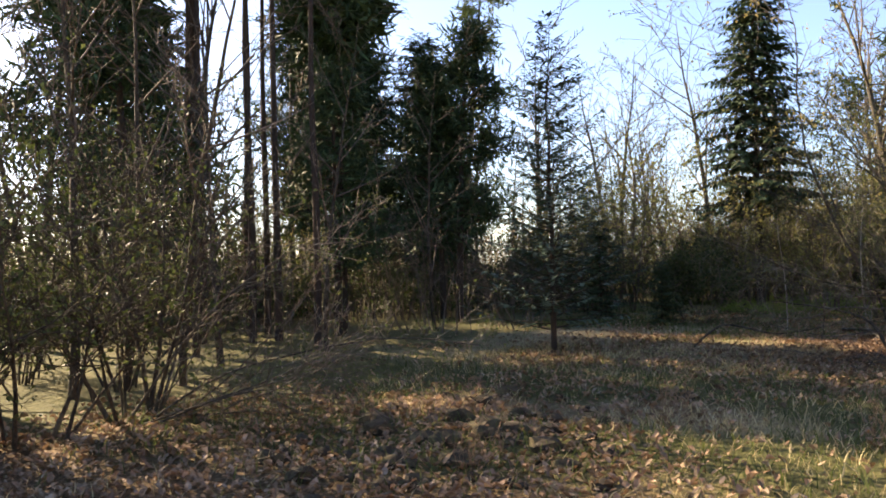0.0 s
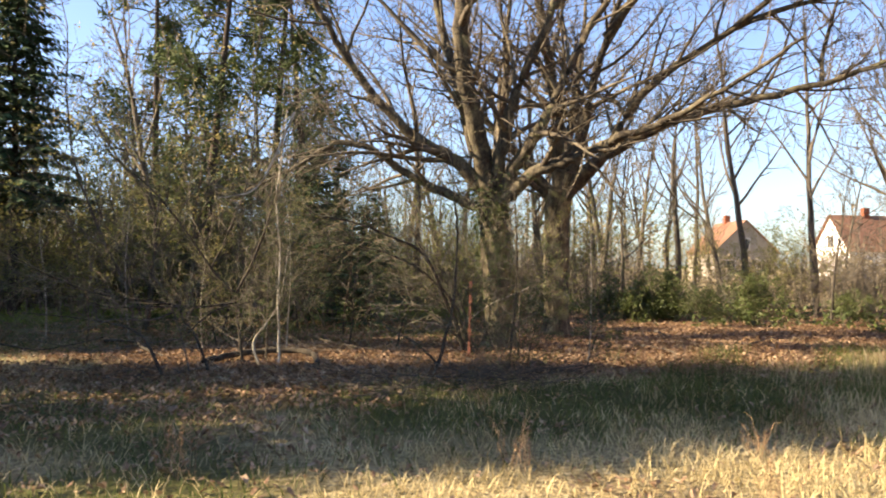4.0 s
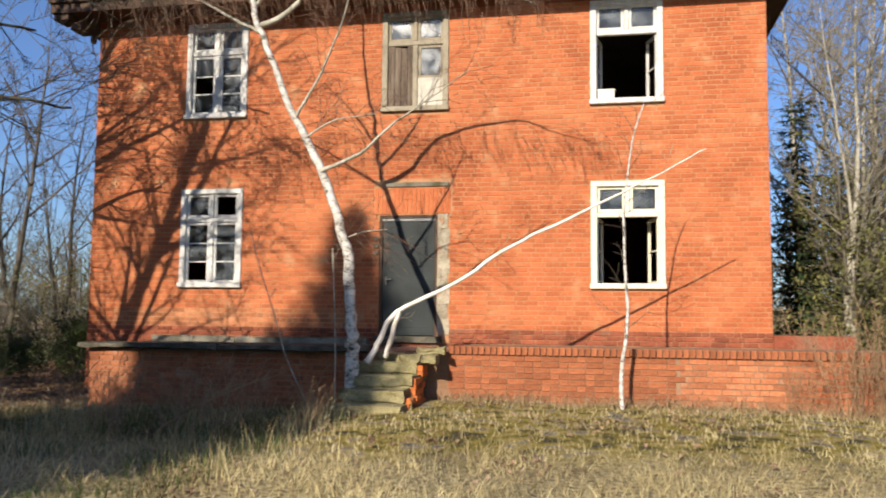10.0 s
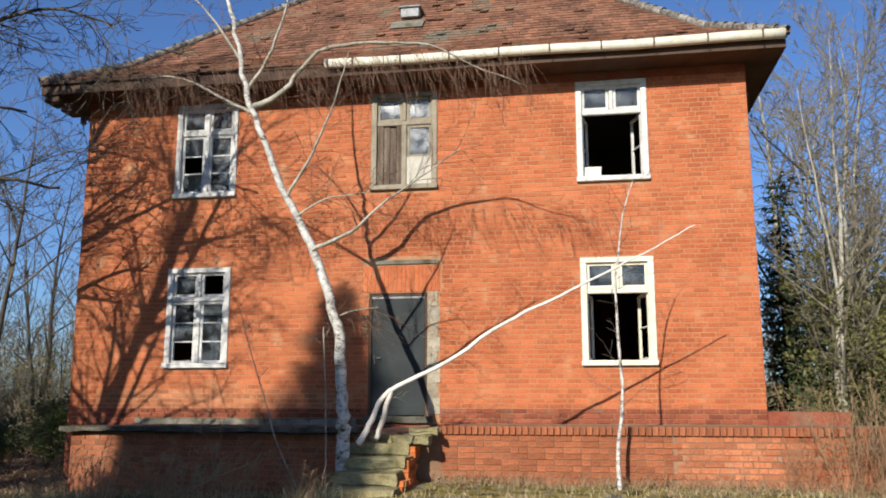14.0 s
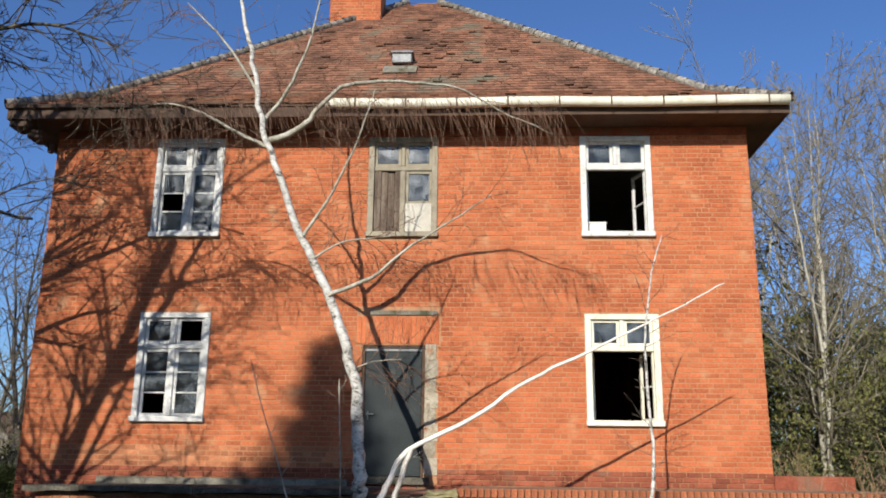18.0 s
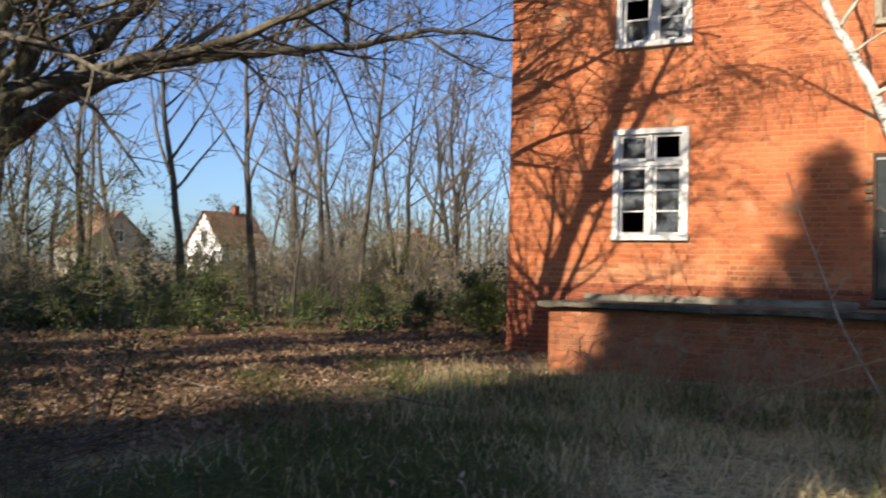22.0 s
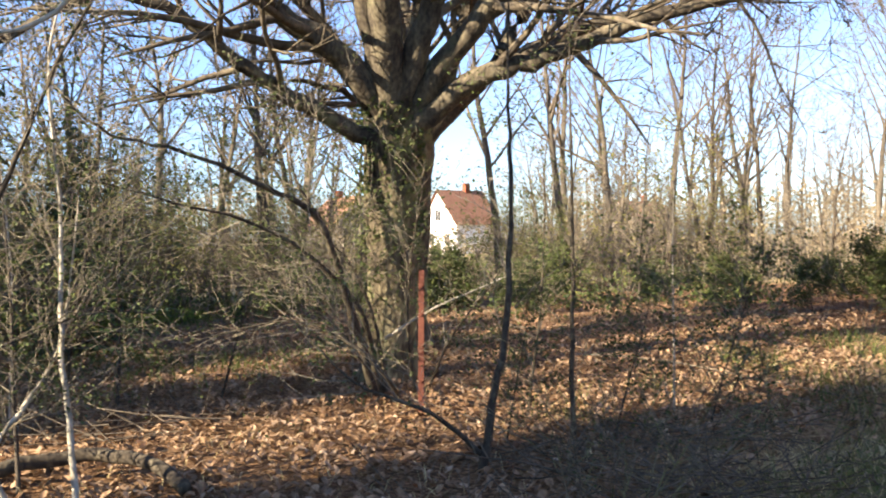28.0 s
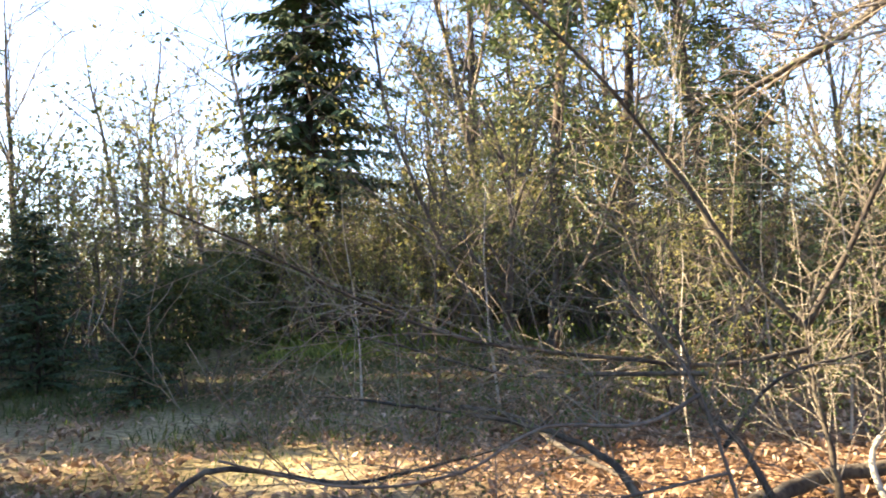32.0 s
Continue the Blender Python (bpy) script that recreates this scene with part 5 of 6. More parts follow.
for x0, x1, y0, y1, n, kinds in (
    (-20, -13, -17.5, -11, 11, (S3, S2, S3, S3)),
    (-13.5, -8.5, -12.5, -7.5, 8, (S3, S3, S2)),
    (-24, -13, -24, -17, 12, (S2, S1, S3)),
    (-17, -9, -8, -1, 8, (S3, S3, S2)),
    (-16, -7, 2, 15, 16, (S3, S3, S3, S2)),
    (-14, -3, 9, 20, 6, (S3,)),
    (-30, -14, -14, 16, 14, (S2, S3, S3)),
    (-16, 2, -33, -27, 14, (S2, S3, S1)),
    (1, 12, -33, -26, 9, (S2, S3, S1)),
    (-10, -3, -24, -20.5, 3, (S3,)),
):
    for _ in range(n):
        x, y = rng.uniform(x0, x1), rng.uniform(y0, y1)
        k = rng.choice(kinds)
        place(k, x, y, rng.uniform(0, 360), rng.uniform(0.6, 1.15))
place(S1, -8.2, -18.1, 40, 0.8, label="small dark evergreen bush in the clearing")
for x, y, s in ((-0.9, 0.9, 1.0), (-1.6, 1.5, 1.1), (-2.3, 0.8, 0.8)):
    place(S1, x, y, rng.uniform(0, 360), s * 0.6, label="green shrub beside the house corner")
# All but the first stand out of view, added to shade the clearing floor.
for x, y, s, w in ((-7.4, -33.5, 1.25, 140), (5.8, -26.6, 0.75, 260), (7.6, -27.2, 0.76, 10), (9.6, -26.8, 0.74, 190)):
    place(SP3, x, y, w, s, label="dark fir with ragged boughs, mostly added unseen for shade")
for x, y, s in ((0.5, -28, 0.9), (3.2, -30, 1.0), (5.4, -27.5, 0.8), (7.6, -29, 0.9), (9.8, -27, 0.8), (2.0, -33, 1.1), (6.2, -34, 1.1), (-5.5, -31, 1.0), (-8.6, -29, 0.9), (-7.4, -34, 1.1)):
    place(rng.choice(STOCK), x, y, rng.uniform(0, 360), s)
for x, y, s in ((-6.9, -1.4, 0.45), (-7.5, 0.6, 0.6), (-6.3, 2.4, 0.4), (-5.0, 3.3, 0.5), (-3.4, 5.2, 0.45), (-9.4, -0.8, 0.65)):
    place(S1, x, y, rng.uniform(0, 360), s)
for x, y, s in ((-15.2, -13.4, 1.1), (-16.8, -15.0, 1.2), (-13.9, -12.2, 0.9), (-18.0, -12.6, 1.3), (-16.2, -10.8, 1.1)):
    place(S1, x, y, rng.uniform(0, 360), s)
for x, y, s in ((-13.2, -20.6, 1.15), (-14.4, -18.4, 1.3), (-15.5, -15.4, 1.2)):
    place(S2, x, y, rng.uniform(0, 360), s)
# multi-stemmed hazel in the foreground
HZ = shrub("hazel", 41, 3.0, 1.1, 9, "many-stemmed dark hazel with fine twigs and small leaves", M_SHRUB, 0.028, 1, group="hazels", r=0.022, lean=0.55, top=3, kids=(8, 5, 3), wander=0.14, bark=M_DARKBARK)
settle(HZ, 4.85, -20.8, 0)
place(HZ, 3.4, -22.6, 250, 0.95)
place(HZ, 6.3, -21.7, 140, 0.9)
EV = settle(shrub("leafy_evergreen", 43, 2.5, 1.5, 9, "leafy evergreen bush with dark stems beside the hazel", M_SHRUB, 0.034, 2, r=0.02, lean=0.6, kids=(8, 6, 4), bark=M_DARKBARK), 6.05, -20.95)
for x, y, s in ((3.5, -24.3, 0.8), (2.2, -25.2, 0.75), (7.0, -21.2, 0.8)):
    place(EV, x, y, rng.uniform(0, 360), s)
# long low boughs swept out from the foot of the hazel
for i in range(7):
    bough = plant("hazel_bough", (4.7, -20.5, 0), "low spreading hazel bough with fine bare twigs", "branch", "hazel boughs")
    bt, tw = Tubes(), Tubes()
    a = V((rng.uniform(-0.3, 0.3), rng.uniform(-0.3, 0.3), gz(4.7, -20.5) - 0.02))
    w = rng.uniform(-0.55, 0.75)
    grow((bt, tw, tw, tw), rng, a, V((-0.43 * math.cos(w) + 0.9 * math.sin(w), 0.9 * math.cos(w) + 0.43 * math.sin(w), rng.uniform(0.15, 0.7))).normalized(), rng.uniform(1.4, 2.9), rng.uniform(0.007, 0.014), 0, 2, (9, 5), 0.2, -0.02, 0.4, 0.25, (5, 4, 3, 3))
    bt.make("stem", M_TWIG, bough)
    stuff(tw.make("twig_spray", M_TWIG, bough))
D1 = settle(bare_tree("dark_bare_tree", 131, 7.0, 0.06, "slim dark bare tree behind the hazel", M_DARKBARK, (14, 5, 4), 0.2, group="young trees behind the hazel", fine=0.0045), 4.1, -22.6)
for x, y, s, ln in ((3.0, -22.0, 0.9, (4, 9)), (2.4, -23.6, 1.0, (2, -4)), (1.2, -23.0, 0.95, (-4, 3)), (0.2, -24.4, 1.1, (2, 2)), (4.9, -23.8, 1.05, (4, -3)), (-0.9, -22.6, 0.8, (0, 4)), (-5.2, -22.8, 0.8, (3, 0))):
    place(D1, x, y, rng.uniform(0, 360), s, ln)

# ---- trees beside the house ----
T6 = settle(bare_tree("pale_bare_tree", 106, 8.5, 0.08, "pale slender bare tree beside the house", M_PALEBARK, (16, 7, 5), 0.15, True, "trees beside the house", 0.006, M_BRUSHSTEM), 13.9, 2.6)
for x, y, s in ((14.8, 4.6, 1.0), (16.0, 3.4, 0.8), (15.6, 6.8, 1.2), (17.4, 5.6, 1.1), (18.6, 8.5, 1.35), (20.6, 7.0, 1.15), (14.4, 7.5, 1.3), (22.5, 10.5, 1.3), (19.8, 12.5, 1.5), (17.0, 11.0, 1.4), (24.5, 8.2, 1.2)):
    place(T6, x, y, rng.uniform(0, 360), s, (rng.uniform(-5, 5), rng.uniform(-5, 5)))
for x, y, s in ((15.2, 1.6, 0.9), (16.2, 2.4, 1.0), (17.6, 2.0, 1.2), (16.8, 4.6, 1.3), (18.9, 4.2, 1.3), (20.5, 5.0, 1.4), (14.6, 3.0, 0.7)):
    place(S1, x, y, rng.uniform(0, 360), s)
for x, y, s in ((14.6, 1.2, 0.7), (15.8, 0.6, 0.6), (19.5, 6.5, 1.1), (22, 7.5, 1.2), (18, 7, 1.1), (24, 10, 1.3)):
    place(S2, x + 0.6, y + 0.9, rng.uniform(0, 360), s * 1.2)
    place(S2, x + 1.2, y + 2.2, rng.uniform(0, 360), s)
S6 = settle(shrub("tall_green_shrub", 16, 4.6, 3.4, 12, "tall olive-green shrub beside the house", M_OLIVE, 0.065, 7, r=0.03, lean=0.5), 16.4, 5.0)
for x, y, s in ((15.2, 2.6, 0.72), (17.2, 2.4, 0.85), (19.4, 2.6, 0.9), (18.6, 4.0, 0.9), (17.6, 7.6, 1.1), (20.4, 6.6, 1.1), (22.6, 6.0, 1.0), (20.8, 10.0, 1.2), (24.6, 9.4, 1.2), (15.6, 8.2, 1.0)):
    place(S6, x, y, rng.uniform(0, 360), s)
settle(conifer("ivy_clad_trunk", 61, 6.2, 0.5, "dead trunk wrapped in dark ivy", M_NEEDLE, 0.05, 0.2, 0.2, 8, 0.3, 0.25, 0.4, trunk_r=0.1), 13.7, 5.6)

# ---- birch, bleached branch and sapling in front of the house ----
rng = random.Random(51)
birch = empty("birch", (5.88, -2.95, 0.2), "leaning white-barked birch growing beside the steps", "tree")
inv = Matrix.Translation((-5.88, 2.95, -0.2))
bt, bb, bw = Tubes(), Tubes(), Tubes()
acc = (bt, bb, bw, bw)
limb((bt, bb, bw, bw), rng, [(5.85, -2.95, 0.1), (5.93, -3.08, 0.9), (5.92, -3.1, 1.27), (5.86, -3.1, 2.15), (5.69, -3.1, 2.8), (5.39, -3.12, 3.58), (5.06, -3.2, 4.25), (4.72, -3.36, 5.15), (4.46, -3.46, 5.9), (4.3, -3.6, 6.85), (4.17, -3.65, 7.4), (4.02, -3.75, 8.4), (3.9, -3.8, 9.6)], 0.105, 0.012, 10, 12, 3, 0.9, level=2, kids=(6, 5, 4), lift=-0.01)
for pts, r in (
    ([(4.64, -3.38, 5.58), (5.1, -3.4, 5.8), (5.32, -3.4, 6.1), (5.65, -3.4, 6.42), (6.35, -3.25, 6.52), (7.1, -3.1, 6.5), (7.75, -2.95, 6.2), (8.5, -2.8, 5.9)], 0.05),
    ([(4.6, -3.4, 5.9), (4.9, -3.5, 6.3), (5.2, -3.7, 7.0), (5.4, -3.9, 8.0)], 0.035),
    ([(5.55, -3.16, 3.5), (6.1, -3.15, 3.75), (6.5, -3.2, 4.1), (7.1, -3.25, 4.5), (7.6, -3.3, 4.85)], 0.032),
    ([(5.2, -3.25, 4.3), (5.55, -3.3, 4.9), (5.85, -3.4, 5.6), (6.05, -3.5, 6.3)], 0.028),
    ([(5.35, -3.2, 4.0), (5.7, -3.1, 4.25), (6.3, -3.0, 4.35)], 0.018),
    ([(4.7, -3.4, 5.5), (4.2, -3.3, 5.75), (3.6, -3.2, 6.1), (3.0, -3.1, 6.3), (2.4, -3.0, 6.25)], 0.03),
    ([(4.5, -3.5, 6.3), (4.0, -3.6, 7.0), (3.4, -3.6, 7.6)], 0.025),
    ([(5.85, -3.1, 2.5), (6.15, -3.15, 2.62), (6.5, -3.2, 2.65)], 0.012),
):
    pts = [(x - 0.12 * max(0.0, 1 - i / 4), y, z) for i, (x, y, z) in enumerate(pts)]
    limb((bb, bw, bw, bw), rng, pts, r, 0.006, 6, 16, 3, 0.75, level=2, kids=(6, 6, 4), lift=-0.06)
# weeping twigs
for _ in range(420):
    x = rng.uniform(2.3, 8.6)
    z = 6.25 - 0.06 * (x - 5.5) ** 2 * 0.4 + rng.uniform(-0.1, 0.25)
    p = V((x, -3.15 + rng.uniform(-0.3, 0.3), z))
    L = rng.uniform(0.3, 0.9)
    d = V((rng.uniform(-0.1, 0.6), rng.uniform(-0.2, 0.2), -0.4))
    pts = [p]
    for _k in range(4):
        d = (d + V((0, 0, -0.25)) + rand_dir(rng) * 0.1).normalized()
        pts.append(pts[-1] + d * L / 4)
    bw.add(pts, [0.0036, 0.0033, 0.003, 0.0026, 0.002], 3)
for nm, t, m in (("trunk", bt, M_BIRCH), ("branchwork", bb, M_PALEBARK), ("twig_spray", bw, M_BIRCHTWIG)):
    o = t.make(nm, m, birch)
    if nm != "trunk":
        stuff(o)
    o.matrix_parent_inverse = inv
dead = empty("dead_branch", (6.16, -2.95, 0.85), "long bleached dead branch leaning across the front", "branch")
inv = Matrix.Translation((-6.16, 2.95, -0.85))
db, dw = Tubes(), Tubes()
limb((db, dw, dw, dw), rng, [(6.12, -2.95, 0.80), (6.3, -2.92, 1.12), (6.52, -2.9, 1.5), (7.3, -2.8, 1.9), (8.12, -2.72, 2.44), (8.9, -2.66, 2.83), (9.6, -2.62, 3.17), (10.1, -2.6, 3.42), (10.8, -2.6, 3.79)], 0.046, 0.008, 8, 5, 3, 0.35, level=2, kids=(3, 3))
limb((db, dw, dw, dw), rng, [(6.32, -2.75, 0.86), (6.45, -2.83, 1.2), (6.56, -2.88, 1.55)], 0.04, 0.035, 7, 0)
for nm, t in (("stem", db), ("twig_spray", dw)):
    o = t.make(nm, M_DEADWHITE if nm == "stem" else M_TWIG_PALE, dead)
    if nm == "twig_spray":
        stuff(o)
    o.matrix_parent_inverse = inv
sap = empty("birch_sapling", (9.65, -2.78, 0.2), "thin white birch sapling in front of the terrace wall", "tree")
inv = Matrix.Translation((-9.65, 2.78, -0.2))
sb, sw = Tubes(), Tubes()
limb((sb, sw, sw, sw), rng, [(9.65, -2.8, 0.1), (9.63, -2.72, 0.7), (9.73, -2.64, 1.47), (9.68, -2.6, 2.41), (9.71, -2.6, 3.2), (9.81, -2.65, 3.91), (9.97, -2.68, 4.45)], 0.034, 0.008, 7, 14, 3, 0.5, level=2, kids=(4, 3), lift=0.02)
for nm, t in (("stem", sb), ("twig_spray", sw)):
    o = t.make(nm, M_BIRCH if nm == "stem" else M_TWIG, sap)
    if nm == "twig_spray":
        stuff(o)
    o.matrix_parent_inverse = inv
for nm, pts, r, m, lb in (
    ("bare_pole", [(5.72, -3.15, 0.2), (5.68, -3.1, 1.3), (5.62, -3.1, 2.4)], 0.014, M_PALEBARK, "upright thin grey stem"),
    ("leaning_stick", [(5.55, -3.6, 0.1), (5.15, -3.55, 0.85), (4.95, -3.5, 1.4), (4.7, -3.5, 2.1), (4.55, -3.5, 2.6)], 0.011, M_PALEBARK, "thin leaning grey stick"),
):
    rt = empty(nm, pts[0], lb, "stick")
    t = Tubes()
    w = Tubes()
    limb((t, w, w, w), rng, pts, r, r * 0.5, 6, 3, 3, 0.3, level=2, kids=(3, 3))
    for n2, k in (("stem", t), ("twig_spray", w)):
        o = k.make(n2, m, rt)
        if n2 == "twig_spray":
            stuff(o)
        o.matrix_parent_inverse = Matrix.Translation([-c for c in pts[0]])

# ---- near branches, log and post beside the oaks ----
rng = random.Random(91)


def sprig(name, label, lines, bark, twig_len=0.5, twigs=9, leaves=None, r=0.014, r1=0.004, sides=6, category="sapling"):
    """A sapling or branch along given lines, with its twigs and buds."""
    at = lines[0][0]
    root = empty(name, at, label, category)
    inv2 = Matrix.Translation([-c for c in at])
    c = Tubes()
    tips = []
    for ln in lines:
        a = Tubes()
        scale = ln[-1] if isinstance(ln[-1], float) else 1.0
        pts = [p for p in ln if not isinstance(p, float)]
        limb((a, c, c, c), rng, pts, r * scale * 1.2, r1, sides, int(twigs * 1.6), 3, twig_len * 1.35, level=2, least=0.003, kids=(5, 5, 5), lift=0.02, wander=0.2, tips=tips, fine=0.0018)
        o = a.make("stem", bark, root)
        o.matrix_parent_inverse = inv2
    # Paler tan than the other bare twigs, to paint them as sunlit.
    o = stuff(c.make("twig_spray", M_BRUSHSTEM, root))
    o.matrix_parent_inverse = inv2
    if leaves:
        o = leaf_mesh("bud_foliage", [q for q, _ in tips], 0.016, leaves, root, rng, 3, False, 0.07)
        o.matrix_parent_inverse = inv2
    return root


sprig("forked_sapling", "dark forked sapling with fine green buds", [
    [(-2.52, -13.15, -0.05), (-2.5, -13.19, 0.25), (-2.6, -13.23, 0.64), (-2.65, -13.24, 1.01), 1.9],
    [(-2.65, -13.24, 1.01), (-2.64, -13.57, 1.34), (-2.59, -13.99, 1.95), (-2.45, -14.48, 2.51), (-2.25, -14.94, 2.88), (-2.04, -15.3, 3.3), 1.4],
    [(-2.65, -13.24, 1.01), (-2.52, -13.06, 1.4), (-2.34, -12.88, 1.93), (-2.13, -12.76, 2.4), (-1.8, -12.6, 2.92), (-1.5, -12.5, 3.4), 1.4],
    [(-2.64, -13.25, 0.88), (-2.57, -13.81, 0.83), (-2.49, -14.5, 0.92), (-2.31, -15.13, 1.04), (-2.06, -15.67, 1.27), (-1.75, -16.07, 1.51), (-1.3, -16.4, 1.7), 1.0],
], M_DARKBARK, 0.75, 19, M_SHRUB)
sprig("hazel_shoots", "low arching hazel shoots over the leaves", [
    [(5.1, -20.5, 0.0), (4.8, -19.9, 0.42), (4.5, -19.2, 0.64), (4.1, -18.4, 0.76), (3.8, -17.7, 0.68), 1.0],
    [(5.15, -20.4, 0.0), (5.0, -19.8, 0.25), (4.8, -19.1, 0.5), (4.55, -18.5, 0.85), 0.9],
    [(5.2, -20.5, 0.0), (5.2, -19.9, 0.2), (5.0, -19.4, 0.35), (4.9, -18.9, 0.4), 0.9],
    [(5.1, -20.6, 0.1), (4.9, -20.0, 0.9), (4.6, -19.3, 1.5), (4.2, -18.5, 1.9), 1.2],
], M_BARK, 0.4, 10, M_SHRUB, r=0.011, category="shrub")
sprig("low_branch", "low bare branch close to the ground", [
    [(-1.7, -13.95, 0.0), (-1.75, -14.05, 0.45), (-1.77, -14.16, 0.8), (-2.05, -14.2, 1.0), (-2.3, -14.4, 1.25), 1.2],
    [(-1.77, -14.16, 0.8), (-1.66, -14.47, 0.7), (-1.56, -14.9, 0.73), (-1.38, -15.27, 0.6), (-1.19, -15.69, 0.61), (-0.97, -16.13, 0.78), 1.0],
    [(-1.75, -14.05, 0.45), (-1.6, -14.6, 0.4), (-1.5, -15.1, 0.35), (-1.5, -15.8, 0.5), 0.8],
], M_BARK, 0.45, 9, r=0.009)
sprig("pale_sapling", "pale grey-barked sapling beside the fallen log", [
    [(-2.15, -12.7, -0.03), (-2.2, -12.7, 0.4), (-2.27, -12.7, 0.86), (-2.29, -12.68, 1.39), (-2.29, -12.68, 1.72), (-2.23, -12.75, 2.38), (-2.11, -12.71, 2.9), (-1.96, -12.66, 3.6), 1.25],
    [(-2.3, -12.95, 0.0), (-2.44, -13.02, 0.3), (-2.4, -12.84, 0.59), (-2.37, -12.68, 0.85), (-2.36, -12.6, 1.25), (-2.34, -12.55, 1.7), 1.3],
], M_PALEBARK, 0.6, 16, M_SHRUB)
sprig("dark_sapling", "thin dark upright sapling near the oak", [[(-0.81, -10.85, -0.05), (-0.81, -10.72, 0.39), (-0.77, -10.6, 0.94), (-0.74, -10.57, 1.86), (-0.71, -10.63, 2.38), (-0.57, -10.74, 3.4), 2.0], [(-0.82, -10.8, 0.1), (-1.0, -11.1, 0.4), (-1.33, -11.4, 0.6), (-1.7, -11.6, 1.0), 1.2]], M_DARKBARK, 0.55, 9, M_SHRUB)
sprig("dark_sapling", "slim dark sapling near the oak", [[(-0.82, -9.75, -0.05), (-0.89, -9.65, 0.49), (-0.9, -9.58, 1.51), (-0.87, -9.64, 2.32), (-0.74, -9.8, 3.6), 1.5]], M_DARKBARK, 0.5, 9, M_SHRUB)
sprig("dark_sapling", "slim dark sapling by the log", [[(-2.62, -12.8, -0.03), (-2.71, -12.78, 0.59), (-2.77, -12.76, 1.17), (-2.78, -12.79, 1.9), 0.9]], M_BARK, 0.4, 7)
sprig("oak_shoots", "dark arching shoots around the foot of the oak", [
    [(-3.12, -9.4, -0.03), (-3.09, -9.5, 0.17), (-2.98, -9.87, 0.94), (-2.89, -10.26, 1.61), (-2.91, -10.77, 1.87), (-3.03, -11.41, 2.11), (-3.07, -11.95, 2.2), (-2.98, -12.33, 2.42), 2.6],
    [(-3.14, -9.3, -0.03), (-3.12, -9.39, 0.15), (-3.02, -9.7, 0.84), (-3.11, -10.25, 1.36), (-3.19, -10.78, 1.62), (-3.36, -11.41, 1.79), (-3.46, -11.97, 1.93), 2.1],
    [(-3.1, -9.3, -0.03), (-3.03, -9.48, 0.62), (-3.05, -9.72, 1.18), (-3.08, -9.96, 1.43), 1.5],
    [(-2.9, -10.2, 1.58), (-3.0, -10.4, 1.95), (-2.95, -10.5, 2.4), 1.2],
    [(-2.9, -9.3, -0.03), (-2.63, -9.89, 0.4), (-2.83, -10.2, 0.69), (-3.04, -10.57, 0.81), (-3.37, -11.22, 0.68), 1.1],
    [(-3.1, -8.9, -0.03), (-2.9, -9.2, 0.6), (-2.75, -9.3, 1.3), (-2.65, -9.2, 2.0), 0.9],
    [(-3.2, -8.6, -0.03), (-2.8, -8.7, 0.5), (-2.5, -8.6, 0.9), (-2.2, -8.5, 1.3), 0.9],
    [(-3.3, -9.1, -0.03), (-3.5, -9.6, 0.7), (-3.8, -10.1, 1.2), (-4.2, -10.5, 1.7), 1.0],
], M_DARKBARK, 0.6, 12, M_SHRUB, r=0.016, category="shrub")
sprig("pale_fallen_branch", "pale dead branch propped against the oak", [[(-3.0, -9.4, 0.55), (-2.59, -9.18, 0.83), (-2.33, -8.96, 0.97), (-2.04, -8.74, 1.12), 0.9]], M_PALEBARK, 0.3, 3, category="branch")
sprig("overhead_branch", "broken pale-ended branch hanging overhead", [[(-1.0, -12.75, 3.4), (-1.13, -13.03, 2.7), (-1.28, -13.2, 2.41), (-1.41, -13.43, 2.33), (-1.49, -13.65, 2.3), 1.1]], M_PALEBARK, 0.4, 6, category="branch")
def thin_sapling(name, seed, h, r, label, leaves, bark, leaf=0.017):
    """A slender understorey sapling with many fine long twigs and opening buds."""
    rng2 = random.Random(seed)
    root = plant(name, (0, 0, 0), label, "sapling", "understorey saplings")
    a, c = Tubes(), Tubes()
    tips = []
    grow((a, c, c, c), rng2, V((0, 0, -0.05)), V((rng2.uniform(-0.15, 0.15), rng2.uniform(-0.15, 0.15), 1)), h, r, 0, 3, (15, 6, 4), 0.13, 0.02, 0.42, 0.18, (6, 4, 3, 3), tips, (0.7, 1.35), fine=0.0018)
    a.make("stem", bark, root)
    stuff(c.make("twig_spray", M_TWIG, root))
    stuff(leaf_mesh("bud_foliage", [q for q, _ in tips], leaf, leaves, root, rng2, 2, False, 0.07))
    return root


U1 = settle(thin_sapling("understorey_sapling", 141, 3.4, 0.018, "slender sapling with fine twigs and green buds", M_SHRUB, M_DARKBARK), -5.2, -13.2)
U2 = settle(thin_sapling("understorey_sapling", 142, 2.6, 0.014, "thin pale sapling with arching twigs", M_OLIVE, M_PALEBARK), -4.2, -12.2)
rng = random.Random(92)
for x, y, s in ((-5.9, -12.0, 1.1), (-6.4, -14.6, 1.2), (-4.6, -15.3, 0.9), (-7.2, -12.9, 1.3), (-5.0, -10.9, 1.0), (-6.6, -10.6, 1.2), (-3.6, -13.6, 0.7), (-7.9, -11.2, 1.3), (-7.0, -16.0, 1.0), (-4.4, -10.2, 0.8), (-1.6, -9.2, 0.8), (-0.6, -8.6, 0.9), (-8.4, -14.2, 1.4)):
    place(rng.choice((U1, U2, U1)), x, y, rng.uniform(0, 360), s, (rng.uniform(-9, 9), rng.uniform(-9, 9)))
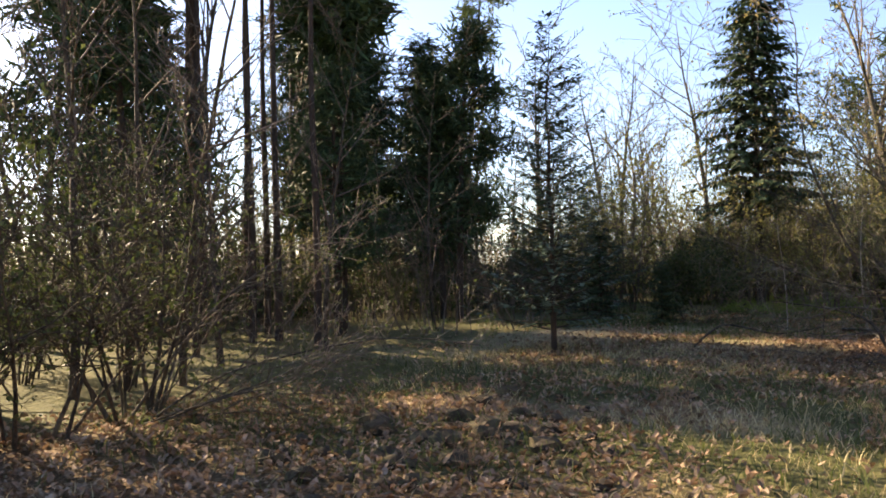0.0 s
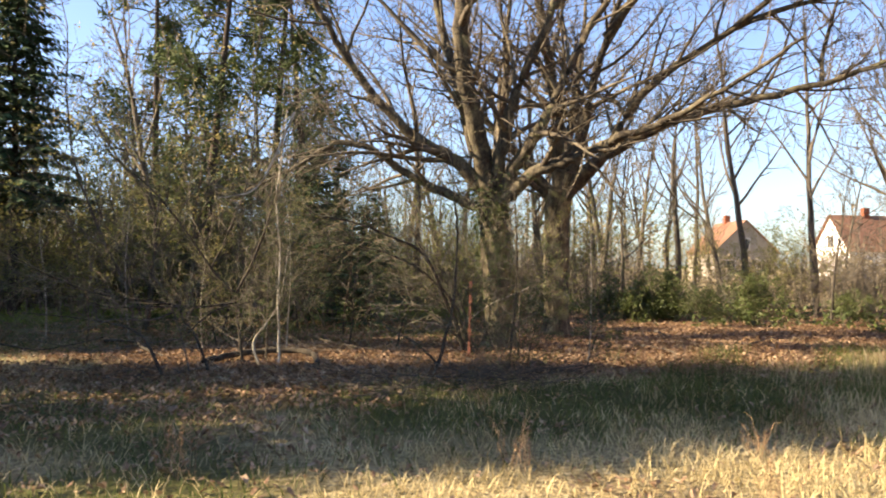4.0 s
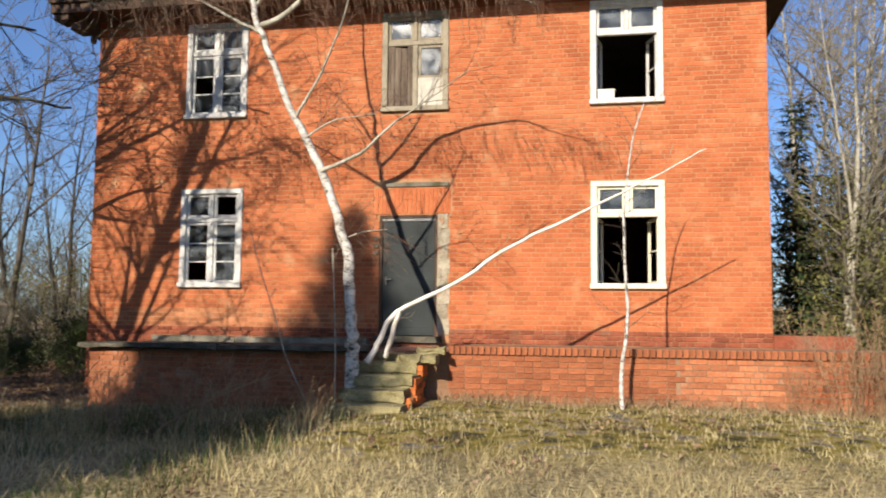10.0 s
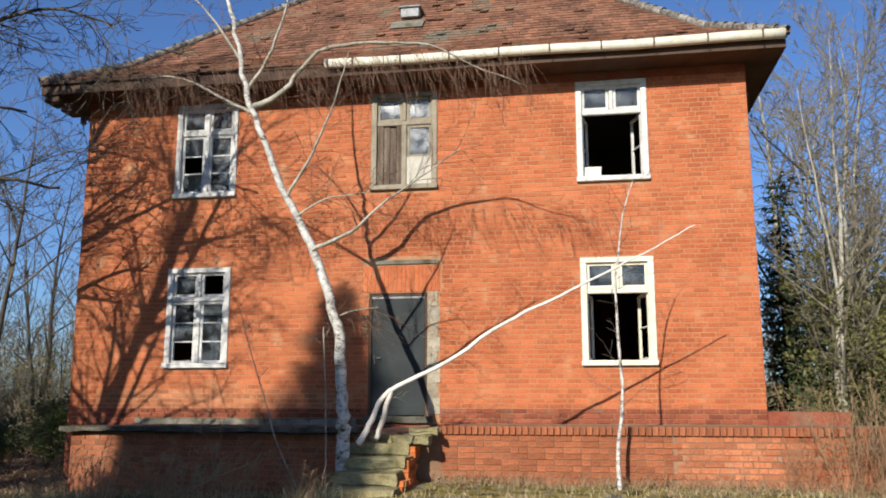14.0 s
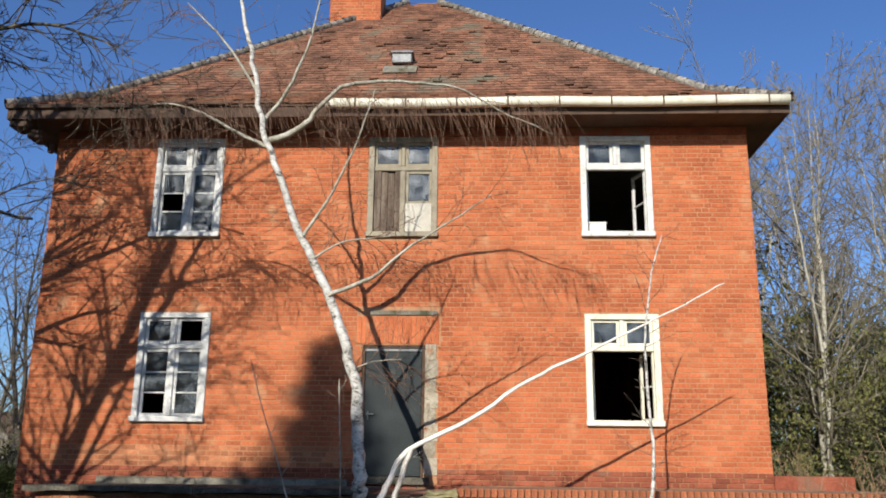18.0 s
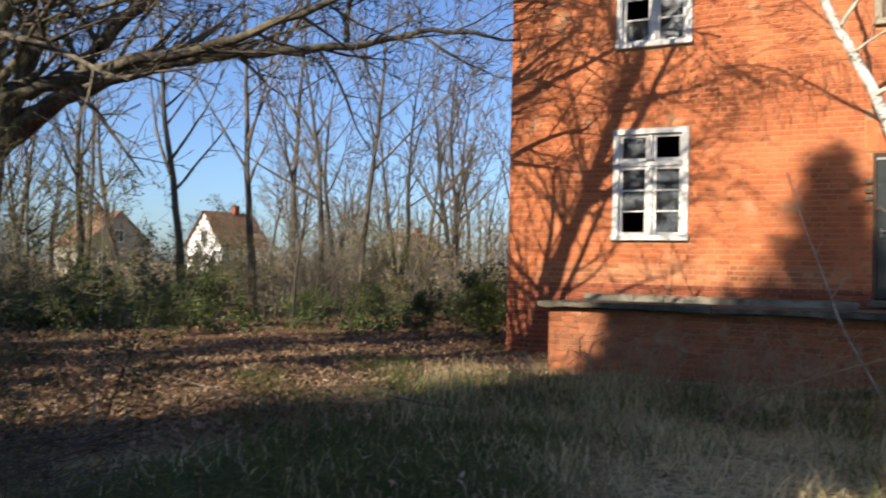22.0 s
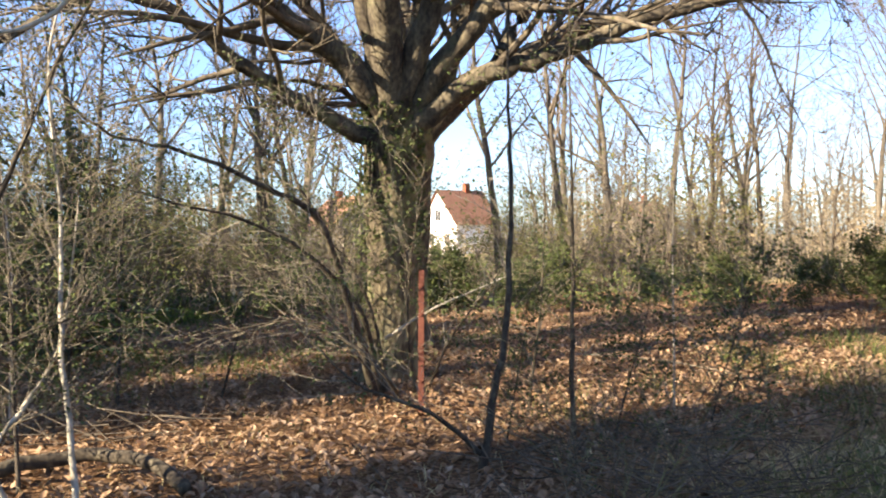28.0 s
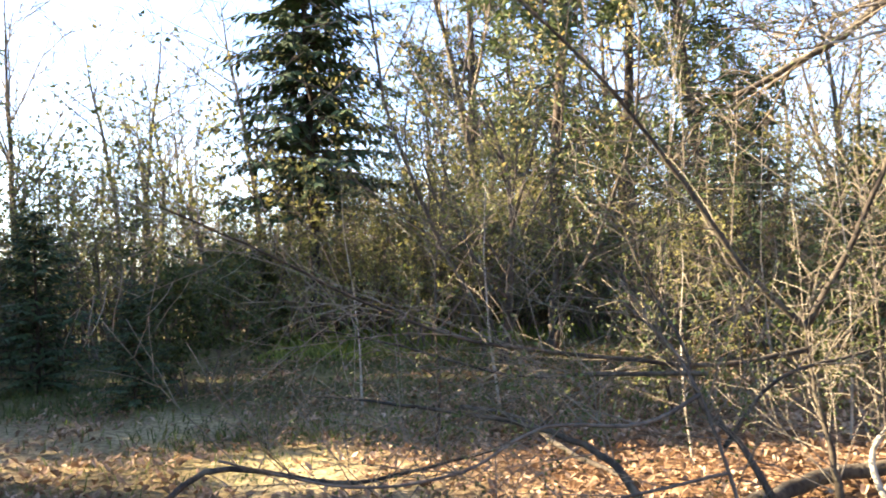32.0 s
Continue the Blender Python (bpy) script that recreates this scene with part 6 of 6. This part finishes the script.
U3 = settle(thin_sapling("leafy_sapling", 143, 1.35, 0.009, "small sapling with fresh green leaves", M_SHRUB, M_DARKBARK, 0.017), -0.6, -9.6)
for x, y, s in ((-0.2, -8.9, 1.1), (-1.1, -10.2, 0.9)):
    place(U3, x, y, rng.uniform(0, 360), s, (rng.uniform(-9, 9), rng.uniform(-9, 9)))
rng = random.Random(94)
BS = shrub("budding_shrub", 95, 1.9, 1.2, 4, "slender shrub with tiny fresh green leaves", M_SHRUB, 0.02, 2, r=0.009, lean=0.8, top=2, kids=(6, 4), wander=0.13, bark=M_OAKBARK)
settle(BS, 0.9, -10.5, 0, 0.6)
place(BS, 0.2, -11.0, 70, 0.62)
place(BS, 0.5, -11.9, 160, 0.5)
for x, y, w, s in ((-4.6, -14.0, 190, 0.9), (-5.0, -11.6, 20, 1.0)):
    place(BS, x, y, w, s)
sprig("arching_shrub", "low shrub of dark arching branches over dead leaves", [
    [(-1.75, -13.7, 0.0), (-1.9, -13.8, 0.29), (-2.03, -13.89, 0.52), (-2.17, -14.01, 0.68), (-2.3, -14.06, 0.98), (-2.43, -14.19, 1.29), (-2.56, -14.29, 1.65), 1.6],
    [(-2.1, -16.95, 0.05), (-2.49, -16.55, 0.4), (-2.6, -15.88, 0.28), (-2.61, -15.38, 0.34), (-2.6, -14.82, 0.5), (-2.65, -14.52, 0.77), 1.4],
    [(-1.6, -14.3, 0.0), (-1.73, -14.47, 0.37), (-1.88, -14.61, 0.54), (-2.08, -14.98, 0.66), (-2.32, -15.54, 0.73), (-2.54, -16.02, 0.77), 1.9],
    [(-2.1, -14.0, 0.85), (-2.26, -14.54, 0.85), (-2.47, -14.95, 0.84), (-2.71, -15.5, 0.99), (-2.95, -16.09, 1.12), 1.0],
    [(-2.05, -13.95, 0.5), (-2.26, -13.58, 0.78), (-2.27, -13.06, 0.91), (-2.27, -12.52, 1.06), (-2.29, -12.06, 1.01), 0.9],
], M_DARKBARK, 0.42, 14, M_SHRUB, r=0.012, category="shrub")
# fallen log
lt = Tubes()
limb((lt, lt, lt, lt), rng, [(-2.55, -13.7, 0.06), (-2.6, -13.48, 0.09), (-2.85, -12.95, 0.13), (-2.72, -12.35, 0.16), (-2.2, -12.2, 0.13), (-1.85, -12.22, 0.05)], 0.05, 0.04, 9, 0)
log = lt.make("fallen_log", M_DARKBARK, None)
tagged(log, "curved fallen log on dead leaves", "log")
lt = Tubes()
limb((lt, lt, lt, lt), rng, [(-6.2, -15.0, 0.06), (-5.0, -14.6, 0.16), (-4.0, -14.4, 0.1), (-3.2, -14.1, 0.04)], 0.03, 0.015, 7, 3, 3, 0.4, level=2, kids=(2, 2))
log2 = lt.make("fallen_branch", M_DARKBARK, None)
tagged(log2, "dark fallen branch in the grass", "branch")
for pts, r in (([(-2.95, -6.2, 0.06), (-1.6, -6.5, 0.1), (0.72, -7.6, 0.06)], 0.022), ([(-4.0, -1.7, 0.05), (-2.6, -3.6, 0.1), (-1.2, -5.8, 0.05)], 0.02), ([(0.2, -5.2, 0.05), (0.9, -5.9, 0.12), (2.0, -6.1, 0.05)], 0.018), ([(-0.2, -11.6, 0.04), (0.3, -11.9, 0.08), (0.9, -11.9, 0.05)], 0.02), ([(-6.0, -3.6, 0.05), (-5.0, -4.2, 0.12), (-3.9, -4.6, 0.05)], 0.03)):
    lt = Tubes()
    limb((lt, lt, lt, lt), rng, [(p[0], p[1], p[2] * 0.6 + gz(p[0], p[1])) for p in pts], r * 0.7, r * 0.3, 6, 3, 3, 0.4, level=2, kids=(2, 2))
    o = lt.make("fallen_branch", M_TWIG, None)
    tagged(o, "pale fallen branch among dead leaves", "branch", "fallen branches")
# rusty post: angle iron with holes
pm = bmesh.new()
add_box(pm, -0.024, 0.024, -0.004, 0.004, 0.0, 1.22, 0.002)
add_box(pm, -0.024, -0.016, 0.004, 0.045, 0.0, 1.22, 0.002)
post = part("iron_post", pm, M_RUST, None)
post.matrix_basis = pose(-2.31, -9.71, -0.03, 0, 1.5, 40)
tagged(post, "rusty red angle-iron post in front of the oak", "post")
for z in (0.3, 0.6, 0.85, 1.08):
    part("bolt", boxes([(-0.012, 0.012, -0.016, -0.004, z - 0.012, z + 0.012)], 0.003), M_RUST, post)
# brush piles in the foreground of the oak clearing
rng = random.Random(93)
for cx, cy, n, rad in ((0.2, -10.4, 70, 1.1), (-0.3, -9.6, 40, 0.8), (0.4, -11.2, 46, 1.0), (1.1, -12.2, 30, 0.8), (-1.6, -14.6, 30, 0.7), (-3.4, -11.6, 18, 0.8)):
    t = Tubes()
    for _ in range(n):
        w, s = rng.random() * 6.28, rng.random() * rad
        p = V((cx + math.cos(w) * s, cy + math.sin(w) * s, gz(cx, cy) + rng.uniform(0.0, 0.12)))
        a = rng.random() * 6.28
        grow((t, t, t, t), rng, p, V((math.cos(a), math.sin(a), rng.uniform(-0.05, 0.35))), rng.uniform(0.4, 1.2), rng.uniform(0.004, 0.009), 1, 2, (3, 3, 2), 0.12, -0.03, 0.5, 0.2, (4, 3, 3, 3))
    o = t.make("brush_pile", M_TWIG, None)
    tagged(o, "heap of fallen twigs on the leaves", "twigs", "brush piles", "stuff")

# ---- far houses ----
def far_house(at, turn, w, d, wall_h, ridge, wall, label, gable_windows=True):
    h = empty("far_house", at, label, "house", "houses beyond the wood")
    h.rotation_euler = (0, 0, radians(turn))
    bm = bmesh.new()
    vs = [bm.verts.new(p) for p in ((-w / 2, 0, 0), (w / 2, 0, 0), (w / 2, 0, wall_h), (0, 0, ridge), (-w / 2, 0, wall_h), (-w / 2, d, 0), (w / 2, d, 0), (w / 2, d, wall_h), (0, d, ridge), (-w / 2, d, wall_h))]
    for f in ((0, 1, 2, 3, 4), (9, 8, 7, 6, 5), (1, 6, 7, 2), (5, 0, 4, 9)):
        bm.faces.new([vs[i] for i in f])
    part("wall", bm, wall, h)
    for s in (-1, 1):
        o = 0.35
        k = (ridge - wall_h) / (w / 2)
        bm = bmesh.new()
        q = [bm.verts.new(p) for p in ((0, -o, ridge + 0.12), (0, d + o, ridge + 0.12), (s * (w / 2 + o), d + o, wall_h - k * o + 0.12), (s * (w / 2 + o), -o, wall_h - k * o + 0.12))]
        fc = bm.faces.new(q)
        bmesh.ops.solidify(bm, geom=[fc], thickness=0.15)
        part("roof", bm, M_FAR_TILE, h)
    part("chimney", boxes([(-0.3, 0.3, d * 0.6, d * 0.6 + 0.7, ridge - 0.8, ridge + 0.9)], 0.02), M_BRICK_DARK, h)
    for x, z in ((-w * 0.24, 1.0), (w * 0.24, 1.0), (-0.05, wall_h + 0.2)):
        win = part("window", boxes([(x - 0.5, x + 0.5, -0.06, 0.04, z, z + 1.3)], 0.02), M_WHITE, h)
        part("pane", boxes([(x - 0.42, x - 0.04, -0.08, -0.05, z + 0.08, z + 1.22), (x + 0.04, x + 0.42, -0.08, -0.05, z + 0.08, z + 1.22)]), M_DARKPANE, win)
    return h


far_house((-57, 55, 0), -12, 6.0, 6.0, 3.4, 6.9, M_RENDER_WHITE, "white gabled house with an orange tile roof")
far_house((-64, 50, 0), 70, 7.0, 9.0, 3.2, 6.6, M_RENDER_GREY, "house with a dark red roof behind trees")
far_house((46, 36, 3.0), -35, 9.0, 11.0, 3.6, 7.6, M_BRICK_DARK, "brick house with a brown tile roof behind the bushes")
far_house((-52, 86, 0), -10, 6.5, 9.0, 3.3, 6.2, M_RENDER_GREY, "beige house behind bare trees")

# ---- distant wood ----
rng = random.Random(201)
fv = Tubes()
for i in range(620):
    w = rng.uniform(0.0, 6.2832)
    R = rng.uniform(62, 95)
    x, y = 2 + R * math.cos(w), -8 + R * math.sin(w)
    if -0.14 < math.atan2(y + 8, x - 2) - 2.33 < 0.12:
        continue
    h = rng.uniform(6, 12)
    z = gz(x, y)
    p, d = V((x, y, z)), V((0, 0, 1))
    fv.add([p, p + V((rng.uniform(-0.4, 0.4), rng.uniform(-0.4, 0.4), h * 0.5)), p + V((rng.uniform(-0.8, 0.8), rng.uniform(-0.8, 0.8), h))], [0.16, 0.1, 0.02], 4)
    for _ in range(26):
        s = rng.uniform(0.25, 0.98)
        q = p + V((0, 0, h * s))
        a = rng.random() * 6.28
        L = rng.uniform(0.8, 2.6) * (1.1 - s * 0.7)
        q2 = q + V((math.cos(a) * L * 0.7, math.sin(a) * L * 0.7, L * rng.uniform(0.3, 0.9)))
        fv.add([q, q.lerp(q2, 0.5) + rand_dir(rng) * 0.15, q2], [0.04, 0.03, 0.012], 3)
tagged(fv.make("far_wood", M_TWIG, None), "distant bare woodland edge", "woods", kind="stuff")
rng = random.Random(202)
spots = []
for i in range(14000):
    w = rng.uniform(0.0, 6.2832)
    R = rng.uniform(44, 74)
    x, y = 2 + R * math.cos(w), -8 + R * math.sin(w)
    tall = 2.2 if 2.2 < w < 2.46 else 4.6
    spots.append((x, y, gz(x, y) + rng.random() ** 1.5 * tall))
tagged(leaf_mesh("far_hedge", spots, 0.15, M_BRUSH, None, rng, 6, False, 0.8), "distant tan and grey scrub", "scrub", kind="stuff")

# ---- undergrowth belt ----
def belt(name, seed, n, w0, w1, r0, r1, h0, h1, bark, leaves, leaf_n, label):
    """A band of thin upright stems with twigs and a few dry leaves, about the clearing."""
    rng2 = random.Random(seed)
    t = Tubes()
    spots2 = []
    for _ in range(n):
        w = radians(rng2.uniform(w0, w1))
        R = rng2.uniform(r0, r1)
        x, y = 3 + R * math.cos(w), -14 + R * math.sin(w)
        low = 0.35 if abs(math.degrees(w) - 133.5) < 5 else 1.0
        h = rng2.uniform(h0, h1) * low * (0.6 + 0.8 * smooth(-0.4, 0.4, noise.noise(V((x * 0.25, y * 0.25, 5.0)))))
        p = V((x, y, gz(x, y) - 0.05))
        q = p + V((rng2.uniform(-0.3, 0.3) * h * 0.5, rng2.uniform(-0.3, 0.3) * h * 0.5, h))
        m = p.lerp(q, 0.5) + rand_dir(rng2) * 0.08 * h
        t.add([p, m, q], [0.012 + 0.004 * h, 0.010, 0.005], 3)
        for _k in range(7):
            s = rng2.uniform(0.15, 1.0)
            a = p.lerp(m, s * 2) if s < 0.5 else m.lerp(q, s * 2 - 1)
            e = a + V((rng2.uniform(-1, 1), rng2.uniform(-1, 1), rng2.uniform(0.1, 1.2))) * (0.2 * h)
            t.add([a, e], [0.007, 0.004], 3)
            if rng2.random() < leaf_n:
                spots2.append(tuple(e))
                spots2.append(tuple(a.lerp(e, 0.6)))
    b = plant(name, (3, -14, 0), label, "undergrowth")
    b["kind"] = "stuff"
    for o in (t.make("stems", bark, b), leaf_mesh("foliage", spots2, 0.06, leaves, b, rng2, 3, False, 0.3)):
        o.matrix_parent_inverse = Matrix.Translation((-3, 14, 0))
        stuff(o)
    return b


belt("undergrowth", 211, 1500, 150, 205, 19, 30, 1.2, 3.6, M_TWIG, M_OLIVE, 0.5, "dense olive-brown undergrowth at the wood edge")
belt("undergrowth", 212, 1500, 205, 262, 15.5, 27, 0.8, 2.6, M_TWIG, M_SHRUB, 0.6, "dense dark undergrowth under the conifers")
belt("undergrowth", 215, 420, 172, 197, 20, 27, 1.6, 3.6, M_TWIG, M_OLIVE, 0.7, "tall olive thicket at the wood edge")
belt("undergrowth", 213, 1700, 104, 150, 25, 40, 0.8, 2.8, M_BRUSHSTEM, M_BRUSH, 0.35, "tan brush behind the bare trees")
belt("bramble_belt", 214, 260, 112, 160, 16, 22, 0.2, 0.7, M_TWIG, M_SHRUB, 0.8, "low dark bramble along the clearing edge")

# ---- ground cover ----
def scatter(name, n, area, keep, build, material, label, category, seed):
    rng2 = random.Random(seed)
    v, f = [], []
    x0, x1, y0, y1 = area
    for _ in range(n):
        x, y = rng2.uniform(x0, x1), rng2.uniform(y0, y1)
        if (1.2 < x < 17.7 and y > -2.3) or (x > -0.3 and y > -0.05) or (5.8 < x < 7.1 and y > -3.95):
            continue
        if rng2.random() > keep(x, y):
            continue
        build(v, f, x, y, gz(x, y), rng2)
    return tagged(mesh_ob(name, v, f, material), label, category, kind="stuff")


def blade(h0, h1, width, lean):
    def make(v, f, x, y, z, r):
        h = r.uniform(h0, h1)
        a = r.random() * 6.28
        c, s = math.cos(a), math.sin(a)
        lx, ly = r.uniform(-lean, lean) * h, r.uniform(-lean, lean) * h
        w = width * r.uniform(0.6, 1.3)
        o = len(v)
        v.extend(((x - c * w, y - s * w, z - 0.01), (x + c * w, y + s * w, z - 0.01), (x + lx * 0.4 + c * w * 0.7, y + ly * 0.4 + s * w * 0.7, z + h * 0.6), (x + lx * 0.4 - c * w * 0.7, y + ly * 0.4 - s * w * 0.7, z + h * 0.6), (x + lx, y + ly, z + h)))
        f.extend(((o, o + 1, o + 2, o + 3), (o + 3, o + 2, o + 4)))
    return make


def dead_leaf(size):
    def make(v, f, x, y, z, r):
        s = size * r.uniform(0.45, 1.5)
        a = r.random() * 6.28
        c, sn = math.cos(a), math.sin(a)
        t = r.uniform(-1.0, 1.0)
        k = r.uniform(-0.2, 0.7)
        o = len(v)
        zz = z + 0.012 + r.random() * 0.035
        pts = ((-0.5, 0, 0), (-0.15, 0.3, k), (0.25, 0.26, k * 0.8), (0.55, 0, 0.1), (0.25, -0.26, k * 0.7), (-0.15, -0.3, k))
        for px, py, pz in pts:
            v.append((x + (c * px - sn * py) * s, y + (sn * px + c * py) * s, zz + (pz + t * px) * s * 0.85))
        f.extend(((o, o + 1, o + 2, o + 3), (o, o + 3, o + 4, o + 5)))
    return make


def near(x, y):
    """Thins cover out with distance from the line walked."""
    d = min(math.hypot(x - a, y - b) for a, b in ((10.5, -14.6), (8.5, -14.3), (6.5, -13.9), (4.5, -14.0), (2.3, -14.9)))
    return 1.0 if d < 7 else max(0.12, 1 - (d - 7) / 14)


scatter("leaf_litter", 125000, (-12, 11, -22, 6), lambda x, y: leaf_zone(x, y) * near(x, y), dead_leaf(0.058), M_LEAF, "brown fallen oak leaves covering the ground", "leaves", 301)
scatter("leaf_litter", 36000, (-8, 12, -22, 0), lambda x, y: (0.15 + leaf_zone(x, y)) * near(x, y) * 0.75, dead_leaf(0.052), M_LEAF_PALE, "pale bleached fallen leaves", "leaves", 302)
scatter("dry_grass", 210000, (-3, 15, -20, -2.3), lambda x, y: (1 - 0.92 * leaf_zone(x, y)) * (1 - 0.95 * moss_zone(x, y)) * (1 - 0.8 * green_zone(x, y)) * near(x, y) * (0.35 + 0.65 * smooth(-0.2, 0.3, noise.noise(V((x * 0.9, y * 0.9, 33))))), blade(0.03, 0.13, 0.0045, 1.3), M_GRASS_DRY, "dry straw-coloured grass", "grass", 303)
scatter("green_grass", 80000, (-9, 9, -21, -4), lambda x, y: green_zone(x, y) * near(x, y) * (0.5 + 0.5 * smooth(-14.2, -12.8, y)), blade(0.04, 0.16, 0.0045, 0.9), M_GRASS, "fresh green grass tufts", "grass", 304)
scatter("woodland_grass", 60000, (-24, -5, -24, -5), lambda x, y: 0.8 * smooth(-0.2, 0.2, noise.noise(V((x * 0.3, y * 0.3, 9.0)))), blade(0.04, 0.15, 0.008, 0.8), M_GRASS, "bright green woodland grass", "grass", 305)
scatter("fresh_grass", 42000, (-24, -11.5, -18, -5), lambda x, y: smooth(-0.15, 0.15, noise.noise(V((x * 0.22, y * 0.22, 19.0)))), blade(0.07, 0.24, 0.010, 0.7), M_GRASS_SUNLIT, "fresh green grass under the trees, brightened as if sunlit", "grass", 312)
scatter("moss_grass", 15000, (4, 15, -8, -2.3), lambda x, y: moss_zone(x, y) * 0.6, blade(0.02, 0.09, 0.004, 0.9), M_GRASS_DRY, "short sparse dry grass on moss", "grass", 306)


scatter("tall_dry_grass", 9000, (0.5, 7.0, -8.2, -3.2), lambda x, y: 0.9 * smooth(-0.05, 0.35, noise.noise(V((x * 1.1, y * 1.1, 51)))) * (0.25 + 0.75 * smooth(-6.6, -4.8, y)), blade(0.14, 0.42, 0.0035, 0.5), M_GRASS_DRY, "tall dry grass before the terrace", "grass", 307)
scatter("wall_foot_weeds", 5200, (6.9, 17, -3.1, -2.3), lambda x, y: smooth(-3.1, -2.35, y), blade(0.05, 0.24, 0.004, 1.1), M_WEED, "brown weeds along the foot of the terrace wall", "weeds", 308)
scatter("terrace_weeds", 1500, (7.2, 17, -2.32, -2.29), lambda x, y: 1.0, blade(0.02, 0.1, 0.004, 0.9), M_WEED, "brown weeds along the foot of the terrace wall", "weeds", 309)
scatter("rank_grass", 11000, (-1.5, 6.5, -9.5, -2.6), lambda x, y: smooth(-0.1, 0.3, noise.noise(V((x * 0.8, y * 0.8, 61)))), blade(0.08, 0.26, 0.004, 0.8), M_GRASS, "rank green grass clumps in the shade of the house", "grass", 310)
scatter("straw_tufts", 9000, (2, 13, -12, -3), lambda x, y: smooth(0.1, 0.4, noise.noise(V((x * 1.3, y * 1.3, 71)))) * (1 - 0.8 * moss_zone(x, y)), blade(0.1, 0.3, 0.004, 0.8), M_GRASS_DRY, "pale straw tufts in the dry grass", "grass", 311)
# dark clods turned up in the near leaf litter
rng = random.Random(407)
for _ in range(60):
    x, y = 4.9 + rng.gauss(0, 1.0), -17.4 + rng.gauss(0, 0.7)
    s = rng.uniform(0.04, 0.13)
    cbm = bmesh.new()
    mat = Matrix.Diagonal((s * rng.uniform(0.8, 1.5), s * rng.uniform(0.8, 1.5), s * rng.uniform(0.5, 0.9), 1))
    for q in bmesh.ops.create_icosphere(cbm, subdivisions=2, radius=1.0, matrix=mat)["verts"]:
        q.co += rand_dir(rng) * s * 0.22
    clod = part("earth_clod", cbm, M_SOIL, None)
    clod.location = (x, y, gz(x, y) + s * 0.15)
    tagged(clod, "dark mossy clod of turned earth on leaves", "clod", "earth clods")


# tall dry weeds
def weed_clump(name, seed, h, n, label):
    rng2 = random.Random(seed)
    root = plant(name, (0, 0, 0), label, "weeds", "dry weeds")
    t, tw = Tubes(), Tubes()
    for _ in range(n):
        a = rng2.random() * 6.28
        s = rng2.random() * 0.25
        grow((t, tw, tw), rng2, V((math.cos(a) * s, math.sin(a) * s, -0.02)), V((rng2.uniform(-0.35, 0.35), rng2.uniform(-0.35, 0.35), 1)).normalized(), h * rng2.uniform(0.5, 1.1), 0.004, 0, 1, (7,), 0.1, 0.0, 0.2, 0.4, (4, 3, 3, 3))
    stuff(t.make("stalk_cluster", M_WEED, root))
    stuff(tw.make("seed_spray", M_WEED, root))
    return root


W1 = settle(weed_clump("dry_weeds", 401, 0.75, 12, "clump of dry brown weeds"), 4.0, -4.6)
W2 = settle(weed_clump("dry_weeds", 402, 1.3, 16, "tall pale dry stalks before the wall"), 12.4, -3.0)
rng = random.Random(77)
for x, y, s in ((11.8, -2.75, 0.5), (12.6, -2.8, 1.0), (13.1, -2.5, 1.2), (12.9, -2.7, 1.0), (13.4, -3.2, 1.1), (12.0, -2.6, 0.6), (13.9, -2.6, 1.2), (13.0, -3.6, 0.8), (12.7, 0.6, 1.1), (12.4, -0.6, 0.8)):
    place(W2, x, y, rng.uniform(0, 360), s)
for x, y, s in ((4.6, -4.2, 1.25), (3.4, -4.9, 1.2), (5.2, -4.8, 1.1), (2.6, -4.6, 1.2), (5.0, -5.6, 0.9), (4.1, -4.0, 1.3), (5.6, -4.1, 1.0), (3.0, -4.1, 1.2), (4.4, -5.0, 1.0), (3.7, -5.6, 0.9), (2.0, -5.2, 1.0), (6.0, -5.0, 0.8), (5.5, -6.2, 0.7), (4.4, -6.4, 0.75), (3.9, -14.5, 0.7), (3.5, -16.1, 0.7), (4.6, -12.3, 0.5), (5.0, -10.6, 0.5), (2.2, -11.5, 0.5), (6.0, -11.4, 0.5), (4.0, -9.2, 0.6), (6.6, -10.2, 0.5), (5.6, -17.0, 0.5), (7.3, -16.0, 0.5), (3.0, -13.1, 0.5), (6.4, -13.0, 0.4), (2.6, -7.4, 0.6), (1.4, -8.4, 0.5)):
    place(W1, x, y, rng.uniform(0, 360), s)
# fallen weedy branch before the ledge, its side shoots standing up
lt = Tubes()
spine = [V((4.11, -5.01, 0.03 + gz(4.1, -5.0))), V((4.5, -5.08, 0.3)), V((4.91, -5.19, 0.46)), V((5.25, -5.24, 0.6)), V((5.6, -5.29, 0.74))]
lt.add(spine, [0.016, 0.013, 0.011, 0.009, 0.006], 5)
for i in range(26):
    s = rng.uniform(0.2, 1.0) * 4
    a = spine[min(int(s), 3)].lerp(spine[min(int(s), 3) + 1], s - min(int(s), 3))
    grow((lt, lt, lt, lt), rng, a, V((rng.uniform(-0.1, 0.9), rng.uniform(-0.5, 0.5), rng.uniform(0.1, 1.0))).normalized(), rng.uniform(0.12, 0.36), 0.006, 2, 3, (5, 5, 4), 0.12, 0.0, 0.45, 0.3, (4, 3, 3, 3))
tagged(lt.make("dead_bramble", M_WEED, None), "dry brown bramble branch lying before the ledge", "branch")
